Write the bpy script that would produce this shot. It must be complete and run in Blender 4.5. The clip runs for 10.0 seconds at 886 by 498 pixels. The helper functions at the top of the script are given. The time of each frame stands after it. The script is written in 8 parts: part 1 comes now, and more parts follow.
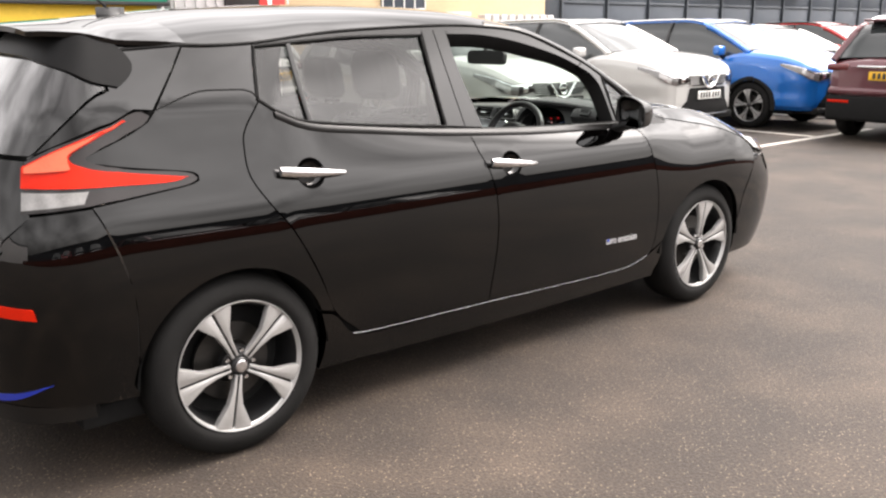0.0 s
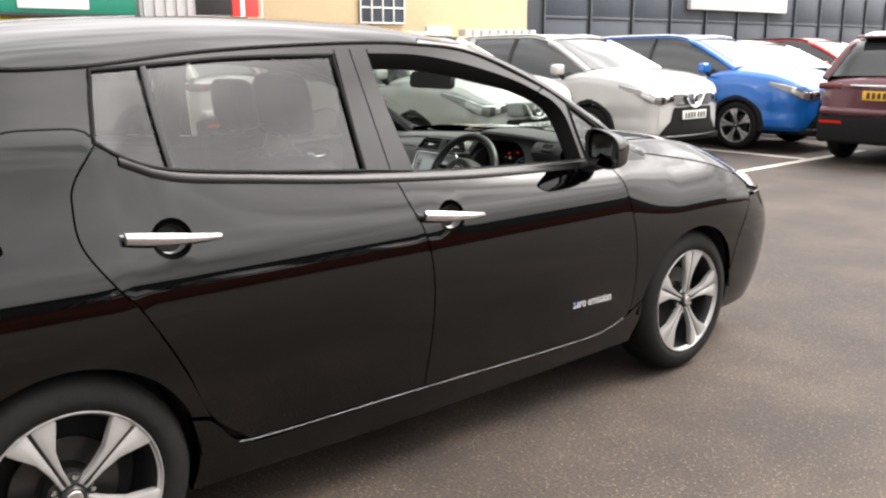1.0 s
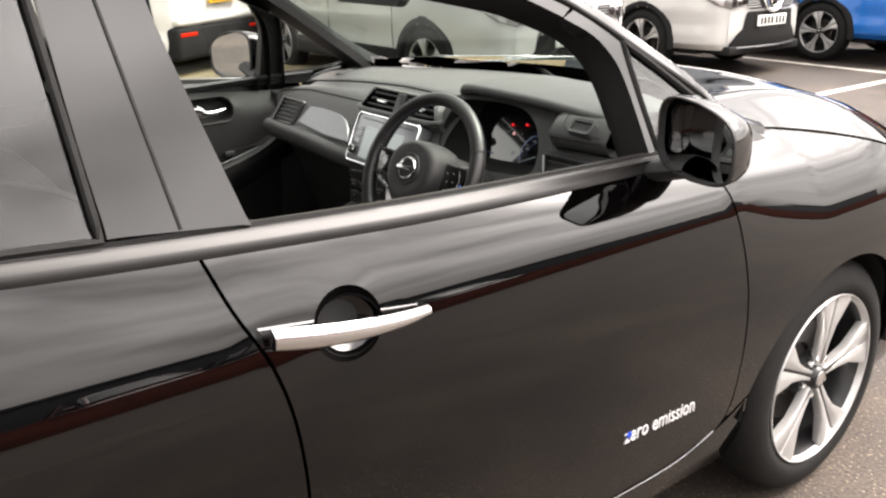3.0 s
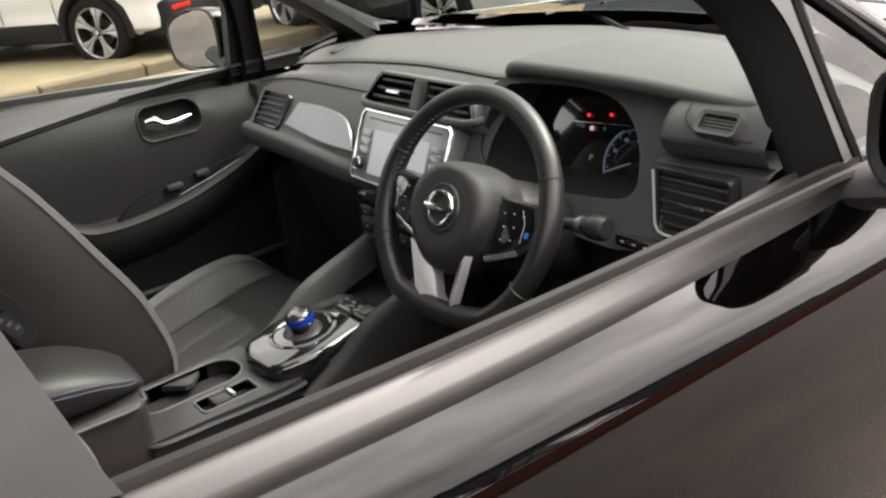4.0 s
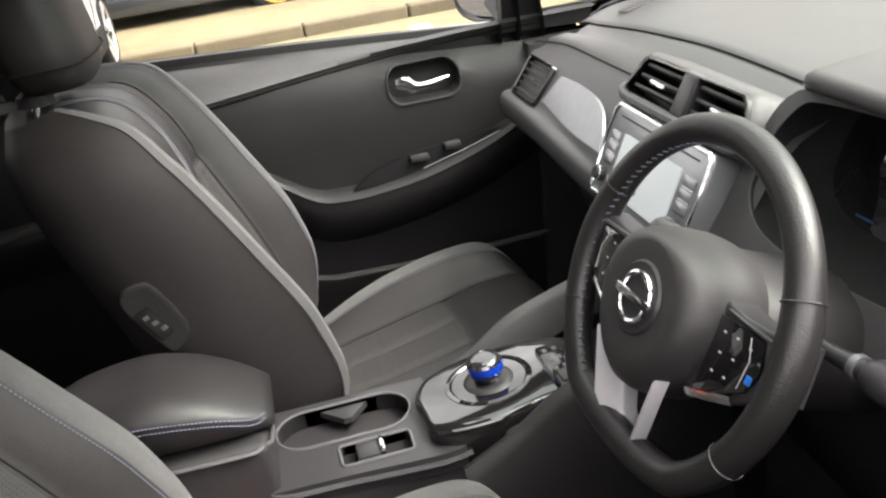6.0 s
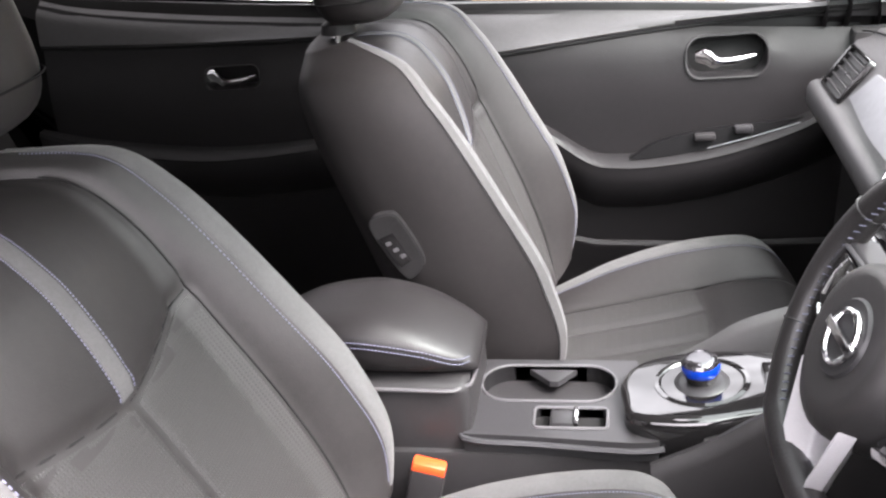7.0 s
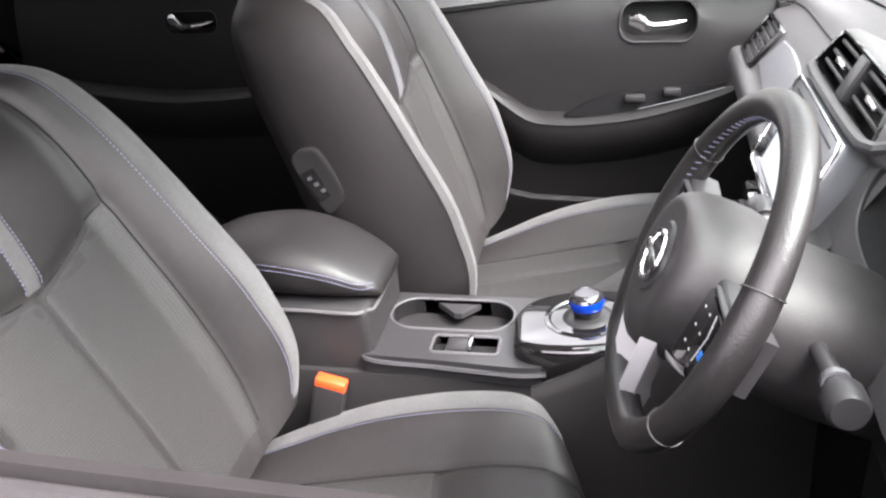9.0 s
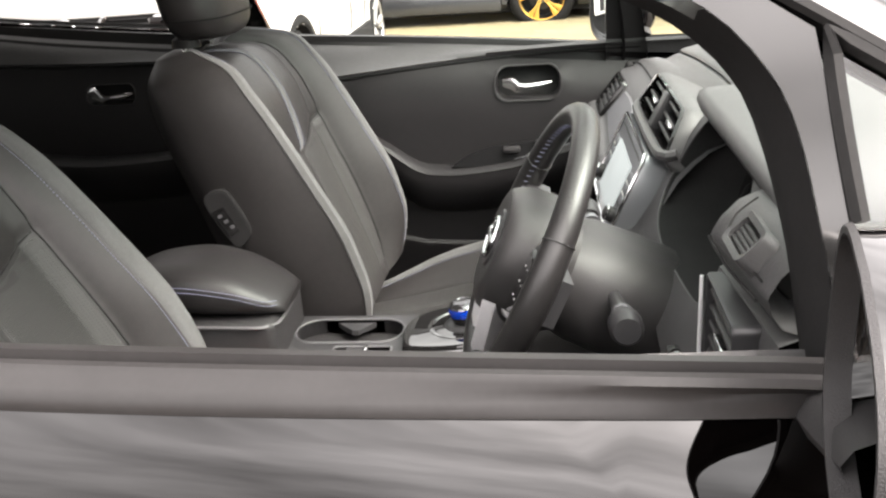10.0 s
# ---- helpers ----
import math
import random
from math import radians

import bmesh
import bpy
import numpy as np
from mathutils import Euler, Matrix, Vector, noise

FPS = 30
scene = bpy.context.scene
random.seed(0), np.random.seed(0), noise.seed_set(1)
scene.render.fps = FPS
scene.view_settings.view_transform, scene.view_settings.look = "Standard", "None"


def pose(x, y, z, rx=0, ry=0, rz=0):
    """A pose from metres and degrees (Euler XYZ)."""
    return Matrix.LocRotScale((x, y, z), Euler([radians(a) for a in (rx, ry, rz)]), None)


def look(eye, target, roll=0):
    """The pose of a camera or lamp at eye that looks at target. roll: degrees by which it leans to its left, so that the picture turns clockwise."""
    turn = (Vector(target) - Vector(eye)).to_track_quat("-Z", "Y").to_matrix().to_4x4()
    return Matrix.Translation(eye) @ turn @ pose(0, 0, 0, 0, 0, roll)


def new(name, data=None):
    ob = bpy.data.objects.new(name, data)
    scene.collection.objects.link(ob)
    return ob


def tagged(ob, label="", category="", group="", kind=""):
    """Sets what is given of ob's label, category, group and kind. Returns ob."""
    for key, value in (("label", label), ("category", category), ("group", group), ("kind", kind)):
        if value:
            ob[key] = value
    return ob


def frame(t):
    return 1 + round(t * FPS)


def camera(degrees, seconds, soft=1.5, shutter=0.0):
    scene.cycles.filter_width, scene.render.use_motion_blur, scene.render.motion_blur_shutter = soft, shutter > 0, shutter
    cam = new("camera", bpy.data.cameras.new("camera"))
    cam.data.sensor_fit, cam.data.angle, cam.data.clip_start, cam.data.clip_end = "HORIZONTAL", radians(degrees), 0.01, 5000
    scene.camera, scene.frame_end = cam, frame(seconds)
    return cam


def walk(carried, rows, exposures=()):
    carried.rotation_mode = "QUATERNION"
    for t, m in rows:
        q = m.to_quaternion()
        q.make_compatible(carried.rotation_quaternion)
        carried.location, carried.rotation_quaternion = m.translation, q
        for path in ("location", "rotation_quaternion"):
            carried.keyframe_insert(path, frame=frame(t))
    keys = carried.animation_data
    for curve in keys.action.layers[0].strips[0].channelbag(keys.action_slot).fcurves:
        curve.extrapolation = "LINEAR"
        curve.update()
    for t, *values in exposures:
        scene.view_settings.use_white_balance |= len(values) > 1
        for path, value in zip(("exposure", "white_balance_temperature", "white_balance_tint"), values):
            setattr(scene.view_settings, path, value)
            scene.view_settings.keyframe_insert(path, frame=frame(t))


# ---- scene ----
cam = camera(53.6, 10.0, 2.3)
PATH = [
    (0, (-1.286, -3.455, 1.428), (-0.035, -1.97, 0.948), -0.3),
    (0.5, (-0.938, -3.312, 1.455), (0.32, -1.829, 0.986), -0.8),
    (1, (-0.627, -3.0, 1.442), (0.654, -1.53, 0.992), -0.1),
    (1.5, (-0.24, -2.777, 1.441), (1.003, -1.312, 0.884), 0.6),
    (2, (0.067, -2.508, 1.41), (1.27, -1.005, 0.866), 0.9),
    (2.2, (0.2, -2.366, 1.422), (1.431, -0.893, 0.863), 0.4),
    (3.3, (0.798, -1.652, 1.408), (1.944, -0.174, 0.700), -0.8),
    (3.5, (0.875, -1.518, 1.408), (2.042, -0.071, 0.671), -2.5),
    (4, (1.072, -1.289, 1.372), (2.147, 0.203, 0.589), -6.8),
    (4.5, (1.205, -1.043, 1.373), (2.276, 0.396, 0.489), -9.3),
    (5, (1.244, -0.945, 1.35), (2.396, 0.437, 0.479), -8.5),
    (5.5, (1.356, -0.992, 1.345), (2.216, 0.611, 0.515), -8.9),
    (6, (1.455, -1.03, 1.355), (1.77, 0.757, 0.513), -8.8),
    (6.2, (1.468, -1.026, 1.353), (1.628, 0.781, 0.511), -8.8),
    (7.3, (1.617, -1.038, 1.363), (1.108, 0.602, 0.549), -6.6),
    (7.5, (1.650, -1.058, 1.360), (1.085, 0.573, 0.566), -7.0),
    (8, (1.668, -1.068, 1.358), (1.071, 0.556, 0.574), -6.5),
    (8.5, (1.678, -1.081, 1.352), (1.144, 0.546, 0.529), -5.7),
    (9, (1.716, -1.109, 1.338), (1.339, 0.540, 0.473), -4.1),
    (9.5, (1.753, -1.180, 1.341), (1.438, 0.516, 0.545), -4.7),
    (10, (1.811, -1.327, 1.316), (1.588, 0.426, 0.619), -4.0),
]
EXPOSURE = [(0, 1.85, 6900, 14), (1.0, 1.75, 6850, 13), (2.2, 2.3, 6850, 14), (3.5, 2.45, 7150, 15), (4.0, 2.45, 7150, 16), (5.0, 2.95, 7000, 17), (6.0, 2.95, 6950, 18), (7.3, 3.9, 6550, 23), (8.5, 3.9, 6550, 23), (9.3, 3.55, 6700, 20), (10, 3.1, 7000, 16)]
walk(cam, [(t, look(eye, target, roll)) for t, eye, target, roll in PATH], EXPOSURE)

# ---------------------------------------------------------------- world, sun
world = bpy.data.worlds.new("overcast_sky")
scene.world = world
world.use_nodes = True
wn, wl = world.node_tree.nodes, world.node_tree.links
wn.clear()
w_out, w_bg = wn.new("ShaderNodeOutputWorld"), wn.new("ShaderNodeBackground")
sky = wn.new("ShaderNodeTexSky")
sky.sky_type, sky.sun_disc = "NISHITA", False
sky.sun_elevation, sky.sun_rotation = radians(55), radians(113)
sky.air_density, sky.dust_density = 1.0, 4.0
w_hsv = wn.new("ShaderNodeHueSaturation")
w_hsv.inputs["Saturation"].default_value = 0.08
w_tc, w_map, w_noise, w_ramp, w_mix = (wn.new("ShaderNodeTexCoord"), wn.new("ShaderNodeMapping"), wn.new("ShaderNodeTexNoise"),
                                       wn.new("ShaderNodeMapRange"), wn.new("ShaderNodeMix"))
w_map.inputs["Scale"].default_value = (1.6, 1.6, 4.5)
w_noise.inputs["Scale"].default_value, w_noise.inputs["Detail"].default_value = 1.7, 5.0
w_ramp.inputs["From Min"].default_value, w_ramp.inputs["From Max"].default_value = 0.3, 0.7
w_ramp.inputs["To Min"].default_value, w_ramp.inputs["To Max"].default_value = 0.52, 1.55
w_mix.data_type, w_mix.blend_type = "RGBA", "MULTIPLY"
w_mix.inputs["Factor"].default_value = 1.0
wl.new(w_tc.outputs["Generated"], w_map.inputs["Vector"])
wl.new(w_map.outputs["Vector"], w_noise.inputs["Vector"])
wl.new(w_noise.outputs["Fac"], w_ramp.inputs["Value"])
wl.new(sky.outputs["Color"], w_hsv.inputs["Color"])
wl.new(w_hsv.outputs["Color"], w_mix.inputs["A"])
# an overcast sky is about three times as bright overhead as at the horizon
w_sep, w_up, w_mul = wn.new("ShaderNodeSeparateXYZ"), wn.new("ShaderNodeMapRange"), wn.new("ShaderNodeMath")
w_up.inputs["To Min"].default_value, w_up.inputs["To Max"].default_value = 0.55, 1.75
w_up.inputs["From Max"].default_value = 0.75
w_mul.operation = "MULTIPLY"
wl.new(w_tc.outputs["Generated"], w_sep.inputs["Vector"])
wl.new(w_sep.outputs["Z"], w_up.inputs["Value"])
wl.new(w_up.outputs["Result"], w_mul.inputs[0])
wl.new(w_ramp.outputs["Result"], w_mul.inputs[1])
wl.new(w_mul.outputs[0], w_mix.inputs["B"])
wl.new(w_mix.outputs["Result"], w_bg.inputs["Color"])
wl.new(w_bg.outputs["Background"], w_out.inputs["Surface"])
w_bg.inputs["Strength"].default_value = 0.14

sun_data = bpy.data.lights.new("sun", "SUN")
sun_data.energy, sun_data.angle, sun_data.color = 0.5, radians(40), (1.0, 0.95, 0.88)
sun = new("sun", sun_data)
sun.matrix_world = look((9, -4, 14), (0, 0, 0))

# ---------------------------------------------------------------- materials


def mat(name, color, rough=0.5, metal=0.0, coat=0.0, coat_rough=0.03, vary=0.0, scale=20.0, bump=0.0, bump_scale=200.0, spec=0.5, sheen=0.0, rand=0.0, coat_ior=1.45):
    """Principled material with two-scale colour variation and fine relief."""
    m = bpy.data.materials.new(name)
    m.use_nodes = True
    n, l = m.node_tree.nodes, m.node_tree.links
    b = n["Principled BSDF"]
    b.inputs["Base Color"].default_value = (*color, 1)
    b.inputs["Roughness"].default_value, b.inputs["Metallic"].default_value = rough, metal
    b.inputs["Coat Weight"].default_value, b.inputs["Coat Roughness"].default_value = coat, coat_rough
    b.inputs["Specular IOR Level"].default_value = spec
    b.inputs["Coat IOR"].default_value = coat_ior
    b.inputs["Sheen Weight"].default_value = sheen
    tc = n.new("ShaderNodeTexCoord")
    if vary or rand:
        coarse, fine = n.new("ShaderNodeTexNoise"), n.new("ShaderNodeTexNoise")
        coarse.inputs["Scale"].default_value, fine.inputs["Scale"].default_value = scale, scale * 9
        coarse.inputs["Detail"].default_value = fine.inputs["Detail"].default_value = 4
        l.new(tc.outputs["Object"], coarse.inputs["Vector"]), l.new(tc.outputs["Object"], fine.inputs["Vector"])
        add = n.new("ShaderNodeMath")
        add.operation = "ADD"
        l.new(coarse.outputs["Fac"], add.inputs[0]), l.new(fine.outputs["Fac"], add.inputs[1])
        last = add.outputs[0]
        if rand:
            info, mul, add2 = n.new("ShaderNodeObjectInfo"), n.new("ShaderNodeMath"), n.new("ShaderNodeMath")
            mul.operation, mul.inputs[1].default_value, add2.operation = "MULTIPLY", rand, "ADD"
            l.new(info.outputs["Random"], mul.inputs[0]), l.new(mul.outputs[0], add2.inputs[0]), l.new(last, add2.inputs[1])
            last = add2.outputs[0]
        rng, mix = n.new("ShaderNodeMapRange"), n.new("ShaderNodeMix")
        rng.inputs["From Min"].default_value, rng.inputs["From Max"].default_value = 0.6, 1.4
        rng.inputs["To Min"].default_value, rng.inputs["To Max"].default_value = 1 - vary, 1 + vary
        mix.data_type, mix.blend_type = "RGBA", "MULTIPLY"
        mix.inputs["Factor"].default_value, mix.inputs["A"].default_value = 1, (*color, 1)
        l.new(last, rng.inputs["Value"]), l.new(rng.outputs["Result"], mix.inputs["B"])
        l.new(mix.outputs["Result"], b.inputs["Base Color"])
    if bump:
        t, bm_ = n.new("ShaderNodeTexNoise"), n.new("ShaderNodeBump")
        t.inputs["Scale"].default_value, t.inputs["Detail"].default_value = bump_scale, 3
        bm_.inputs["Strength"].default_value, bm_.inputs["Distance"].default_value = bump, 0.002
        l.new(tc.outputs["Object"], t.inputs["Vector"]), l.new(t.outputs["Fac"], bm_.inputs["Height"])
        l.new(bm_.outputs["Normal"], b.inputs["Normal"])
    return m


def glass(name, tint, gloss=1.0, power=4.5):
    """A thin pane: tinted see-through with a mirror gloss that grows at grazing angles."""
    m = bpy.data.materials.new(name)
    m.use_nodes = True
    n, l = m.node_tree.nodes, m.node_tree.links
    n.clear()
    out, tr, gl, mx, fr = (n.new("ShaderNodeOutputMaterial"), n.new("ShaderNodeBsdfTransparent"), n.new("ShaderNodeBsdfGlossy"),
                           n.new("ShaderNodeMixShader"), n.new("ShaderNodeLayerWeight"))
    tr.inputs["Color"].default_value = (*tint, 1)
    gl.inputs["Roughness"].default_value = 0.015
    gl.inputs["Color"].default_value = (gloss, gloss, gloss, 1)
    fr.inputs["Blend"].default_value = 0.5
    pw, ad = n.new("ShaderNodeMath"), n.new("ShaderNodeMath")
    pw.operation, pw.inputs[1].default_value = "POWER", power
    ad.operation, ad.inputs[1].default_value, ad.inputs[2].default_value = "MULTIPLY_ADD", 0.9, 0.06
    l.new(fr.outputs["Facing"], pw.inputs[0]), l.new(pw.outputs[0], ad.inputs[0]), l.new(ad.outputs[0], mx.inputs["Fac"])
    l.new(tr.outputs["BSDF"], mx.inputs[1]), l.new(gl.outputs["BSDF"], mx.inputs[2])
    l.new(mx.outputs["Shader"], out.inputs["Surface"])
    return m


def glow(name, color, strength):
    m = bpy.data.materials.new(name)
    m.use_nodes = True
    b = m.node_tree.nodes["Principled BSDF"]
    b.inputs["Base Color"].default_value = (*(0.25 * c for c in color), 1)
    b.inputs["Emission Color"].default_value, b.inputs["Emission Strength"].default_value = (*color, 1), strength
    return m


BLACK_PAINT = mat("black_metallic_paint", (0.0004, 0.0003, 0.0003), 0.5, 0.0, 1.0, 0.012, vary=0.25, scale=900, spec=0.0, coat_ior=1.5)
SATIN_BLACK = mat("satin_black_moulding", (0.014, 0.0135, 0.0135), 0.34, vary=0.15, scale=20, spec=0.2)
GLOSS_BLACK = mat("gloss_black_trim", (0.006, 0.006, 0.006), 0.12, 0, 0.5, 0.05, spec=0.3)
RUBBER = mat("black_rubber", (0.013, 0.013, 0.013), 0.8, vary=0.2, scale=30, bump=0.03, spec=0.1)
TYRE = mat("tyre_rubber", (0.006, 0.0058, 0.0056), 0.75, vary=0.35, scale=14, bump=0.4, bump_scale=120, spec=0.18)
DARK_PLASTIC = mat("dark_grained_plastic", (0.016, 0.0157, 0.016), 0.5, vary=0.12, scale=25, bump=0.3, bump_scale=900, spec=0.3)
DASH = mat("soft_grained_dash", (0.041, 0.0412, 0.0412), 0.42, vary=0.12, scale=12, bump=0.35, bump_scale=700, spec=0.4)
DOOR_SOFT = mat("soft_door_leatherette", (0.0078, 0.0076, 0.0078), 0.5, vary=0.15, scale=10, bump=0.25, bump_scale=500, spec=0.3)
SATIN_DARK = mat("satin_dark_plastic", (0.022, 0.0222, 0.023), 0.34, spec=0.35, vary=0.1, scale=30)
INLAY = mat("brushed_grey_inlay", (0.165, 0.17, 0.178), 0.34, 0.6, 0.2, 0.2, vary=0.12, scale=60)
VENT_DARK = mat("dark_vent_depth", (0.003, 0.003, 0.003), 0.7, spec=0.1)
PIANO = mat("piano_black", (0.006, 0.006, 0.006), 0.06, 0, 1.0, 0.01)
CHROME = mat("satin_chrome", (0.78, 0.78, 0.79), 0.16, 1.0, vary=0.06, scale=40)
BRIGHT = mat("bright_chrome", (0.9, 0.9, 0.9), 0.05, 1.0)
MACHINED = mat("machined_alloy", (0.43, 0.426, 0.42), 0.28, 0.6, vary=0.12, scale=25)
ALLOY_DARK = mat("dark_alloy_paint", (0.009, 0.009, 0.0095), 0.35, 0.0, 0.2, spec=0.3)
DISC = mat("brake_disc_steel", (0.045, 0.043, 0.041), 0.4, 0.9, vary=0.2, scale=30)
LEATHER = mat("dark_grey_leather", (0.0145, 0.0137, 0.0134), 0.48, vary=0.2, scale=9, bump=0.16, bump_scale=520, spec=0.35)
WHEEL_LEATHER = mat("polished_wheel_leather", (0.012, 0.0116, 0.0115), 0.34, vary=0.2, scale=20, bump=0.25, bump_scale=500, spec=0.5)
HEADLAMP = mat("headlamp_lens", (0.5, 0.49, 0.48), 0.1, 0.5, 1.0, 0.01, vary=0.35, scale=25)
PERF = mat("perforated_leather", (0.029, 0.029, 0.0275), 0.5, spec=0.35)
pn, pl = PERF.node_tree.nodes, PERF.node_tree.links
p_vor, p_rng, p_mix, p_tc, p_bmp = pn.new("ShaderNodeTexVoronoi"), pn.new("ShaderNodeMapRange"), pn.new("ShaderNodeMix"), pn.new("ShaderNodeTexCoord"), pn.new("ShaderNodeBump")
p_vor.voronoi_dimensions = "2D"
p_swap, p_join = pn.new("ShaderNodeSeparateXYZ"), pn.new("ShaderNodeCombineXYZ")
p_vor.inputs["Scale"].default_value, p_vor.inputs["Randomness"].default_value = 230.0, 0.0
p_rng.inputs["From Min"].default_value, p_rng.inputs["From Max"].default_value = 0.22, 0.34
p_mix.data_type = "RGBA"
p_mix.inputs["A"].default_value, p_mix.inputs["B"].default_value = (0.017, 0.017, 0.0165, 1), (0.025, 0.0248, 0.0238, 1)
p_bmp.inputs["Strength"].default_value, p_bmp.inputs["Distance"].default_value = 0.5, 0.001
pl.new(p_tc.outputs["Object"], p_swap.inputs["Vector"]), pl.new(p_swap.outputs["Y"], p_join.inputs["X"]), pl.new(p_swap.outputs["Z"], p_join.inputs["Y"]), pl.new(p_join.outputs["Vector"], p_vor.inputs["Vector"]), pl.new(p_vor.outputs["Distance"], p_rng.inputs["Value"]), pl.new(p_rng.outputs["Result"], p_mix.inputs["Factor"])
pl.new(p_mix.outputs["Result"], pn["Principled BSDF"].inputs["Base Color"]), pl.new(p_rng.outputs["Result"], p_bmp.inputs["Height"]), pl.new(p_bmp.outputs["Normal"], pn["Principled BSDF"].inputs["Normal"])
SUEDE = mat("light_grey_suede", (0.056, 0.057, 0.056), 0.85, vary=0.18, scale=25, bump=0.25, bump_scale=600, sheen=0.1)
THREAD = mat("blue_grey_thread", (0.10, 0.105, 0.15), 0.7)
CARPET = mat("dark_carpet", (0.016, 0.016, 0.016), 0.95, vary=0.3, scale=60, bump=0.6, bump_scale=500)
HEADLINER = mat("grey_headliner", (0.25, 0.245, 0.235), 0.9, vary=0.08, scale=30, bump=0.2, bump_scale=600)
FIN_BLACK = mat("black_spoiler_plastic", (0.004, 0.004, 0.0042), 0.45, vary=0.2, scale=20, spec=0.12)
LAMP_PALE = mat("pale_orange_lamp_lens", (0.62, 0.115, 0.06), 0.3, 0, 0.1, 0.02, vary=0.15, scale=14, spec=0.2)
LAMP_RED = mat("red_lamp_lens", (0.50, 0.014, 0.003), 0.3, 0, 0.06, 0.02, vary=0.15, scale=14, spec=0.15)
TAIL_DULL = mat("dull_red_lamp_lens", (0.10, 0.012, 0.012), 0.25, 0, 0.3, 0.02, vary=0.15, scale=14)
LAMP_DARK = mat("smoked_lamp_lens", (0.016, 0.013, 0.013), 0.2, 0, 0.5, 0.03, spec=0.2)
LAMP_CLEAR = mat("clear_lamp_lens", (0.20, 0.195, 0.19), 0.12, 0.5, 1.0, 0.01, vary=0.3, scale=30)
BLUE_TRIM = mat("blue_diffuser_paint", (0.01, 0.03, 0.35), 0.25, 0.1, 1.0)
BLUE_GLOSS = mat("translucent_blue_band", (0.0, 0.035, 0.36), 0.1, 0.2, 1.0)
MIRROR = mat("mirror_silver", (0.88, 0.9, 0.9), 0.01, 1.0)
ORANGE = mat("red_orange_plastic", (0.7, 0.07, 0.015), 0.35)
SCREEN_GREY = mat("silver_grey_bezel", (0.20, 0.21, 0.22), 0.3, 0.5, 0.5, 0.1)
# mid grey for recess rims, box lip and small marks
RIM_GREY = mat("mid_grey_trim", (0.06, 0.06, 0.062), 0.4, vary=0.15, scale=40)
GREY_MARK = mat("grey_legend_ink", (0.35, 0.35, 0.35), 0.5)
INLAY_DARK = mat("dark_satin_inlay", (0.05, 0.051, 0.053), 0.35, 0.4, vary=0.1, scale=40)
ARMREST = mat("soft_armrest_leather", (0.010, 0.0096, 0.0096), 0.42, vary=0.18, scale=14, bump=0.2, bump_scale=600, spec=0.4)
HUB_PAD = mat("moulded_hub_plastic", (0.022, 0.0215, 0.0215), 0.42, vary=0.12, scale=30, bump=0.3, bump_scale=900, spec=0.45)
SILVER = mat("bright_silver_trim", (0.62, 0.62, 0.63), 0.28, 0.35, vary=0.05, scale=40)
BLUE_SWITCH = mat("light_blue_switch", (0.01, 0.12, 0.45), 0.4)
WHITE_MARK = mat("white_legend_ink", (0.75, 0.75, 0.75), 0.5)
PLATE_WHITE = mat("white_plate", (0.75, 0.75, 0.72), 0.35)
PLATE_YELLOW = mat("yellow_plate", (0.75, 0.42, 0.02), 0.35)
PLATE_BAR = mat("black_plate_mark", (0.02, 0.02, 0.02), 0.5)
CLEAR_GLASS = glass("clear_green_glass", (0.78, 0.82, 0.80))
SCREEN_GLASS = glass("green_windscreen_glass", (0.52, 0.60, 0.56))
TINTED = glass("dark_privacy_glass", (0.22, 0.225, 0.22), 0.9, 5.0)
REAR_GLASS = glass("rear_screen_glass", (0.08, 0.085, 0.085), 0.9, 2.0)
CAR_GLASS = mat("far_car_glass", (0.03, 0.035, 0.036), 0.05, 0, 0.25, spec=0.6)
GAUGE_BLUE = glow("blue_gauge_light", (0.04, 0.15, 0.45), 0.02)
GAUGE_WHITE = glow("white_gauge_light", (0.5, 0.58, 0.65), 0.03)
GAUGE_DIM = glow("dim_blue_gauge_light", (0.03, 0.10, 0.28), 0.012)
WARN_RED = glow("red_warning_light", (1.0, 0.02, 0.03), 0.22)

# ---------------------------------------------------------------- mesh helpers


def obj(name, bm, material, parent=None, label="", smooth=True, sharp=40):
    """Link a bmesh as one object; faces are smooth with sharp edges kept."""
    me = bpy.data.meshes.new(name)
    bm.normal_update()
    if smooth:
        lim = radians(sharp)
        for f in bm.faces:
            f.smooth = True
        for e in bm.edges:
            if len(e.link_faces) == 2 and e.calc_face_angle(0) > lim:
                e.smooth = False
    bm.to_mesh(me)
    bm.free()
    me.materials.append(material)
    ob = new(name, me)
    if parent is not None:
        ob.parent = parent
    if label:
        ob["label"] = label
    return ob


def part(name, bm, material, parent, label="", smooth=True, sharp=40):
    return obj(name, bm, material, parent, label, smooth, sharp)


def thing(name, label, category, group="", kind=""):
    e = new(name)
    e.empty_display_size = 0.2
    return tagged(e, label, category, group, kind)


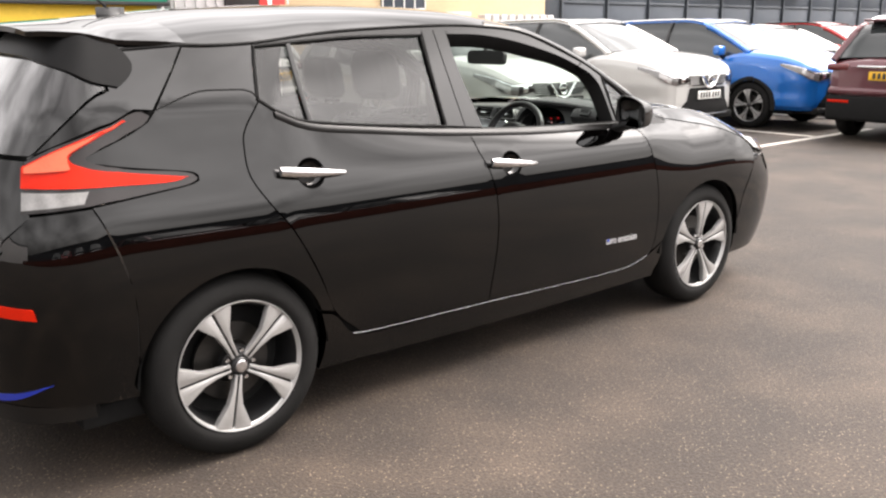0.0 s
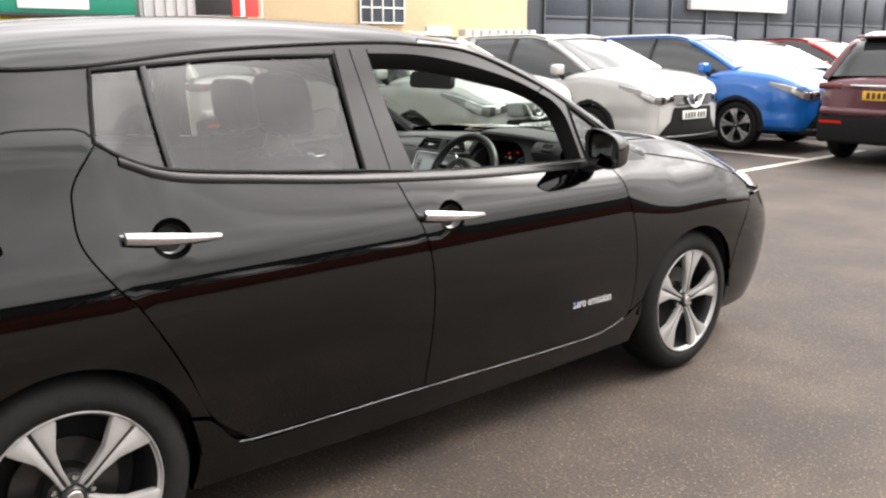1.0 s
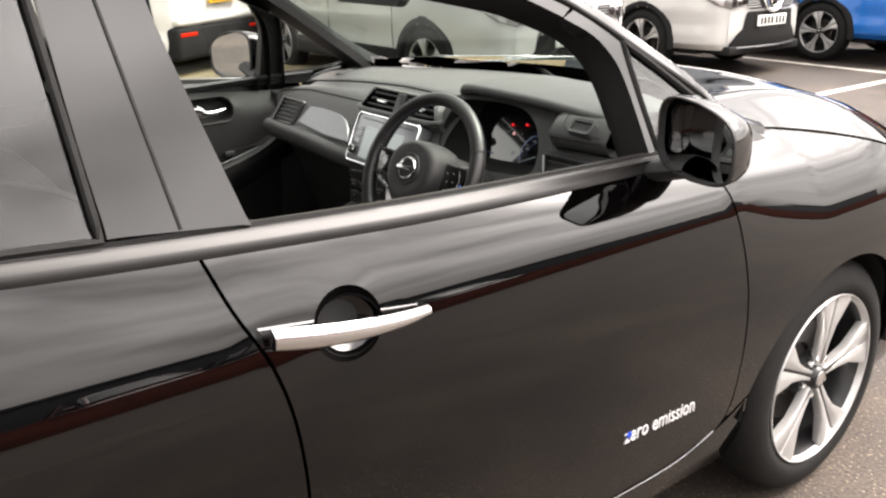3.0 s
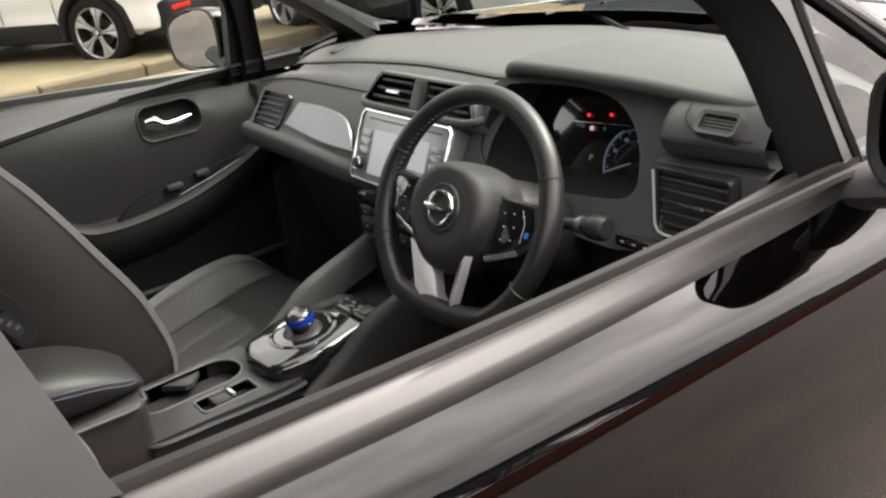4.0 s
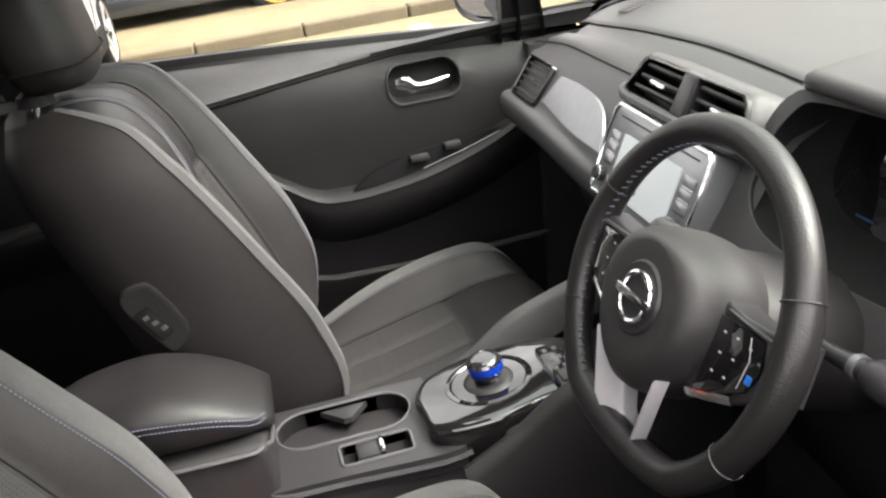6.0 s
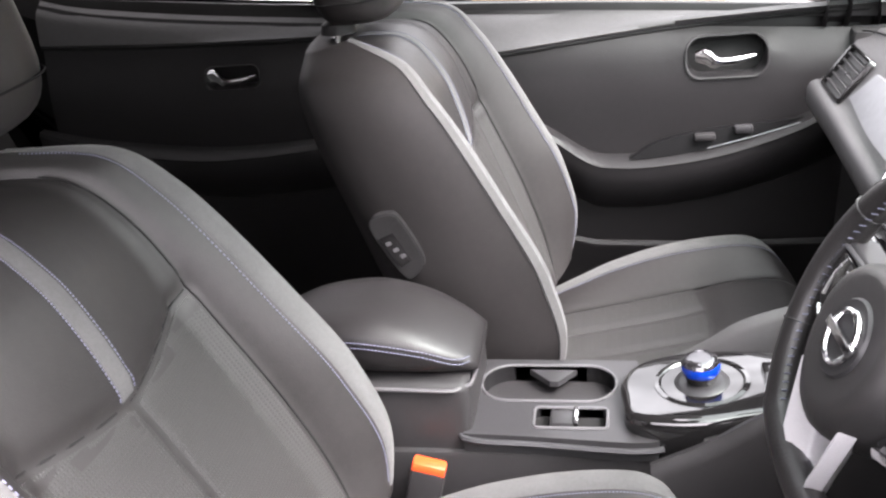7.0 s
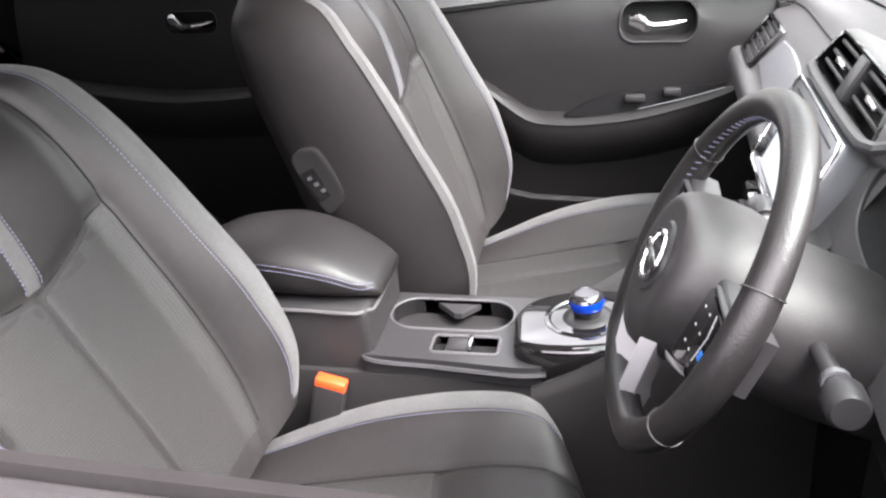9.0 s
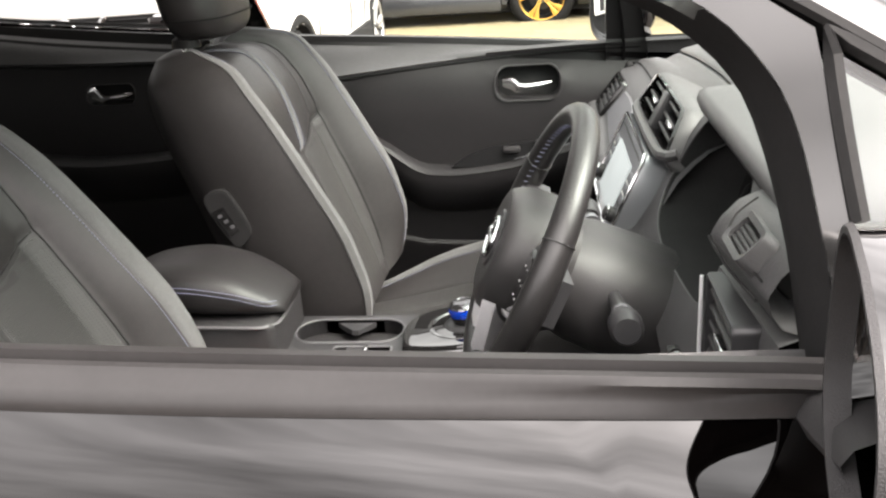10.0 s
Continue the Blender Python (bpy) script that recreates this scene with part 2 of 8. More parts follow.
def spline(pts, step=0.02, closed=False):
    """Catmull-Rom through points, resampled about every step."""
    p = [Vector(q) for q in pts]
    n = len(p)
    out = []
    last = n if closed else n - 1
    for i in range(last):
        a, b = p[i], p[(i + 1) % n]
        a0 = p[i - 1] if (i > 0 or closed) else a * 2 - b
        b1 = p[(i + 2) % n] if (i + 2 < n or closed) else b * 2 - a
        k = max(1, int(math.ceil((b - a).length / step)))
        for j in range(k):
            t = j / k
            out.append(0.5 * ((2 * a) + (b - a0) * t + (2 * a0 - 5 * a + 4 * b - b1) * t * t + (3 * a - a0 - 3 * b + b1) * t ** 3))
    if not closed:
        out.append(p[-1])
    return out


def path2(*segs, step=0.02):
    """Closed outline from open curves laid end to end (each smooth, corners between)."""
    out = []
    for s in segs:
        q = spline([(a, b, 0) for a, b in s], step) if len(s) > 1 else [Vector((*s[0], 0))]
        for v in q:
            if not out or (v - out[-1]).length > 1e-4:
                out.append(v)
    if (out[0] - out[-1]).length < 1e-4:
        out.pop()
    return [(v.x, v.y) for v in out]


def in_poly(x, y, poly):
    c, j = False, len(poly) - 1
    for i in range(len(poly)):
        xi, yi = poly[i]
        xj, yj = poly[j]
        if (yi > y) != (yj > y) and x < (xj - xi) * (y - yi) / (yj - yi) + xi:
            c = not c
        j = i
    return c


def sheet(outline, fn, grid=0.03, depth=0.012, inward=None, holes=(), round_edge=0.003):
    """A curved panel: the outline in the surface's own two coordinates, filled with a fine net, laid on the surface by fn(u, v),
    with its rim turned inward by depth along fn's own inward side."""
    from mathutils.geometry import delaunay_2d_cdt
    loops = [outline, *holes]
    verts, edges = [], []
    for lp in loops:
        k = len(verts)
        verts += [Vector(q) for q in lp]
        edges += [(k + i, k + (i + 1) % len(lp)) for i in range(len(lp))]
    us, vs = [q[0] for q in outline], [q[1] for q in outline]
    edge_np = np.array([q for lp in loops for q in lp])
    u = min(us) + grid / 2
    while u < max(us):
        v = min(vs) + grid / 2
        while v < max(vs):
            if in_poly(u, v, outline) and not any(in_poly(u, v, h) for h in holes):
                if ((edge_np - (u, v)) ** 2).sum(1).min() > (grid * 0.5) ** 2:
                    verts.append(Vector((u, v)))
            v += grid
        u += grid
    co, _, fc, _, _, _ = delaunay_2d_cdt(verts, edges, [], 1, 1e-6)
    bm = bmesh.new()
    vv = [bm.verts.new(fn(c.x, c.y, 0.0)) for c in co]
    cc = list(co)
    for f in fc:
        mx = sum(cc[i].x for i in f) / len(f)
        my = sum(cc[i].y for i in f) / len(f)
        if in_poly(mx, my, outline) and not any(in_poly(mx, my, h) for h in holes):
            try:
                bm.faces.new([vv[i] for i in f])
            except ValueError:
                pass
    loose = [v for v in bm.verts if not v.link_faces]
    bmesh.ops.delete(bm, geom=loose, context="VERTS")
    if depth:
        idx = {v: i for i, v in enumerate(vv) if v.is_valid}
        rim = [e for e in bm.edges if len(e.link_faces) == 1]
        back = {}
        for e in rim:
            for v in e.verts:
                if v not in back:
                    c = cc[idx[v]]
                    back[v] = (bm.verts.new(fn(c.x, c.y, -round_edge)), bm.verts.new(fn(c.x, c.y, -depth)))
        for e in rim:
            a, b = e.verts
            for k in (0, 1):
                q = [a, b, back[b][0], back[a][0]] if k == 0 else [back[a][0], back[b][0], back[b][1], back[a][1]]
                bm.faces.new(q)
    bmesh.ops.recalc_face_normals(bm, faces=bm.faces)
    return bm


def orient(bm, centre):
    """Turn an open sheet's faces away from a point."""
    bm.normal_update()
    s = sum((f.calc_center_median() - Vector(centre)).dot(f.normal) * f.calc_area() for f in bm.faces)
    if s < 0:
        bmesh.ops.reverse_faces(bm, faces=bm.faces)
    return bm


def grid_mesh(rows, closed_u=False, closed_v=False, cap=False):
    """Quads through a table of points."""
    bm = bmesh.new()
    vs = [[bm.verts.new(p) for p in r] for r in rows]
    n, m = len(vs), len(vs[0])
    for i in range(n if closed_u else n - 1):
        for j in range(m if closed_v else m - 1):
            q = [vs[i][j], vs[(i + 1) % n][j], vs[(i + 1) % n][(j + 1) % m], vs[i][(j + 1) % m]]
            if len(set(q)) == 4:
                bm.faces.new(q)
    if cap and closed_v:
        bm.faces.new(vs[0])
        bm.faces.new(vs[-1])
    bmesh.ops.recalc_face_normals(bm, faces=bm.faces)
    return bm


def box(x0, x1, y0, y1, z0, z1, bevel=0.006, seg=2, bm=None):
    own = bm is None
    b = bmesh.new()
    r = bmesh.ops.create_cube(b, size=1)
    for v in r["verts"]:
        v.co = Vector(((x0 + x1) / 2 + v.co.x * (x1 - x0), (y0 + y1) / 2 + v.co.y * (y1 - y0), (z0 + z1) / 2 + v.co.z * (z1 - z0)))
    if bevel:
        bmesh.ops.bevel(b, geom=list(b.edges), offset=min(bevel, 0.45 * min(x1 - x0, y1 - y0, z1 - z0)), segments=seg, affect="EDGES", profile=0.5)
    if own:
        return b
    merge(bm, b)
    return bm


def merge(bm, other):
    tmp = bpy.data.meshes.new("tmp")
    other.to_mesh(tmp)
    other.free()
    bm.from_mesh(tmp)
    bpy.data.meshes.remove(tmp)
    return bm


def moved(bm, m):
    bmesh.ops.transform(bm, matrix=m, verts=bm.verts)
    return bm


def prism(outline, z0, z1, bevel=0.003, seg=2):
    """A flat outline in x, y raised from z0 to z1, with eased edges."""
    bm = bmesh.new()
    lo = [bm.verts.new((x, y, z0)) for x, y in outline]
    f = bm.faces.new(lo)
    r = bmesh.ops.extrude_face_region(bm, geom=[f])
    for v in r["geom"]:
        if isinstance(v, bmesh.types.BMVert):
            v.co.z = z1
    bmesh.ops.recalc_face_normals(bm, faces=bm.faces)
    if bevel:
        top = [e for e in bm.edges if all(abs(v.co.z - z1) < 1e-6 for v in e.verts)]
        bmesh.ops.bevel(bm, geom=top, offset=bevel, segments=seg, affect="EDGES", profile=0.5)
    return bm


def rounded(w, h, r, n=5):
    """A rounded rectangle about the origin."""
    out = []
    for cx, cy, a0 in ((w / 2 - r, h / 2 - r, 0), (-w / 2 + r, h / 2 - r, 90), (-w / 2 + r, -h / 2 + r, 180), (w / 2 - r, -h / 2 + r, 270)):
        for i in range(n + 1):
            a = radians(a0 + 90 * i / n)
            out.append((cx + r * math.cos(a), cy + r * math.sin(a)))
    return out


def lathe(profile, seg=48):
    """Turn (radius, height) pairs round z."""
    rows = [[(r * math.cos(2 * math.pi * j / seg), r * math.sin(2 * math.pi * j / seg), h) for j in range(seg)] for r, h in profile]
    return grid_mesh(rows, closed_v=True)


def tube(pts, radius, seg=8, closed=False, radii=None):
    p = [Vector(q) for q in pts]
    n = len(p)
    rows = []
    up = Vector((0, 0, 1))
    for i, q in enumerate(p):
        d = (p[(i + 1) % n] - p[i - 1]) if (closed or 0 < i < n - 1) else (p[1] - p[0] if i == 0 else p[-1] - p[-2])
        d.normalize()
        s = d.cross(up)
        if s.length < 1e-3:
            s = d.cross(Vector((1, 0, 0)))
        s.normalize()
        t = s.cross(d)
        r = radii[i] if radii else radius
        rows.append([q + r * (math.cos(a) * s + math.sin(a) * t) for a in (2 * math.pi * k / seg for k in range(seg))])
    return grid_mesh(rows, closed_u=closed, closed_v=True, cap=not closed)


def ribbon(pts, normals, width, thick=0.003):
    """A flat strip along a curve, lying across the given normals, with a slight crown."""
    p = [Vector(q) for q in pts]
    rows = []
    for i, q in enumerate(p):
        d = (p[min(i + 1, len(p) - 1)] - p[max(i - 1, 0)]).normalized()
        nn = Vector(normals[i]).normalized()
        s = d.cross(nn).normalized()
        w = width[i] if isinstance(width, (list, tuple)) else width
        rows.append([q - s * w / 2 - nn * 0.004, q - s * w * 0.47 + nn * thick * 0.6, q + nn * thick, q + s * w * 0.47 + nn * thick * 0.6, q + s * w / 2 - nn * 0.004])
    return grid_mesh(rows)


def text_mesh(body, size, depth=0.001):
    """Lettering in the built-in font, lying in x, y."""
    cu = bpy.data.curves.new("lettering", "FONT")
    cu.body, cu.size, cu.extrude, cu.align_x, cu.align_y = body, size, depth, "CENTER", "CENTER"
    cu.resolution_u = 3
    ob = bpy.data.objects.new("lettering", cu)
    scene.collection.objects.link(ob)
    me = bpy.data.meshes.new_from_object(ob.evaluated_get(bpy.context.evaluated_depsgraph_get()))
    bm = bmesh.new()
    bm.from_mesh(me)
    bpy.data.objects.remove(ob)
    bpy.data.curves.remove(cu)
    bpy.data.meshes.remove(me)
    return bm


def pchip(X, Y, x):
    """Smooth monotone curve through points."""
    X, Y = np.asarray(X, float), np.asarray(Y, float)
    h = np.diff(X)
    d = np.diff(Y) / h
    m = np.zeros(len(X))
    m[0], m[-1] = d[0], d[-1]
    for i in range(1, len(X) - 1):
        if d[i - 1] * d[i] > 0:
            w1, w2 = 2 * h[i] + h[i - 1], h[i] + 2 * h[i - 1]
            m[i] = (w1 + w2) / (w1 / d[i - 1] + w2 / d[i])
    x = min(max(float(x), X[0]), X[-1])
    i = min(max(int(np.searchsorted(X, x)) - 1, 0), len(X) - 2)
    t = (x - X[i]) / h[i]
    return float((2 * t ** 3 - 3 * t * t + 1) * Y[i] + (t ** 3 - 2 * t * t + t) * h[i] * m[i] + (3 * t * t - 2 * t ** 3) * Y[i + 1] + (t ** 3 - t * t) * h[i] * m[i + 1])


# ---------------------------------------------------------------- ground, lines, kerb, buildings
def asphalt():
    m = mat("worn_asphalt", (0.075, 0.067, 0.060), 0.8)
    n, l = m.node_tree.nodes, m.node_tree.links
    b = n["Principled BSDF"]
    tc = n.new("ShaderNodeTexCoord")
    big, mid, stone, vor = (n.new("ShaderNodeTexNoise"), n.new("ShaderNodeTexNoise"), n.new("ShaderNodeTexNoise"), n.new("ShaderNodeTexVoronoi"))
    for t, s in ((big, 0.5), (mid, 1.7), (stone, 95.0), (vor, 130.0)):
        t.inputs["Scale"].default_value = s
        l.new(tc.outputs["Object"], t.inputs["Vector"])
    big.inputs["Detail"].default_value = mid.inputs["Detail"].default_value = 6
    ramp = n.new("ShaderNodeValToRGB")
    ramp.color_ramp.elements[0].position, ramp.color_ramp.elements[0].color = 0.55, (0.0185, 0.0124, 0.0082, 1)
    ramp.color_ramp.elements[1].position, ramp.color_ramp.elements[1].color = 0.88, (0.096, 0.0685, 0.048, 1)
    add1, add2 = n.new("ShaderNodeMath"), n.new("ShaderNodeMath")
    add1.operation, add2.operation = "MULTIPLY_ADD", "MULTIPLY_ADD"
    l.new(big.outputs["Fac"], add1.inputs[0])
    add1.inputs[1].default_value = 0.65
    l.new(mid.outputs["Fac"], add1.inputs[2])
    l.new(add1.outputs[0], add2.inputs[0])
    add2.inputs[1].default_value = 0.42
    sc = n.new("ShaderNodeMath")
    sc.operation, sc.inputs[1].default_value = "MULTIPLY", 0.5
    l.new(stone.outputs["Fac"], sc.inputs[0]), l.new(sc.outputs[0], add2.inputs[2])
    l.new(add2.outputs[0], ramp.inputs["Fac"])
    # pale chips of stone in the surface
    chip, mix = n.new("ShaderNodeMath"), n.new("ShaderNodeMix")
    spots = n.new("ShaderNodeTexVoronoi")
    spots.inputs["Scale"].default_value = 55.0
    l.new(tc.outputs["Object"], spots.inputs["Vector"])
    chip.operation, chip.inputs[1].default_value = "LESS_THAN", 0.18
    l.new(spots.outputs["Distance"], chip.inputs[0])
    half = n.new("ShaderNodeMath")
    half.operation, half.inputs[1].default_value = "MULTIPLY", 0.55
    l.new(chip.outputs[0], half.inputs[0])
    mix.data_type = "RGBA"
    mix.inputs["B"].default_value = (0.26, 0.20, 0.15, 1)
    l.new(half.outputs[0], mix.inputs["Factor"]), l.new(ramp.outputs["Color"], mix.inputs["A"])
    # patchy darkening by noise, fading in from y = -2.6 to -1.2
    patchy, srng, sdist, smul, smix, sxyz = n.new("ShaderNodeTexNoise"), n.new("ShaderNodeMapRange"), n.new("ShaderNodeMapRange"), n.new("ShaderNodeMath"), n.new("ShaderNodeMix"), n.new("ShaderNodeSeparateXYZ")
    patchy.inputs["Scale"].default_value, patchy.inputs["Detail"].default_value = 1.1, 7
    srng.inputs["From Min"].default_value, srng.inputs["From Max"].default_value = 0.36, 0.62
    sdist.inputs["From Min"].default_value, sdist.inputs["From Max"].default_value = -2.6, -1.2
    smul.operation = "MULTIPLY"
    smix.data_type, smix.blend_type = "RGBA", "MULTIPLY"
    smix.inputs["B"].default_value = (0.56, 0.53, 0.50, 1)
    l.new(tc.outputs["Object"], patchy.inputs["Vector"]), l.new(patchy.outputs["Fac"], srng.inputs["Value"])
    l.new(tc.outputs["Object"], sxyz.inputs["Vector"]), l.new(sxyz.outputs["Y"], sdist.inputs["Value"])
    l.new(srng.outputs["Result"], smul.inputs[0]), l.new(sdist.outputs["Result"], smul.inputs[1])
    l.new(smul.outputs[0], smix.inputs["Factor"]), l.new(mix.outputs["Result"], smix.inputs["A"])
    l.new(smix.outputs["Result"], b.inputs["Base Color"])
    bump = n.new("ShaderNodeBump")
    bump.inputs["Strength"].default_value, bump.inputs["Distance"].default_value = 0.45, 0.005
    l.new(vor.outputs["Distance"], bump.inputs["Height"]), l.new(bump.outputs["Normal"], b.inputs["Normal"])
    return m


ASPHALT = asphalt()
KERB = mat("weathered_kerb_stone", (0.078, 0.063, 0.036), 0.85, vary=0.3, scale=5, bump=0.5, bump_scale=60, rand=0.3)
PAVING = mat("buff_paving", (0.115, 0.095, 0.049), 0.85, vary=0.3, scale=2.5, bump=0.4, bump_scale=50)
LINE = mat("worn_white_line_paint", (0.42, 0.39, 0.35), 0.7, vary=0.4, scale=8, bump=0.4, bump_scale=80)
BRICK = mat("red_brick", (0.20, 0.055, 0.036), 0.85, vary=0.35, scale=3, bump=0.4, bump_scale=40)
CREAM = mat("cream_render", (0.55, 0.42, 0.26), 0.85, vary=0.07, scale=0.7, bump=0.2, bump_scale=30)
CLAD = mat("dark_grey_cladding", (0.055, 0.065, 0.078), 0.5, vary=0.12, scale=0.8)
CLAD_GLASS = mat("showroom_glass", (0.055, 0.066, 0.082), 0.5, 0.0, 0.1, 0.3, vary=0.12, scale=0.3, spec=0.3)
YELLOW = mat("yellow_sign_board", (0.85, 0.55, 0.03), 0.5, vary=0.08, scale=1)
GREEN = mat("green_fascia", (0.0, 0.16, 0.10), 0.5, vary=0.1, scale=1)
WHITE_PAINT = mat("white_painted_metal", (0.78, 0.77, 0.75), 0.5, vary=0.06, scale=2)
RED_SIGN = mat("red_banner", (0.62, 0.03, 0.025), 0.6, vary=0.12, scale=2)
GREY_SHEET = mat("pale_grey_sheeting", (0.46, 0.45, 0.45), 0.6, vary=0.1, scale=1.2)

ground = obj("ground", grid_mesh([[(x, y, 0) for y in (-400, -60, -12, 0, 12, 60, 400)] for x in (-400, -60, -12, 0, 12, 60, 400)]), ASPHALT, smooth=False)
tagged(ground, "brown-grey worn asphalt car park with pale stone chips", "ground", kind="structure")


def line(x0, y0, x1, y1, w=0.1):
    d = Vector((x1 - x0, y1 - y0, 0)).normalized()
    s = Vector((-d.y, d.x, 0)) * w / 2
    n = 14
    rows = []
    for i in range(n + 1):
        p = Vector((x0, y0, 0)).lerp(Vector((x1, y1, 0)), i / n)
        j = 1 + 0.12 * noise.noise(p * 3)
        rows.append([p - s * j + Vector((0, 0, 0.001)), p - s * j * 0.9 + Vector((0, 0, 0.005)), p + s * j * 0.9 + Vector((0, 0, 0.005)), p + s * j + Vector((0, 0, 0.001))])
    ob = obj("parking_line", grid_mesh(rows), LINE)
    return tagged(ob, "worn white painted parking bay line on asphalt", "road marking", "parking bay lines", "structure")


line(6.2, 2.46, 12.0, 2.44)
line(13.0, 2.44, 22.0, 2.40)
for lx in (5.7, 8.06, 10.46, 13.2, 15.6, 18.0):
    line(lx, 2.52, lx, 7.2)
line(2.8, 5.42, 2.8, 6.15, 0.18)

# kerb stones with the raised paving behind them
KERB_Y = 6.55
kerb = tagged(new("kerb"), "row of weathered concrete kerb stones along the paving", "kerb", kind="structure")
kerb_bm = box(-0.45, 0.45, 0, 0.15, -0.05, 0.11, 0.02, 2)
kerb_me = bpy.data.meshes.new("kerb_stone")
kerb_bm.to_mesh(kerb_me), kerb_bm.free()
kerb_me.materials.append(KERB)
for i in range(24):
    k = new("kerb_stone", kerb_me)
    k.parent = kerb
    k.location = (-9.5 + i * 0.912, KERB_Y + 0.012 * noise.noise(Vector((i, 3, 1))), 0.004 * noise.noise(Vector((i, 0, 7))))
tagged(obj("pavement", box(-60, 12.4, KERB_Y + 0.15, 9.0, -0.05, 0.10, 0.01), PAVING), "buff concrete pavement behind a kerb", "pavement", kind="structure")

tagged(obj("drain_strip", box(-60, 4.7, 4.3, KERB_Y - 0.005, -0.05, 0.004, 0.001), PAVING), "buff sandy concrete strip in front of the kerb", "pavement", kind="structure")


def wall_block(name, label, x0, x1, y0, y1, h, m):
    b = thing(name, label, "building")
    part("wall", box(x0, x1, y0, y1, 0, h, 0.02), m, b)
    part("roof", box(x0 - 0.15, x1 + 0.15, y0 - 0.15, y1 + 0.15, h, h + 0.25, 0.03), CLAD, b)
    return b


FY = 22.0
showroom = wall_block("showroom", "dark grey clad showroom with large dull windows", 25.3, 62, FY, FY + 14, 6.5, CLAD)
for i in range(12):
    x0 = 26.6 + i * 2.9
    w = part("window", box(x0, x0 + 2.6, FY - 0.05, FY + 0.1, 0.3, 2.55, 0.02), CLAD_GLASS, showroom, "tall dull showroom pane")
    part("frame", box(x0 - 0.1, x0, FY - 0.12, FY - 0.02, 0.0, 4.2, 0.02), CLAD, w)
    part("transom", box(x0, x0 + 2.6, FY - 0.1, FY - 0.02, 2.55, 2.67, 0.02), CLAD, w)
    part("pane", box(x0, x0 + 2.6, FY - 0.04, FY + 0.1, 2.67, 4.2, 0.02), CLAD_GLASS, w)
part("fascia_sign", box(36.5, 45.5, FY - 0.3, FY - 0.06, 3.15, 5.0, 0.03), WHITE_PAINT, showroom, "blank white fascia sign board")

cream = wall_block("cream_building", "cream rendered building with a white glazing-bar window", 13.2, 25.2, FY - 0.4, FY + 12, 7, CREAM)
for wx in (17.1, 17.1 + 8.6):
    if wx > 24:
        continue
    win = part("window", box(wx, wx + 1.9, FY - 0.46, FY - 0.3, 2.22, 4.4, 0.02), CLAD_GLASS, cream, "dark window with white glazing bars")
    for k in range(5):
        part("glazing_bar", box(wx + k * 0.465, wx + k * 0.465 + 0.05, FY - 0.5, FY - 0.455, 2.22, 4.4, 0.005), WHITE_PAINT, win)
    for k in range(5):
        part("glazing_bar", box(wx, wx + 1.91, FY - 0.49, FY - 0.462, 2.2 + k * 0.5, 2.25 + k * 0.5, 0.005), WHITE_PAINT, win)
part("vent_grille", box(20.0, 21.2, FY - 0.46, FY - 0.38, 1.9, 2.15, 0.01), GREY_SHEET, cream)
for k in range(9):
    part("crate", box(21.2 + k * 0.42, 21.5 + k * 0.42, FY - 1.2, FY - 0.8, 1.8, 2.05, 0.02), GREY_SHEET, cream)
part("ledge", box(20.8, 25.2, FY - 1.3, FY - 0.42, 1.62, 1.8, 0.02), CREAM, cream)

shed = wall_block("sheeted_shed", "pale grey sheeted shed with a dark doorway", 9.8, 13.1, FY, FY + 10, 5, GREY_SHEET)
part("door", box(11.5, 13.0, FY - 0.06, FY + 0.1, 0, 3.4, 0.02), DARK_PLASTIC, shed, "dark open doorway")
for k in range(5):
    part("rib", box(9.9 + k * 0.33, 9.94 + k * 0.33, FY - 0.05, FY, 0, 5, 0.01), GREY_SHEET, shed)
banner = thing("red_banner_stand", "red and white upright banner stand on the ground", "banner")
part("banner", box(11.9, 12.75, FY - 1.5, FY - 1.44, 0.3, 4.2, 0.02), RED_SIGN, banner)
part("stripe", box(12.15, 12.28, FY - 1.515, FY - 1.5, 2.0, 4.0, 0), WHITE_PAINT, banner, "white stripe")
part("pole", tube([(12.85, FY - 1.47, 0), (12.85, FY - 1.47, 4.4)], 0.03), WHITE_PAINT, banner)
part("foot", box(11.9, 12.9, FY - 1.8, FY - 1.1, 0, 0.06, 0.02), DARK_PLASTIC, banner)

shop = wall_block("yellow_shopfront", "shopfront with a long yellow board and green fascia", -30, 9.6, FY, FY + 10, 5, GREY_SHEET)
part("sign_board", box(-29, 9.3, FY - 0.2, FY - 0.02, 0.7, 2.25, 0.03), YELLOW, shop, "plain yellow board")
part("fascia", box(-29, 9.5, FY - 0.5, FY - 0.02, 2.3, 3.3, 0.03), GREEN, shop, "green fascia with pale panels")
for k in range(9):
    part("panel", box(-28 + k * 4.3, -26.2 + k * 4.3, FY - 0.52, FY - 0.45, 2.42, 3.1, 0.01), WHITE_PAINT, shop)
part("soffit", box(-29.2, 9.55, FY - 0.55, FY, 2.2, 2.3, 0.01), DARK_PLASTIC, shop)

# the unseen place behind the camera: dark block, brick wall and a grey unit that close the yard
# added only to mirror as a dark band in the black paint
dark_block = wall_block("unseen_dark_block", "long low dark block, unseen, added for the dark band reflected in the paint", -40, 40, -27, -20, 2.3, CLAD)
low_wall = thing("low_brick_wall", "low red brick wall with a stone coping along the yard", "wall", kind="structure")
part("brickwork", box(-30, 110, -11.7, -11.5, 0, 0.80, 0.01), BRICK, low_wall)
part("coping", box(-30, 110, -11.74, -11.46, 0.80, 0.86, 0.01), BRICK, low_wall)
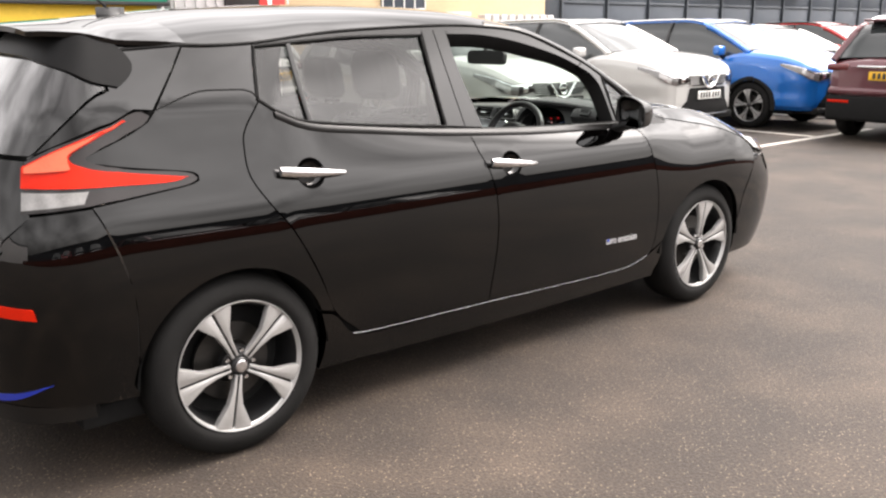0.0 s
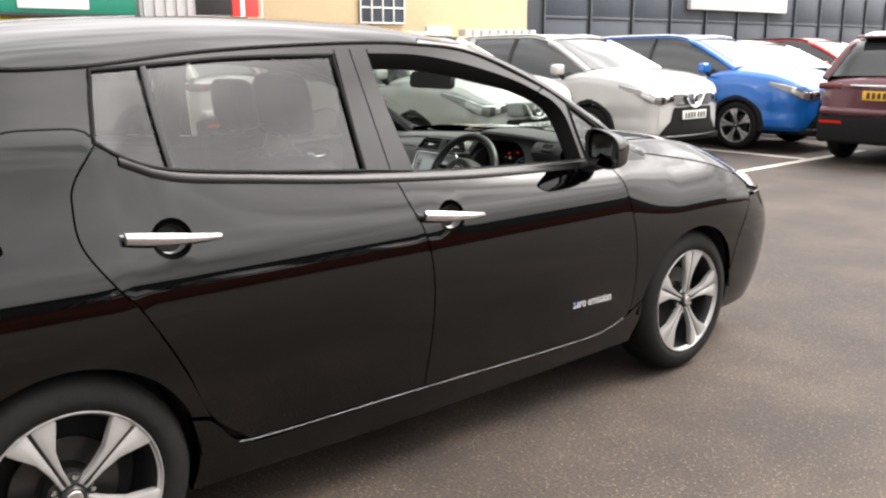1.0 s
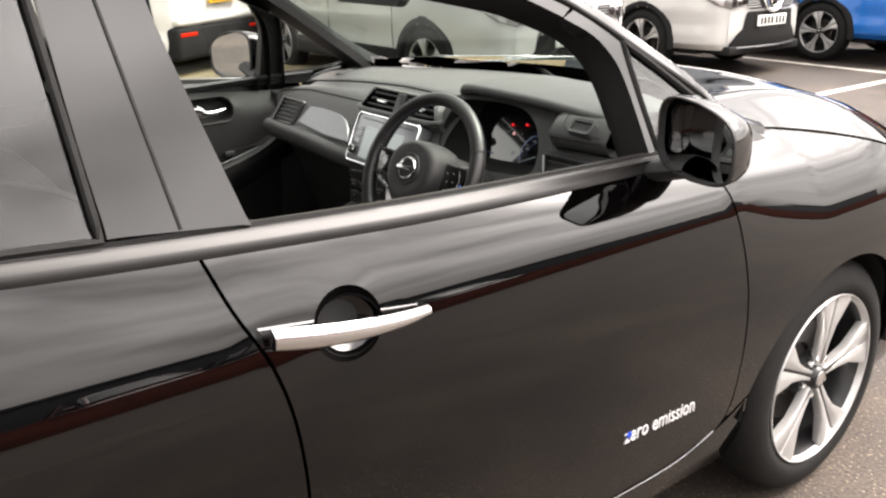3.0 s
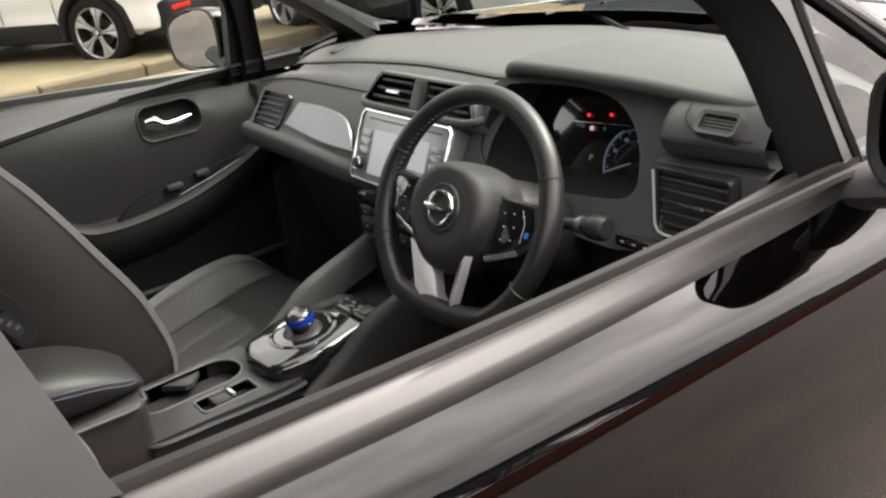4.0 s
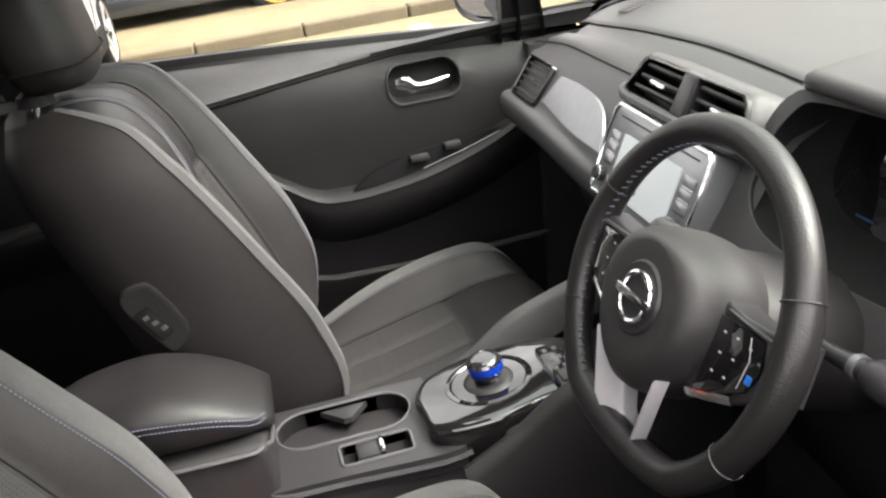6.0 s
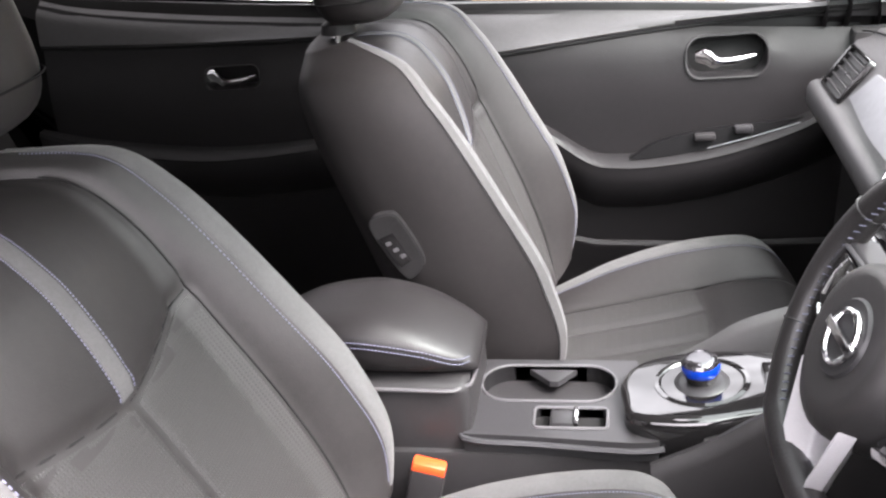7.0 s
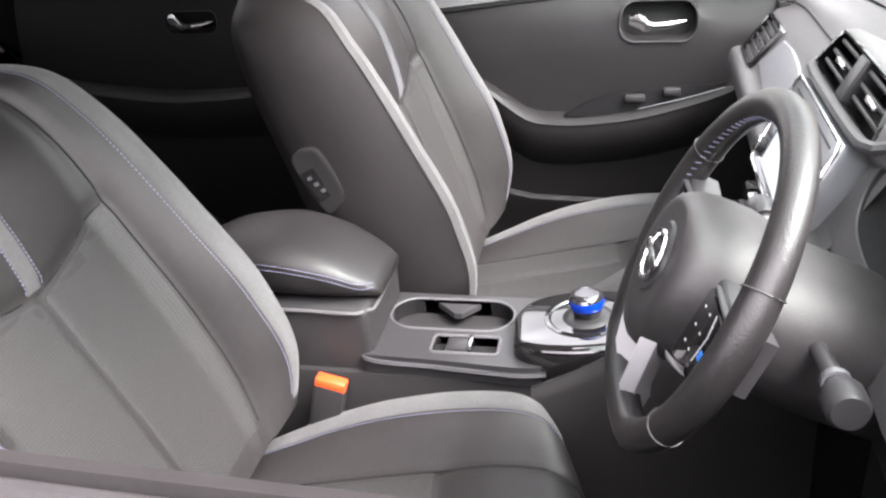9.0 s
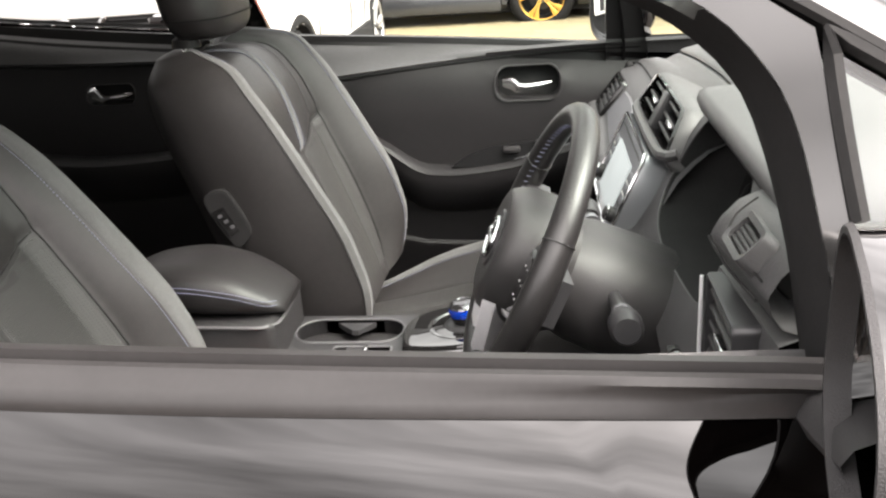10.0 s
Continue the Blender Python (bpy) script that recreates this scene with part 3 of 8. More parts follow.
wall_block("grey_unit", "grey sheeted unit behind the yard", -45, -38, -19, 20, 5, GREY_SHEET)

# ---------------------------------------------------------------- the black hatchback: body surface
def belt(x):
    return pchip([-0.6, -0.2, 0.15, 0.4, 1.0, 1.5, 2.0, 2.4], [1.2, 1.2, 1.19, 1.125, 1.06, 1.025, 0.99, 0.97], x)


LOW_Z = [0.15, 0.20, 0.27, 0.34, 0.45, 0.60, 0.70, 0.76, 0.82, 0.86, 0.91]
LOW_Y = [0.780, 0.806, 0.832, 0.847, 0.868, 0.8895, 0.896, 0.8945, 0.8885, 0.8825, 0.871]


def rear_len(z):
    return pchip([0.2, 0.35, 0.6, 0.75, 0.95, 1.1, 1.3, 1.45], [0.40, 0.45, 0.47, 0.46, 0.42, 0.36, 0.24, 0.12], z)


def front_len(z):
    return pchip([0.2, 0.4, 0.6, 0.8, 0.95, 1.05], [0.94, 0.99, 0.98, 0.90, 0.66, 0.4], z)


def nose_power(z):
    """Squareness of the nose in plan: blunter at the bumper."""
    return pchip([0.2, 0.55, 0.72, 0.9, 1.1], [3.6, 3.5, 3.0, 2.5, 2.5], z)


def flank(x, z):
    """Half width of the sheet metal before the ends round off."""
    zb = belt(x)
    if z < 0.91:
        y = pchip(LOW_Z, LOW_Y, z)
    elif z < zb:
        s, a = (z - 0.91) / (zb - 0.91), min(0.28 * (zb - 0.91) / 0.063, 1.3)
        y = 0.871 - 0.063 * (a * s + (1 - a) * s * s)
    else:
        y = 0.808 - (z - zb) * 0.375
    y -= 0.8 * min(max((x - 2.2) / 0.35, 0), 1) * max(0.0, z - 0.70) ** 2
    return y * (1 - 0.02 * min(max((0.2 - x) / 0.6, 0), 1))


def half_width(x, z):
    y = flank(x, z)
    if x < -0.35:
        y *= max(0.0, 1 - min((-0.35 - x) / rear_len(z), 1) ** 3) ** (1 / 3)
    if x > 2.75:
        y *= max(0.0, 1 - min((x - 2.75) / front_len(z), 1) ** nose_power(z)) ** (1 / nose_power(z))
    return y


def side_fn(sign, off=0.0):
    """Lay (x, z) on the flank; the last number moves in along the surface's normal."""
    def fn(x, z, inn):
        e = 0.004
        dx = (half_width(x + e, z) - half_width(x - e, z)) / (2 * e)
        dz = (half_width(x, z + e) - half_width(x, z - e)) / (2 * e)
        n = Vector((-dx, 1, -dz)).normalized()
        p = Vector((x, half_width(x, z), z)) + n * (off + inn)
        return Vector((p.x, sign * p.y, p.z))
    return fn


def tail_fn(sign, off=0.0):
    """Lay (u, z) round the tail: u below 0 runs forward along the flank, u from 0 to 1.2 round the corner to the middle."""
    def at(u, z):
        if u <= 0:
            return Vector((-0.35 - u, flank(-0.35 - u, z), z))
        a = min(u / 1.2, 1) * math.pi / 2
        return Vector((-0.35 - rear_len(z) * math.sin(a) ** (2 / 3), flank(-0.35, z) * max(math.cos(a), 0) ** (2 / 3), z))

    def fn(u, z, inn):
        e = 0.006
        du = at(u + e, z) - at(u - e, z)
        dz = at(u, z + e) - at(u, z - e)
        n = dz.cross(du)
        n = n.normalized() if n.length > 1e-9 else Vector((-1, 0, 0))
        if n.dot(Vector((-1 if u > 0.3 else 0, 1 if u < 0.9 else 0, 0))) < 0:
            n = -n
        p = at(u, z) + n * (off + inn)
        return Vector((p.x, sign * p.y, p.z))
    return fn


def nose_fn(sign, off=0.0):
    """The same round the nose: v below 0 back along the flank, 0 to 1.6 round to the middle."""
    def at(u, z):
        if u <= 0:
            return Vector((2.75 + u, flank(2.75 + u, z), z))
        a = min(u / 1.6, 1) * math.pi / 2
        return Vector((2.75 + front_len(z) * math.sin(a) ** (2 / nose_power(z)), flank(2.75, z) * max(math.cos(a), 0) ** (2 / nose_power(z)), z))

    def fn(u, z, inn):
        e = 0.006
        du, dz = at(u + e, z) - at(u - e, z), at(u, z + e) - at(u, z - e)
        n = du.cross(dz)
        n = n.normalized() if n.length > 1e-9 else Vector((1, 0, 0))
        if n.dot(Vector((1 if u > 0.3 else 0, 1 if u < 1.2 else 0, 0))) < 0:
            n = -n
        p = at(u, z) + n * (off + inn)
        return Vector((p.x, sign * p.y, p.z))
    return fn


def tail_u(x, z):
    if x >= -0.35:
        return -0.35 - x
    return 1.2 * math.asin(min(1, ((-0.35 - x) / rear_len(z)) ** 1.5)) / (math.pi / 2)


def arc(cx, cz, r, a0, a1, n=24):
    return [(cx + r * math.cos(radians(a0 + (a1 - a0) * i / n)), cz + r * math.sin(radians(a0 + (a1 - a0) * i / n))) for i in range(n + 1)]


car = thing("electric_hatchback", "glossy black five-door electric hatchback with dark grey interior, driver's window down", "car")
G = 0.0028
# outlines on the flank, in x and z
B_SEAM = [(1.068, 1.052), (1.10, 0.955), (1.14, 0.87), (1.165, 0.76), (1.176, 0.58), (1.168, 0.315)]
R_SEAM = [(0.148, 1.207), (0.085, 1.12), (0.072, 1.06), (0.079, 0.966), (0.139, 0.865), (0.204, 0.781), (0.304, 0.603), (0.38, 0.44), (0.505, 0.328)]
F_SEAM = [(2.15, 0.972), (2.19, 0.90), (2.228, 0.774), (2.268, 0.597), (2.29, 0.43), (2.27, 0.345), (2.169, 0.311)]
BELT_R = [(0.148, 1.207), (0.22, 1.164), (0.335, 1.126), (0.6, 1.095), (0.965, 1.063), (1.068, 1.052)]
BELT_F = [(1.068, 1.052), (1.5, 1.026), (1.9, 0.995), (2.15, 0.972)]
SILL_R = [(1.168, 0.315), (0.8, 0.322), (0.505, 0.328)]
SILL_F = [(2.169, 0.311), (2.04, 0.297), (1.6, 0.302), (1.168, 0.315)]
ROOF_SEAM = [(-0.30, 1.378), (-0.075, 1.392), (-0.004, 1.390), (0.18, 1.396), (0.55, 1.433), (1.0, 1.453), (1.28, 1.450), (1.547, 1.420), (1.849, 1.307), (2.088, 1.174), (2.33, 1.03)]
WIN_TOP = [(1.085, 1.420), (1.273, 1.415), (1.44, 1.393), (1.60, 1.358), (1.74, 1.318), (1.85, 1.274), (1.918, 1.240), (1.958, 1.20), (1.977, 1.16), (1.990, 1.10), (2.000, 1.04), (2.008, 0.988)]
WIN_IN = [(1.085, 1.392), (1.273, 1.388), (1.44, 1.368), (1.59, 1.338), (1.72, 1.312), (1.83, 1.285), (1.902, 1.252), (1.948, 1.208), (1.968, 1.165), (1.984, 1.10), (1.992, 1.04), (1.998, 0.982)]


def shrink(poly, d):
    """Pull a closed outline in by about d."""
    n = len(poly)
    area = sum(poly[i][0] * poly[(i + 1) % n][1] - poly[(i + 1) % n][0] * poly[i][1] for i in range(n))
    s = 1 if area > 0 else -1
    out = []
    for i in range(n):
        a, b = Vector(poly[i - 1]), Vector(poly[(i + 1) % n])
        t = b - a
        t = t.normalized() if t.length > 1e-9 else Vector((1, 0))
        out.append((poly[i][0] - s * t.y * d, poly[i][1] + s * t.x * d))
    return out


def scoop(x, z):
    return [(x + 0.057 * math.cos(2 * math.pi * k / 32), z + 0.053 * math.sin(2 * math.pi * k / 32)) for k in range(32)]


doors = {}
for sign, hand in ((-1, "driver"), (1, "passenger")):
    fn = side_fn(sign)
    o = shrink(path2(BELT_R, B_SEAM, SILL_R, R_SEAM[::-1]), G)
    rd = part("rear_door", sheet(o, fn, 0.035, 0.02, holes=[scoop(0.306, 0.957)]), BLACK_PAINT, car, "glossy black rear door", sharp=50)
    o = shrink(path2(BELT_F, F_SEAM, SILL_F, B_SEAM[::-1]), G)
    fd = part("front_door", sheet(o, fn, 0.035, 0.02, holes=[scoop(1.265, 0.897)]), BLACK_PAINT, car, "glossy black front door", sharp=50)
    doors[sign] = (fd, rd)
    # quarter panel with the black rear pillar
    o = shrink(path2([(0.148, 1.209), (0.155, 1.30), (0.172, 1.392)], [(0.172, 1.392), (0.06, 1.387), (-0.004, 1.386), (-0.075, 1.388)],
                     [(-0.075, 1.388), (-0.14, 1.292), (-0.209, 1.196), (-0.235, 1.165)],
                     [(-0.235, 1.165), (-0.30, 1.13), (-0.40, 1.09), (-0.44, 1.075), (-0.425, 1.055)],
                     [(-0.425, 1.055), (-0.31, 1.032), (-0.18, 1.012), (-0.115, 1.0), (-0.10, 0.984), (-0.12, 0.968), (-0.26, 0.95), (-0.44, 0.93)],
                     [(-0.44, 0.93), (-0.41, 0.86), (-0.37, 0.74), (-0.345, 0.6), (-0.343, 0.36)],
                     arc(0, 0.325, 0.345, 174, 22), [(0.32, 0.455), (0.38, 0.44)], R_SEAM[::-1][1:]), G)
    part("quarter_panel", sheet(o, fn, 0.03, 0.025), BLACK_PAINT, car, "glossy black rear wing", sharp=50)
    # front wing
    FEND_TOP = [(2.15, 0.975), (2.33, 1.015), (2.55, 0.985), (2.8, 0.94), (3.0, 0.885), (3.12, 0.835)]
    o = shrink(path2(FEND_TOP, [(3.12, 0.835), (3.16, 0.76), (3.10, 0.66), (3.05, 0.56), (3.035, 0.40)],
                     arc(2.7, 0.325, 0.345, 13, 168), [(2.36, 0.397), (2.30, 0.36), (2.283, 0.36)], [(2.283, 0.36), (2.29, 0.43), (2.268, 0.597), (2.228, 0.774), (2.19, 0.90), (2.15, 0.975)]), G)
    part("front_wing", sheet(o, fn, 0.03, 0.025), BLACK_PAINT, car, "glossy black front wing", sharp=50)
    # sill
    o = shrink(path2([(0.320, 0.447), (0.37, 0.434), (0.40, 0.41), (0.505, 0.322), (0.8, 0.316), (1.168, 0.309), (1.6, 0.296), (2.04, 0.291), (2.169, 0.305), (2.27, 0.338), (2.36, 0.39)],
                     [(2.36, 0.39), (2.38, 0.3), (2.36, 0.2)], [(2.36, 0.2), (1.3, 0.19), (0.33, 0.21)], [(0.33, 0.21), (0.345, 0.30), (0.341, 0.37), (0.320, 0.447)]), G)
    part("sill", sheet(o, fn, 0.035, 0.05), BLACK_PAINT, car)
    # polished line where the doors meet the sill
    pts = [fn(x, z, 0.001) for x, z in [(q.x, q.y) for q in spline([(0.47, 0.332, 0), (0.6, 0.322, 0), (1.168, 0.311, 0), (1.6, 0.299, 0), (2.04, 0.293, 0), (2.169, 0.308, 0), (2.25, 0.335, 0)], 0.04)]]
    part("sill_edge", tube(pts, 0.0005, 6), SILVER, car, "thin bright sill edge")
    # window frames and pillars
    up = side_fn(sign, 0.002)
    rwin = path2([(0.148, 1.213), (0.16, 1.30), (0.175, 1.385)], [(0.175, 1.385), (0.40, 1.40), (0.62, 1.413), (0.942, 1.417)], [(0.942, 1.417), (0.955, 1.2), (0.962, 1.068)],
                 [(0.962, 1.068), (0.6, 1.098), (0.335, 1.129), (0.22, 1.167), (0.148, 1.213)])
    part("rear_window", sheet(shrink(rwin, 0.002), side_fn(sign, -0.006), 0.06, 0.004), TINTED, rd, "dark tinted rear window")
    part("window_seal", tube([up(x, z, 0) for x, z in rwin], 0.006, 6, closed=True), RUBBER, rd)
    part("quarter_bar", ribbon([up(x, z, 0.001) for x, z in ((0.318, 1.392), (0.322, 1.3), (0.33, 1.2), (0.338, 1.127))], [(0, sign, 0.35)] * 4, 0.018, 0.004), GLOSS_BLACK, rd)
    bp = path2([(0.950, 1.436), (1.02, 1.437), (1.081, 1.437)], [(1.081, 1.437), (1.10, 1.3), (1.162, 1.046)], [(1.162, 1.046), (0.967, 1.066)], [(0.967, 1.066), (0.958, 1.2), (0.950, 1.436)])
    part("door_pillar", sheet(shrink(bp, 0.004), side_fn(sign, 0.003), 0.018, 0.012), GLOSS_BLACK, fd, "gloss black door pillar trim")
    part("pillar_gap", tube([side_fn(sign, 0.0015)(x, z, 0) for x, z in ((1.012, 1.434), (1.03, 1.3), (1.062, 1.062))], 0.0035, 6), RUBBER, fd)
    # roof frame band over the doors
    band = path2([(0.172, 1.388), (0.40, 1.404), (0.62, 1.417), (0.95, 1.42), (1.085, 1.433)], WIN_TOP[:6], [(1.85, 1.274), (1.875, 1.289)],
                 [(1.875, 1.289), (1.849, 1.302), (1.547, 1.415), (1.28, 1.446), (1.0, 1.449), (0.55, 1.429), (0.18, 1.394), (0.172, 1.388)])
    part("door_frame", sheet(shrink(band, 0.002), side_fn(sign, 0.0), 0.025, 0.03), GLOSS_BLACK, fd, "gloss black window frame")
    # front sash, quarter light and mirror foot
    sash = path2(WIN_TOP[5:], [(2.008, 0.988), (2.032, 0.985)], [(2.032, 0.985), (2.013, 1.09), (2.000, 1.16), (1.988, 1.224)], [(1.988, 1.224), (1.93, 1.26), (1.88, 1.286)], [(1.88, 1.286), (1.85, 1.274)])
    part("sash", sheet(sash, side_fn(sign, 0.001), 0.02, 0.035), GLOSS_BLACK, fd, "black door sash")
    rows = [[side_fn(sign, -0.002)(a[0], a[1], 0), side_fn(sign, -0.012)(*(Vector(a).lerp(Vector(b), 0.25)), 0), side_fn(sign, -0.05)(*(Vector(a).lerp(Vector(b), 0.85)), 0), side_fn(sign, -0.066)(b[0], b[1], 0), side_fn(sign, -0.074)(*(Vector(a).lerp(Vector(b), 0.4)), 0)]
            for a, b in zip(path2(WIN_TOP, step=0.025), [path2(WIN_IN, step=0.004)[round(k * (len(path2(WIN_IN, step=0.004)) - 1) / (len(path2(WIN_TOP, step=0.025)) - 1))] for k in range(len(path2(WIN_TOP, step=0.025)))])]
    part("window_reveal", grid_mesh(rows), RUBBER, fd, "dark window reveal with seal")
    if sign > 0:
        cover = path2([(1.90, 1.255), (1.945, 1.18), (1.955, 1.08), (1.96, 0.96)], [(1.96, 0.96), (2.06, 0.96)], [(2.06, 0.96), (2.035, 1.08), (2.02, 1.16), (2.005, 1.21)], [(2.005, 1.21), (1.90, 1.255)])
        part("inner_sash", sheet(cover, side_fn(sign, -0.05), 0.03, 0.03), DARK_PLASTIC, fd, "dark inner sash cover")
    ql = path2([(1.997, 1.222), (2.05, 1.19), (2.10, 1.157), (2.31, 1.015)], [(2.31, 1.015), (2.2, 0.992), (2.037, 0.99)], [(2.037, 0.99), (2.017, 1.09), (2.005, 1.16), (1.997, 1.222)])
    part("quarter_light", sheet(shrink(ql, 0.004), side_fn(sign, -0.004), 0.04, 0.003), CLEAR_GLASS, car, "small front quarter light")
    part("quarter_seal", tube([side_fn(sign)(x, z, 0) for x, z in ql], 0.007, 6, closed=True), RUBBER, car)
    tri = path2([(2.315, 1.02), (2.36, 1.035), (2.47, 0.975)], [(2.47, 0.975), (2.3, 0.985)], [(2.3, 0.985), (2.315, 1.02)])
    part("wing_corner_trim", sheet(tri, side_fn(sign, 0.001), 0.02, 0.01), DARK_PLASTIC, car)
    # belt strip: rubber outside, trim inside
    bl = spline([(0.20, 1.172, 0), (0.335, 1.122, 0), (0.6, 1.092, 0), (0.965, 1.060, 0), (1.5, 1.028, 0), (1.9, 0.997, 0), (2.03, 0.985, 0)], 0.05)
    rows = []
    for q in bl:
        e = flank(q.x, q.y)
        q.y += pchip([0.2, 1.0, 1.35, 1.9, 2.03], [0, -0.006, -0.008, 0.014, 0.024], q.x) if sign < 0 else -0.014
        rows.append([(q.x, sign * (flank(q.x, q.y + dz) + dy), q.y + dz) for dy, dz in ((-0.001, -0.023), (0.003, -0.022), (0.006, -0.018), (0.0085, -0.012), (0.0085, -0.006))] + [(q.x, sign * (e + dy), q.y + dz) for dy, dz in ((0.007, 0.0), (0.003, 0.005), (-0.002, 0.006), (-0.004, 0.001), (-0.008, 0.001), (-0.010, 0.010), (-0.020, 0.009), (-0.026, -0.004), (-0.03, -0.05))])
    part("belt_seal", grid_mesh(rows), SATIN_BLACK, fd, "satin black window seal")
    # door handle: bar, scoop and lock cover
    for dx, z0, owner in ((1.265, 0.897, fd), (0.306, 0.957, rd)):
        y0 = half_width(dx, z0)
        bar = []
        for i in range(15):
            t = i / 14
            x = dx - 0.128 + 0.256 * t
            out = 0.012 + 0.026 * math.sin(math.pi * min(max(t, 0.02), 0.98)) ** 0.6
            hh = 0.020 * (1 - 0.5 * t) * (0.7 + 0.3 * math.sin(math.pi * (0.04 + 0.9 * t)) ** 0.5)
            zc = z0 - 0.026 * t + 0.018
            bar.append([(x, sign * (y0 + out + 0.010 * math.cos(a)), zc + hh * math.sin(a)) for a in (2 * math.pi * k / 12 for k in range(12))])
        part("door_handle", grid_mesh(bar, closed_v=True, cap=True), CHROME, owner, "chrome pull handle")
        cup = lathe([(0.001, -0.034), (0.03, -0.032), (0.05, -0.02), (0.057, -0.002), (0.0575, 0.0)], 32)
        nz = (fn(dx, z0, 0.01) - fn(dx, z0, 0.0)).normalized()
        nx = Vector((1, 0, 0)) - nz * nz.x
        nx.normalize()
        ny = nz.cross(nx)
        moved(cup, Matrix.Translation(fn(dx, z0, -0.0015)) @ Matrix((nx, ny, nz)).transposed().to_4x4() @ Matrix.Diagonal((1, 0.94, 1, 1)))
        part("handle_scoop", cup, BLACK_PAINT, owner, "round black finger scoop")

# roof, pillars, glass, bonnet
def rail(x):
    """Roof edge: height and half width over x."""
    z = pchip([q[0] for q in ROOF_SEAM], [q[1] for q in ROOF_SEAM], x)
    return z, half_width(x, z)


def roof_mid(x):
    return pchip([-0.42, -0.1, 0.3, 0.8, 1.2, 1.45, 1.6], [1.445, 1.492, 1.527, 1.545, 1.536, 1.512, 1.487], x)


rows = []
for i in range(48):
    x = -0.10 + 1.62 * i / 47
    z0, y0 = rail(x)
    y0 -= 0.003
    zc = roof_mid(x)
    row = []
    for j in range(33):
        t = -1 + 2 * j / 32
        a = abs(t)
        row.append((x - 0.03 * (1 - a * a) * (1 if x > 1.3 else 0) * (x - 1.3) / 0.2, t * y0, z0 + (zc - z0) * (1 - a ** 2.6) ** 0.75 + 0.004))
    rows.append(row)
roof_bm = grid_mesh(rows)
part("roof", orient(roof_bm, (0.8, 0, 0.5)), BLACK_PAINT, car, "glossy black roof")
part("headliner", orient(grid_mesh([[(p[0], p[1] * 0.97, p[2] - 0.03) for p in r] for r in rows]), (0.8, 0, 3)), HEADLINER, car, "pale grey fabric headliner")

SCREEN_EDGE = [(1.50, 1.437), (1.60, 1.408), (1.849, 1.312), (2.088, 1.18), (2.33, 1.035)]
edge = spline([(x, 0, z) for x, z in SCREEN_EDGE], 0.05)
srows = []
for k, q in enumerate(edge):
    t = k / (len(edge) - 1)
    y0 = half_width(q.x, q.z) - 0.035
    bow = 0.06 + 0.34 * t
    srows.append([(q.x + bow * (1 - (s * s)) ** 0.9, s * y0, q.z + (0.062 * (1 - t) - 0.01 * t) * (1 - s * s)) for s in (-1 + 2 * j / 24 for j in range(25))])
part("windscreen", orient(grid_mesh(srows), (1, 0, 0.5)), SCREEN_GLASS, car, "clear greenish windscreen").visible_shadow = False
for sign in (-1, 1):
    rr = []
    for q in spline([(x, 0, z) for x, z in ((1.30, 1.452), (1.45, 1.437), (1.547, 1.424), (1.849, 1.311), (2.088, 1.178), (2.33, 1.035), (2.47, 0.985))], 0.05):
        y0 = half_width(q.x, q.z)
        rr.append([(q.x, sign * (y0 + 0.001), q.z + 0.000), (q.x + 0.012, sign * (y0 - 0.006), q.z + 0.012), (q.x + 0.03, sign * (y0 - 0.03), q.z + 0.018),
                   (q.x + 0.035, sign * (y0 - 0.055), q.z + 0.012), (q.x + 0.01, sign * (y0 - 0.065), q.z - 0.01)])
    part("windscreen_pillar", orient(grid_mesh(rr), (1.5, 0, 0.6)), BLACK_PAINT, car, "glossy black windscreen pillar")
    ri = []
    for q in spline([(x, 0, z) for x, z in ((1.30, 1.43), (1.547, 1.40), (1.849, 1.285), (2.088, 1.15), (2.30, 1.01), (2.36, 0.95))], 0.06):
        y0 = half_width(q.x, q.z)
        ri.append([(q.x - 0.002, sign * (y0 - 0.012), q.z), (q.x - 0.006, sign * (y0 - 0.035), q.z), (q.x + 0.004, sign * (y0 - (0.06 if sign < 0 else 0.10)), q.z + 0.006), (q.x + 0.03, sign * (y0 - (0.06 if sign < 0 else 0.10)), q.z + 0.02)])
    part("pillar_trim", grid_mesh(ri), DARK_PLASTIC, car, "dark inner pillar trim")
    # ditch seam between roof and side
    part("roof_seam", tube([side_fn(sign, 0.001)(q.x, q.y + 0.001, 0) for q in spline([(x, z, 0) for x, z in ROOF_SEAM], 0.04)], 0.0055, 6), RUBBER, car)

# bonnet
brows = []
for i in range(30):
    t = i / 29
    x = 2.30 + 1.22 * t
    zf = pchip([2.3, 2.55, 2.8, 3.0, 3.12, 3.3, 3.5, 3.56], [1.022, 0.988, 0.944, 0.888, 0.842, 0.77, 0.66, 0.62], x)
    y0 = half_width(min(x, 3.12), zf) * pchip([2.3, 3.12, 3.3, 3.52], [1.0, 0.995, 0.86, 0.55], x)
    zc = pchip([2.3, 2.7, 3.1, 3.4, 3.52], [1.028, 1.022, 0.96, 0.82, 0.70], x)
    row = []
    for j in range(29):
        s = -1 + 2 * j / 28
        a = abs(s)
        lift = (1 - a ** 3.2) ** 0.8
        crease = 0.012 * math.exp(-((a - 0.72) / 0.09) ** 2)
        row.append((x + (0.42 * (1 - t) + 0.10 * t) * (1 - a * a), s * y0, zf + (zc - zf) * lift + crease * (1 - 0.6 * t)))
    brows.append(row)
part("bonnet", orient(grid_mesh(brows), (2.8, 0, 0)), BLACK_PAINT, car, "glossy black bonnet")
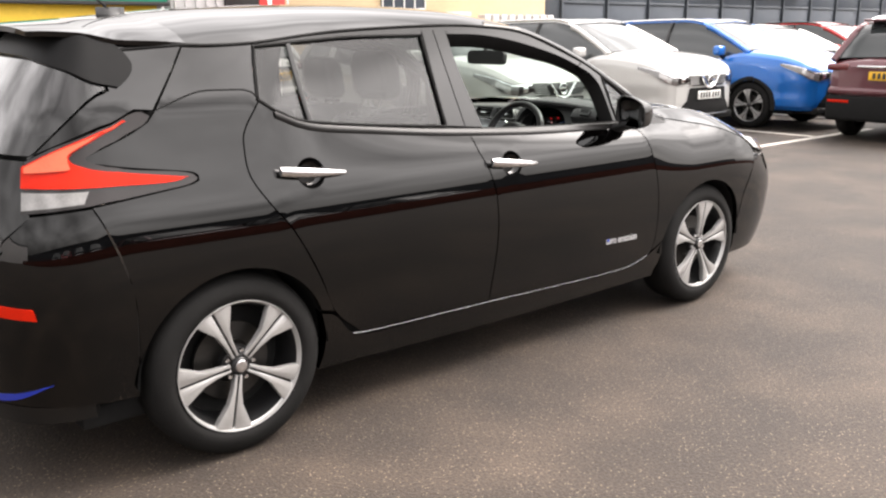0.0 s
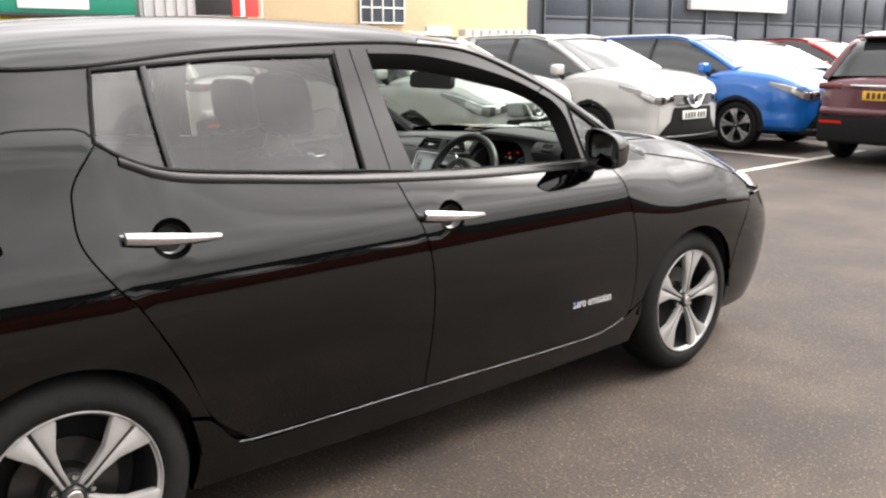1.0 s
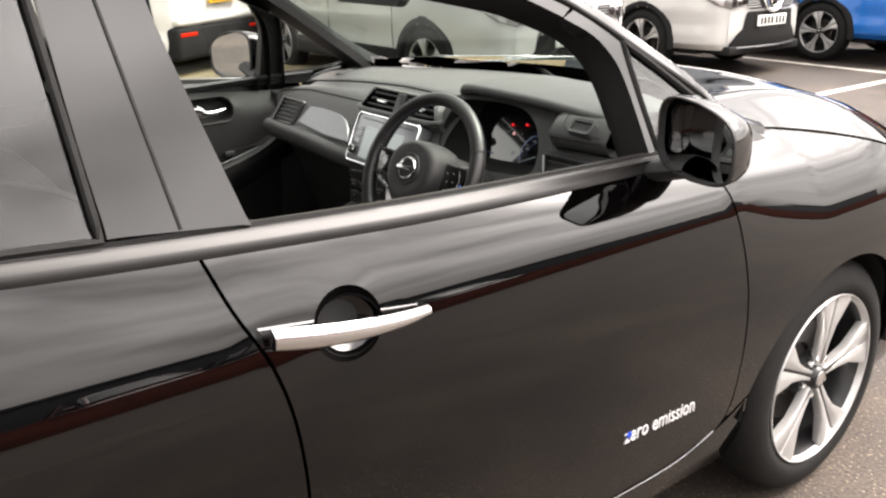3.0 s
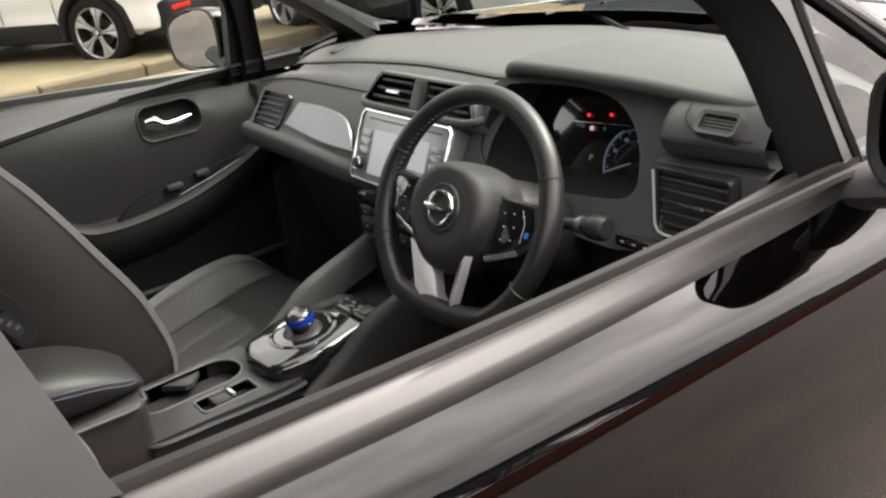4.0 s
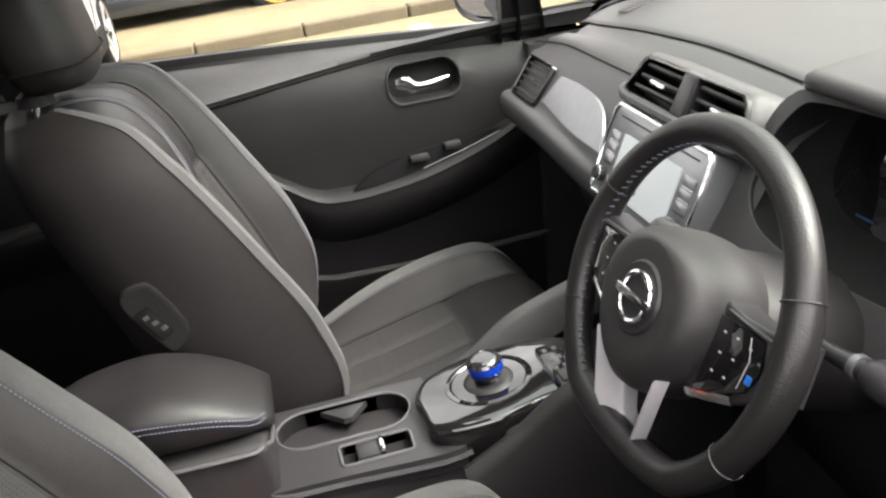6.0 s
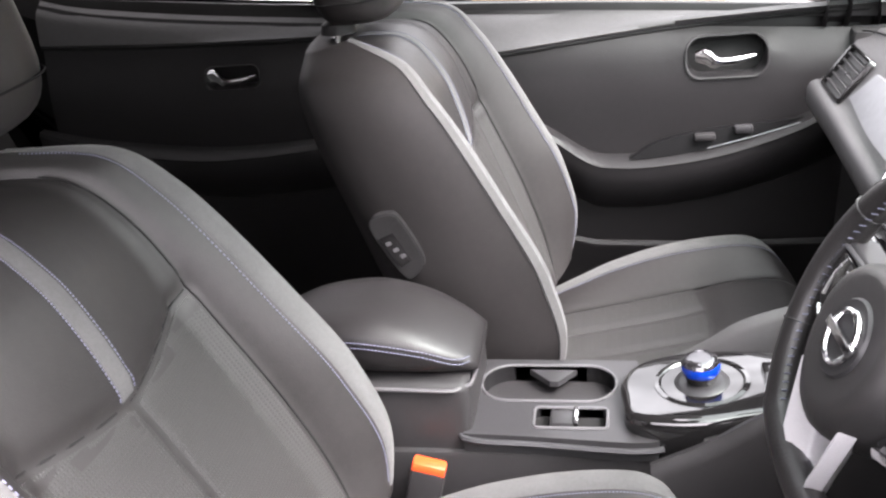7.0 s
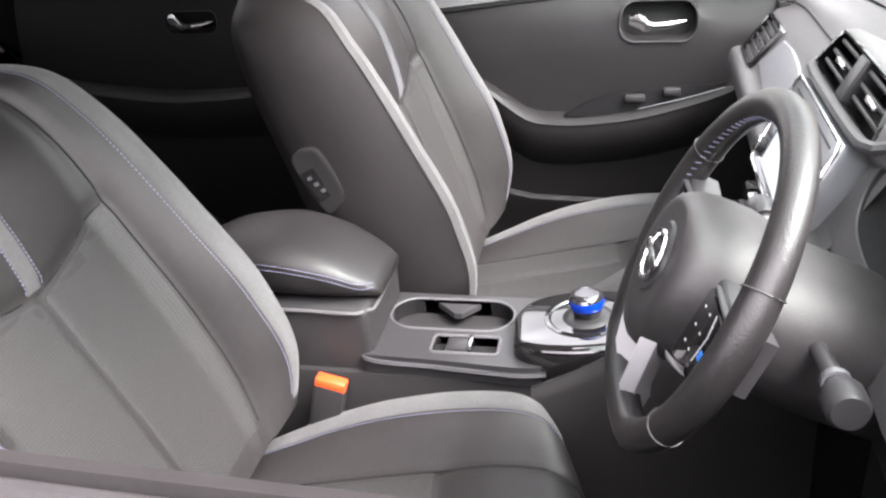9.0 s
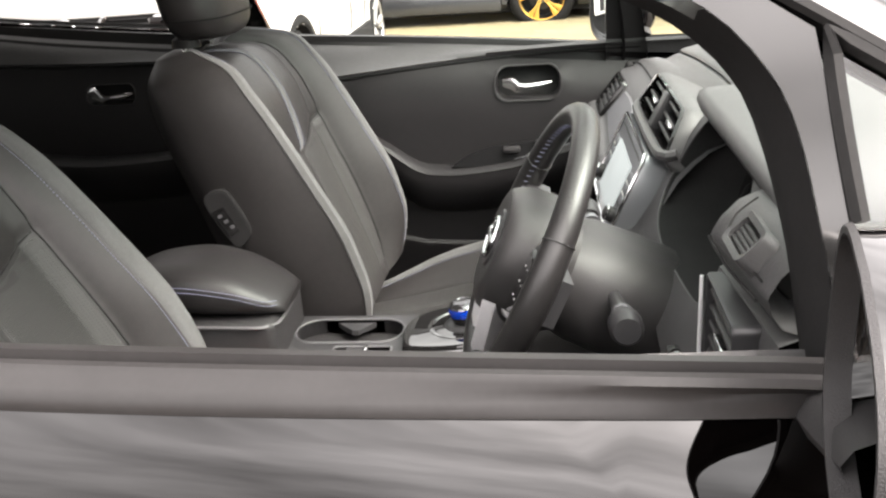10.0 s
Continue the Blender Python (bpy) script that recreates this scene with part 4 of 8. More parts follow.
part("cowl_panel", box(2.45, 2.72, -0.66, 0.66, 0.90, 0.95, 0.02), RUBBER, car)
for y0, y1 in ((-0.05, -0.62), (0.62, 0.05)):
    part("wiper", tube(spline([(2.82, y0, 1.0), (2.76, (y0 + y1) / 2, 1.012), (2.62, y1, 1.0)], 0.05), 0.007, 6), RUBBER, car)

# nose: bumper, headlamps
def NU(x, z):
    return 1.6 * math.asin(min(1, ((x - 2.75) / front_len(z)) ** (nose_power(z) / 2))) / (math.pi / 2)


for sign in (-1, 1):
    nf = nose_fn(sign)
    o = shrink(path2([(NU(3.038, 0.40), 0.40), (NU(3.052, 0.56), 0.56), (NU(3.102, 0.66), 0.66), (NU(3.16, 0.757), 0.757)], [(NU(3.16, 0.757), 0.757), (0.7, 0.735), (1.1, 0.70), (1.6, 0.66)], [(1.6, 0.66), (1.6, 0.21)], [(1.6, 0.21), (0.9, 0.2), (NU(3.065, 0.2), 0.2)], [(NU(3.065, 0.2), 0.2), (NU(3.06, 0.25), 0.25), (NU(3.043, 0.32), 0.32), (NU(3.038, 0.40), 0.40)]), G)
    part("front_bumper", sheet(o, nf, 0.05, 0.02), BLACK_PAINT, car, "glossy black front bumper")
    o = shrink(path2([(0.30, 0.872), (0.62, 0.825), (1.0, 0.755), (1.12, 0.715)], [(1.12, 0.715), (0.9, 0.72), (0.6, 0.755), (0.38, 0.795)], [(0.38, 0.795), (0.30, 0.872)]), 0.003)
    part("headlamp", sheet(o, nose_fn(sign, 0.006), 0.03, 0.02), HEADLAMP, car, "clear headlamp with bright reflector")

# tail
CREASE = [(0.148, 1.222, 0), (0.132, 1.239, 0), (0.107, 1.247, 0), (0.032, 1.25, 0), (-0.047, 1.249, 0), (-0.118, 1.23, 0), (-0.20, 1.20, 0)]


def spoil_y(x):
    """Half width of the roof spoiler over x."""
    return pchip([-0.59, -0.5, -0.41, -0.3, -0.2, -0.06], [0.605, 0.672, 0.712, 0.736, 0.742, 0.728], x)


for sign in (-1, 1):
    tf = tail_fn(sign)
    U = tail_u
    o = shrink(path2([(U(-0.345, 0.36), 0.36), (U(-0.345, 0.6), 0.6), (U(-0.372, 0.74), 0.74), (U(-0.412, 0.86), 0.86), (U(-0.44, 0.926), 0.926)],
                     [(U(-0.44, 0.926), 0.926), (U(-0.60, 0.915), 0.915)], [(U(-0.60, 0.915), 0.915), (0.5, 0.84), (0.56, 0.80), (1.2, 0.79)], [(1.2, 0.79), (1.2, 0.34)], [(1.2, 0.34), (0.4, 0.32), (U(-0.345, 0.30), 0.30)], [(U(-0.345, 0.30), 0.30), (U(-0.345, 0.36), 0.36)]), 0.0006)

    part("rear_bumper", sheet(o, tf, 0.03, 0.02), BLACK_PAINT, car, "glossy black rear bumper", sharp=50)
    o = path2([(0.12, 0.31), (0.6, 0.315), (1.2, 0.33)], [(1.2, 0.33), (1.2, 0.22)], [(1.2, 0.22), (0.12, 0.25)], [(0.12, 0.25), (0.12, 0.31)])
    part("rear_diffuser", sheet(shrink(o, G), tail_fn(sign, -0.01), 0.05, 0.02), GLOSS_BLACK, car)
    o = path2([(0.30, 0.395), (0.6, 0.36), (1.2, 0.36)], [(1.2, 0.36), (1.2, 0.335)], [(1.2, 0.335), (0.6, 0.335), (0.30, 0.395)])
    part("blue_diffuser_strip", sheet(o, tail_fn(sign, 0.002), 0.04, 0.015), BLUE_TRIM, car, "blue painted diffuser strip")
    o = path2([(0.36, 0.645), (0.60, 0.66)], [(0.60, 0.66), (0.60, 0.625)], [(0.60, 0.625), (0.345, 0.61)], [(0.345, 0.61), (0.36, 0.645)])
    part("rear_reflector", sheet(o, tail_fn(sign, 0.004), 0.04, 0.01), LAMP_RED, car, "red bumper reflector")
    # boomerang lamp: smoked surround, red arm and blade, clear block
    lamp = part("tail_lamp", sheet(shrink(path2([(U(-0.224, 1.183), 1.183), (U(-0.245, 1.158), 1.158), (U(-0.31, 1.128), 1.128), (U(-0.41, 1.083), 1.083), (U(-0.435, 1.071), 1.071), (U(-0.41, 1.056), 1.056)],
                                   [(U(-0.41, 1.056), 1.056), (U(-0.31, 1.03), 1.03), (U(-0.17, 1.012), 1.012), (U(-0.115, 0.998), 0.998), (U(-0.103, 0.984), 0.984), (U(-0.13, 0.966), 0.966), (U(-0.27, 0.95), 0.95), (U(-0.45, 0.932), 0.932)],
                                   [(U(-0.45, 0.932), 0.932), (U(-0.62, 0.92), 0.92)], [(U(-0.62, 0.92), 0.92), (U(-0.60, 1.0), 1.0), (U(-0.585, 1.07), 1.07)],
                                   [(U(-0.585, 1.07), 1.07), (U(-0.52, 1.105), 1.105), (U(-0.40, 1.147), 1.147), (U(-0.27, 1.198), 1.198), (U(-0.224, 1.183), 1.183)]), 0.002), tail_fn(sign, 0.002), 0.02, 0.02), LAMP_DARK, car, "smoked boomerang tail lamp")
    red = path2([(U(-0.30, 1.171), 1.171), (U(-0.40, 1.122), 1.122), (U(-0.47, 1.085), 1.085), (U(-0.475, 1.065), 1.065), (U(-0.43, 1.043), 1.043)],
                [(U(-0.43, 1.043), 1.043), (U(-0.31, 1.019), 1.019), (U(-0.19, 1.0), 1.0), (U(-0.13, 0.99), 0.99)],
                [(U(-0.13, 0.99), 0.99), (U(-0.2, 0.977), 0.977), (U(-0.446, 0.985), 0.985), (U(-0.605, 0.993), 0.993)],
                [(U(-0.605, 0.993), 0.993), (U(-0.592, 1.055), 1.055)], [(U(-0.592, 1.055), 1.055), (U(-0.52, 1.095), 1.095), (U(-0.40, 1.141), 1.141), (U(-0.31, 1.177), 1.177), (U(-0.30, 1.171), 1.171)])
    part("red_lens", sheet(shrink(red, 0.002), tail_fn(sign, 0.007), 0.015, 0.006), LAMP_RED, lamp, "bright red lens")
    arm = path2([(U(-0.315, 1.170), 1.170), (U(-0.40, 1.135), 1.135), (U(-0.52, 1.089), 1.089), (U(-0.585, 1.052), 1.052)], [(U(-0.585, 1.052), 1.052), (U(-0.588, 1.034), 1.034)],
                [(U(-0.588, 1.034), 1.034), (U(-0.52, 1.038), 1.038), (U(-0.48, 1.044), 1.044), (U(-0.482, 1.080), 1.080), (U(-0.41, 1.124), 1.124), (U(-0.315, 1.170), 1.170)])
    part("upper_lens", sheet(shrink(arm, 0.001), tail_fn(sign, 0.0135), 0.012, 0.004), LAMP_PALE, lamp, "paler orange upper lens")
    clr = path2([(U(-0.44, 0.978), 0.978), (U(-0.605, 0.985), 0.985)], [(U(-0.605, 0.985), 0.985), (U(-0.615, 0.93), 0.93)], [(U(-0.615, 0.93), 0.93), (U(-0.46, 0.94), 0.94)], [(U(-0.46, 0.94), 0.94), (U(-0.44, 0.978), 0.978)])
    part("clear_lens", sheet(shrink(clr, 0.002), tail_fn(sign, 0.007), 0.015, 0.006), LAMP_CLEAR, lamp, "clear reversing lens")
    # hatch
    o = shrink(path2([(U(-0.60, 0.912), 0.912), (U(-0.60, 1.0), 1.0), (U(-0.585, 1.073), 1.073)], [(U(-0.585, 1.073), 1.073), (0.62, 1.08), (1.2, 1.10)], [(1.2, 1.10), (1.2, 0.795)], [(1.2, 0.795), (0.56, 0.805), (0.5, 0.845), (U(-0.60, 0.912), 0.912)]), G)
    part("tailgate", sheet(o, tf, 0.03, 0.02), GLOSS_BLACK, car, "gloss black tailgate")
    o = shrink(path2([(U(-0.58, 1.077), 1.077), (U(-0.40, 1.152), 1.152), (U(-0.27, 1.203), 1.203)], [(U(-0.27, 1.203), 1.203), (U(-0.212, 1.198), 1.198)], [(U(-0.212, 1.198), 1.198), (U(-0.1415, 1.292), 1.292), (U(-0.077, 1.388), 1.388)],
                     [(U(-0.077, 1.388), 1.388), (-0.20, 1.405), (0.0, 1.41), (0.05, 1.40)], [(0.05, 1.40), (0.012, 1.33), (-0.018, 1.264)], [(-0.018, 1.264), (0.135, 1.196), (0.335, 1.096), (0.375, 1.078)], [(0.375, 1.078), (U(-0.58, 1.077), 1.077)]), G)
    part("tailgate_side", sheet(o, tf, 0.03, 0.02), BLACK_PAINT, car)
    o = shrink(path2([(0.055, 1.40), (0.018, 1.33), (-0.010, 1.267)], [(-0.010, 1.267), (0.14, 1.20), (0.34, 1.10), (0.38, 1.085)], [(0.38, 1.085), (1.2, 1.105)], [(1.2, 1.105), (1.2, 1.40)], [(1.2, 1.40), (0.055, 1.40)]), 0.001)
    part("rear_screen", sheet(o, tail_fn(sign, -0.003), 0.04, 0.004), REAR_GLASS, car, "dark tinted rear screen")
    # crease that runs from the window corner to the lamp
    part("pillar_crease", tube([side_fn(sign, 0.0005)(x, z, 0) for x, z in [(q.x, q.y) for q in spline(CREASE, 0.03)]], 0.003, 6), RUBBER, car)
    # dark side fin under the spoiler
    fin = path2([(0.95, 1.425), (0.56, 1.428), (0.14, 1.427), (0.0, 1.412), (-0.06, 1.395)], [(-0.06, 1.395), (-0.088, 1.365), (-0.101, 1.335), (-0.092, 1.308), (-0.07, 1.286), (-0.045, 1.270)], [(-0.045, 1.270), (0.18, 1.32), (0.50, 1.35), (0.62, 1.36), (0.95, 1.37)], [(0.95, 1.37), (0.95, 1.425)])
    part("spoiler_fin", sheet(fin, tail_fn(sign, 0.010), 0.03, 0.02), FIN_BLACK, car, "black spoiler side fin")
sp = []
for i in range(15):
    x = -0.06 - 0.46 * i / 14
    w = spoil_y(x)
    zt = roof_mid(max(x, -0.1)) - 0.035 * max(0, (-0.1 - x) / 0.48)
    ze = pchip([-0.59, -0.49, -0.39, -0.27, -0.15, -0.06], [1.431, 1.438, 1.433, 1.410, 1.406, 1.399], x)
    sp.append([(x - 0.02 * (1 - s * s), s * w, ze + (zt - ze) * (1 - abs(s) ** 3) ** 0.8) for s in (-1 + 2 * j / 24 for j in range(25))])
top = grid_mesh(sp)
bmesh.ops.solidify(top, geom=top.faces[:], thickness=0.016)
part("spoiler", top, BLACK_PAINT, car, "black roof spoiler")
part("high_brake_lamp", box(-0.565, -0.545, -0.16, 0.16, 1.40, 1.418, 0.004), LAMP_RED, car)
ant = part("antenna", grid_mesh([[(-0.02 + a + 0.02 * h, w * s * (1 - h / 0.045), 1.488 + h) for a, s in ((-0.06, 0), (-0.03, 1), (0.02, 1), (0.05, 0), (0.02, -1), (-0.03, -1))] for h, w in ((0, 0.022), (0.02, 0.02), (0.04, 0.012))], closed_v=True, cap=True), GLOSS_BLACK, car)
part("antenna_rod", tube([(-0.03, 0, 1.52), (-0.12, 0, 1.60)], 0.004, 6, radii=[0.006, 0.003]), RUBBER, ant)

# dark inner tub: closes the gaps, arches and underbody
tub = bmesh.new()
box(-0.50, 3.15, -0.72, 0.72, 0.18, 0.26, 0.02, 2, tub)
part("underbody", tub, RUBBER, car)
for sign in (-1, 1):
    for cx in (0.0, 2.7):
        rows = []
        for a in range(0, 181, 10):
            rows.append([(cx + 0.352 * math.cos(radians(a)), sign * y, 0.325 + 0.352 * math.sin(radians(a))) for y in (0.855, 0.80, 0.70, 0.58)])
        part("arch_liner", grid_mesh(rows), RUBBER, car)
        b = bmesh.new()
        f = b.faces.new([b.verts.new((cx + 0.352 * math.cos(radians(a)), sign * 0.58, 0.325 + 0.352 * math.sin(radians(a)))) for a in range(0, 181, 12)])
        part("arch_back", b, RUBBER, car)
    # body side inner skin behind the panel gaps
    part("inner_side", sheet(path2([(0.40, 0.27), (2.36, 0.25)], [(2.36, 0.25), (2.30, 0.96)], [(2.30, 0.96), (1.2, 1.02), (0.2, 1.10)], [(0.2, 1.10), (0.05, 1.0), (0.40, 0.60), (0.40, 0.27)], step=0.06), side_fn(sign, -0.03), 0.08, 0), RUBBER, car)
    part("inner_quarter", sheet(path2([(0.14, 1.20), (0.16, 1.38)], [(0.16, 1.38), (-0.06, 1.38)], [(-0.06, 1.38), (-0.3, 1.1), (-0.34, 0.70)], [(-0.34, 0.70), (0.14, 0.70)], [(0.14, 0.70), (0.05, 1.0), (0.14, 1.20)], step=0.06), side_fn(sign, -0.03), 0.08, 0), RUBBER, car)
part("inner_tail", grid_mesh([[(tail_fn(s_, -0.04)(u, z, 0)) for s_, u in [(-1, a / 10) for a in range(1, 13)] + [(1, a / 10) for a in range(11, 0, -1)]] for z in (0.25, 0.5, 0.8, 1.05)]), RUBBER, car)
part("inner_nose", grid_mesh([[(nose_fn(s_, -0.05)(u, z, 0)) for s_, u in [(-1, a / 10) for a in range(3, 17)] + [(1, a / 10) for a in range(15, 2, -1)]] for z in (0.25, 0.45, 0.65)]), RUBBER, car)

# door mirrors
for sign in (-1, 1):
    rows = []
    for i in range(15):
        t = i / 14
        x = 1.962 + 0.128 * t
        k = math.sqrt(max(0.0, 1 - t ** 2.4)) * 0.97 + 0.03
        cy, cz = 0.930 - 0.02 * t, (1.068 if sign < 0 else 1.046) - 0.005 * t
        k *= 1.0 if sign < 0 else 1.12
        row = []
        for j in range(28):
            a = 2 * math.pi * j / 28
            sx, sz = math.cos(a), math.sin(a)
            e = 0.55
            dy = 0.098 * k * math.copysign(abs(sx) ** e, sx)
            dz = 0.072 * k * math.copysign(abs(sz) ** e, sz)
            dz *= 1 - 0.16 * (dy / 0.098 if dy * 1 > 0 else 0)
            row.append((x - 0.02 * (1 - t) * (dy / 0.098), sign * (cy + dy), cz + dz - 0.10 * (dy / 0.098) * 0.1))
        rows.append(row)
    hous = part("door_mirror", grid_mesh(rows, closed_v=True), BLACK_PAINT, car, "glossy black door mirror")
    ring = [Vector(p) for p in rows[0]]
    mid = sum(ring, Vector()) / len(ring)
    rim = [[mid + (q - mid) * s + Vector((dx, 0, 0)) for q in ring] for s, dx in ((1.0, 0.0), (0.985, -0.004), (0.94, -0.004), (0.925, 0.012))]
    part("mirror_rim", grid_mesh(rim, closed_v=True), DARK_PLASTIC, hous)
    b = bmesh.new()
    vs = [b.verts.new(mid + (q - mid) * 0.93 + Vector((0.034 + 0.36 * (q.y - mid.y) + 0.04 * (q.z - mid.z) if sign < 0 else 0.022 - 0.22 * (q.y - mid.y) - 0.03 * (q.z - mid.z), 0, 0))) for q in ring]
    b.faces.new(vs)
    part("mirror_glass", b, MIRROR, hous, "mirror glass", smooth=False)
    arm = grid_mesh([[(2.02 + 0.05 * math.cos(a) - 0.0 * t, sign * (0.80 + 0.10 * t), 0.985 + 0.025 * t + (0.028 - 0.006 * t) * math.sin(a)) for a in (2 * math.pi * k / 12 for k in range(12))] for t in (0, 0.33, 0.66, 1)], closed_v=True)
    part("mirror_arm", arm, DARK_PLASTIC, hous)

# wheels: five twin-spoke machined alloys
def wheel(parent, x, y, sign, r=0.324, rim_r=0.230, width=0.205, n_spokes=5, face=MACHINED, dark=ALLOY_DARK, turn=0.0):
    """The face looks along sign * y."""
    m = Matrix.Translation((x, y, r)) @ Matrix.Rotation(radians(-90 * sign), 4, "X") @ Matrix.Rotation(turn, 4, "Z")
    w = width
    prof = [(rim_r - 0.012, -w), (rim_r + 0.01, -w + 0.002), (r - 0.03, -w + 0.012), (r - 0.008, -w + 0.03), (r - 0.001, -w + 0.06), (r, -w / 2), (r - 0.001, -0.055), (r - 0.008, -0.028),
            (r - 0.028, -0.008), (r - 0.06, 0.001), (rim_r + 0.016, -0.001), (rim_r + 0.006, -0.008), (rim_r - 0.002, -0.016)]
    ty = lathe(prof, 64)
    tyre = part("wheel", moved(ty, m), TYRE, parent, "tyre on a five-spoke alloy wheel")
    barrel = lathe([(rim_r + 0.003, -0.006), (rim_r + 0.001, -0.002), (rim_r - 0.002, -0.003), (rim_r - 0.005, -0.014), (rim_r - 0.009, -0.018)], 64)
    part("rim", moved(barrel, m), face, tyre, "machined rim lip")
    inner = lathe([(rim_r - 0.009, -0.018), (rim_r - 0.022, -0.05), (rim_r - 0.032, -0.14), (rim_r - 0.02, -w)], 48)
    part("rim_barrel", moved(inner, m), dark, tyre)
    part("brake_disc", moved(lathe([(0.0, -0.095), (0.07, -0.095), (0.075, -0.085), (0.14, -0.085), (0.14, -0.1)], 40), m), DISC, tyre)
    part("backing", moved(lathe([(0.0, -0.13), (rim_r - 0.03, -0.13)], 32), m), RUBBER, tyre)
    for i in range(n_spokes):
        rot = Matrix.Rotation(2 * math.pi * i / n_spokes, 4, "Z")
        R = rim_r - 0.004
        # a pair of blades that widen to the rim with a slot between them
        for s in (-1, 1):
            pts = [(0.035, 0.002 * s), (0.035, 0.013 * s), (0.09, 0.017 * s), (0.14, 0.027 * s), (R * 0.93, 0.066 * s), (R * 0.97, 0.064 * s), (R + 0.004, 0.03 * s), (R + 0.002, 0.0045 * s), (0.12, 0.0035 * s)]
            b = prism(pts if s > 0 else pts[::-1], -0.035, -0.010, 0.004)
            for v in b.verts:
                d = math.hypot(v.co.x, v.co.y)
                v.co.z += -0.012 * (1 - min(d / R, 1)) ** 1.5 + 0.004 * abs(v.co.y) / 0.05
            part("spoke", moved(b, m @ rot), face, tyre)
        b = prism([(0.04, -0.004), (R, -0.009), (R, 0.009), (0.04, 0.004)], -0.045, -0.018, 0)
        part("spoke_slot", moved(b, m @ rot), dark, tyre)
    hub = lathe([(0.0, -0.010), (0.026, -0.011), (0.031, -0.016), (0.034, -0.03), (0.06, -0.038), (0.066, -0.06)], 32)
    part("hub", moved(hub, m), dark, tyre)
    part("hub_badge", moved(lathe([(0.0, -0.0085), (0.012, -0.0088), (0.019, -0.0085), (0.021, -0.010)], 24), m), CHROME, tyre)
    for i in range(5):
        a = 2 * math.pi * (i + 0.5) / 5
        nut = lathe([(0.0, -0.022), (0.007, -0.022), (0.009, -0.026), (0.009, -0.05)], 6)
        part("wheel_nut", moved(nut, m @ Matrix.Translation((0.052 * math.cos(a), 0.052 * math.sin(a), 0))), CHROME, tyre)
    return tyre


for cx, turn in ((0.0, 0.74), (2.7, 0.2)):
    for sign in (-1, 1):
        wheel(car, cx, sign * 0.868, sign, turn=turn)

# badges on the doors and the plate
for sign in (-1, 1):
    b = text_mesh("zero emission", 0.042, 0.0014)
    yy = half_width(2.02, 0.46) + 0.001
    m = Matrix.Translation((2.015, sign * yy, 0.461)) @ (Matrix.Rotation(radians(90), 4, "X") if sign < 0 else Matrix.Rotation(radians(180), 4, "Z") @ Matrix.Rotation(radians(90), 4, "X"))
    moved(b, m @ Matrix.Rotation(radians(-1.5), 4, "Z") @ Matrix.Diagonal((0.98, 1.2, 1, 1)))
    part("badge_lettering", b, SILVER, doors[sign][0], "small chrome badge lettering", smooth=False)
    part("badge_mark", moved(prism(rounded(0.015, 0.015, 0.007), 0, 0.002, 0.0006), Matrix.Translation((1.913, sign * (yy + 0.0006), 0.466)) @ Matrix.Rotation(radians(90 if sign < 0 else -90), 4, "X")), BLUE_GLOSS, doors[sign][0])
part("plate", box(-0.815, -0.80, -0.26, 0.26, 0.86, 0.97, 0.004), PLATE_YELLOW, car)

# ---------------------------------------------------------------- interior
def smooth01(a, b, x):
    t = min(max((x - a) / (b - a), 0), 1)
    return t * t * (3 - 2 * t)


# ---------------------------------------------------------------- floor, console
part("cabin_floor", box(0.15, 2.55, -0.72, 0.72, 0.26, 0.30, 0.01), CARPET, car, "black carpet")
part("bulkhead", box(2.42, 2.48, -0.74, 0.74, 0.28, 0.97, 0.01), CARPET, car)
for sign in (-1, 1):
    part("side_kick", box(2.0, 2.45, min(sign * 0.70, sign * 0.76), max(sign * 0.70, sign * 0.76), 0.28, 0.95, 0.01), CARPET, car)
tun = part("centre_console", box(1.02, 1.70, -0.088, 0.105, 0.30, 0.592, 0.012), DARK_PLASTIC, car, "black centre console between the seats")
CT = 0.620
cup_hole = [(1.461 + a, 0.040 + b) for a, b in rounded(0.196, 0.090, 0.044, 8)]
brk = [(1.496 + a, -0.043 + b) for a, b in rounded(0.100, 0.046, 0.007)]
outl = path2([(1.352, -0.082), (1.46, -0.086), (1.58, -0.094), (1.612, -0.088)], [(1.612, -0.088), (1.595, -0.03), (1.59, 0.10)], [(1.59, 0.10), (1.352, 0.102)], [(1.352, 0.102), (1.352, -0.082)], step=0.03)
part("console_top", sheet(outl, lambda x, y, n: Vector((x, y, CT + n)), 0.025, 0.03, holes=[cup_hole, brk], round_edge=0.004), SATIN_DARK, tun, "satin grey console top")
for hole, dep in ((cup_hole, 0.075), (brk, 0.016)):
    b = grid_mesh([[(x, y, z) for x, y in hole] for z in (CT + 0.001, CT - 0.003, CT - dep)], closed_v=True)
    part("recess_wall", b, DARK_PLASTIC, tun)
    part("recess_floor", prism(hole, CT - dep - 0.004, CT - dep, 0), RUBBER, tun)
    part("recess_rim", tube([(x, y, CT + 0.0005) for x, y in hole], 0.0024, 6, closed=True), RIM_GREY, tun)
part("console_edge", tube(spline([(1.354, -0.02, CT - 0.006), (1.352, -0.083, CT - 0.006), (1.46, -0.090, CT - 0.010), (1.58, -0.097, CT - 0.012), (1.618, -0.090, CT - 0.012)], 0.02), 0.0042, 6), INLAY_DARK, tun)
part("cup_divider", prism([(1.430, 0.082), (1.500, 0.082), (1.474, 0.050), (1.462, 0.050)], CT - 0.014, CT - 0.004, 0.002), SATIN_DARK, tun)
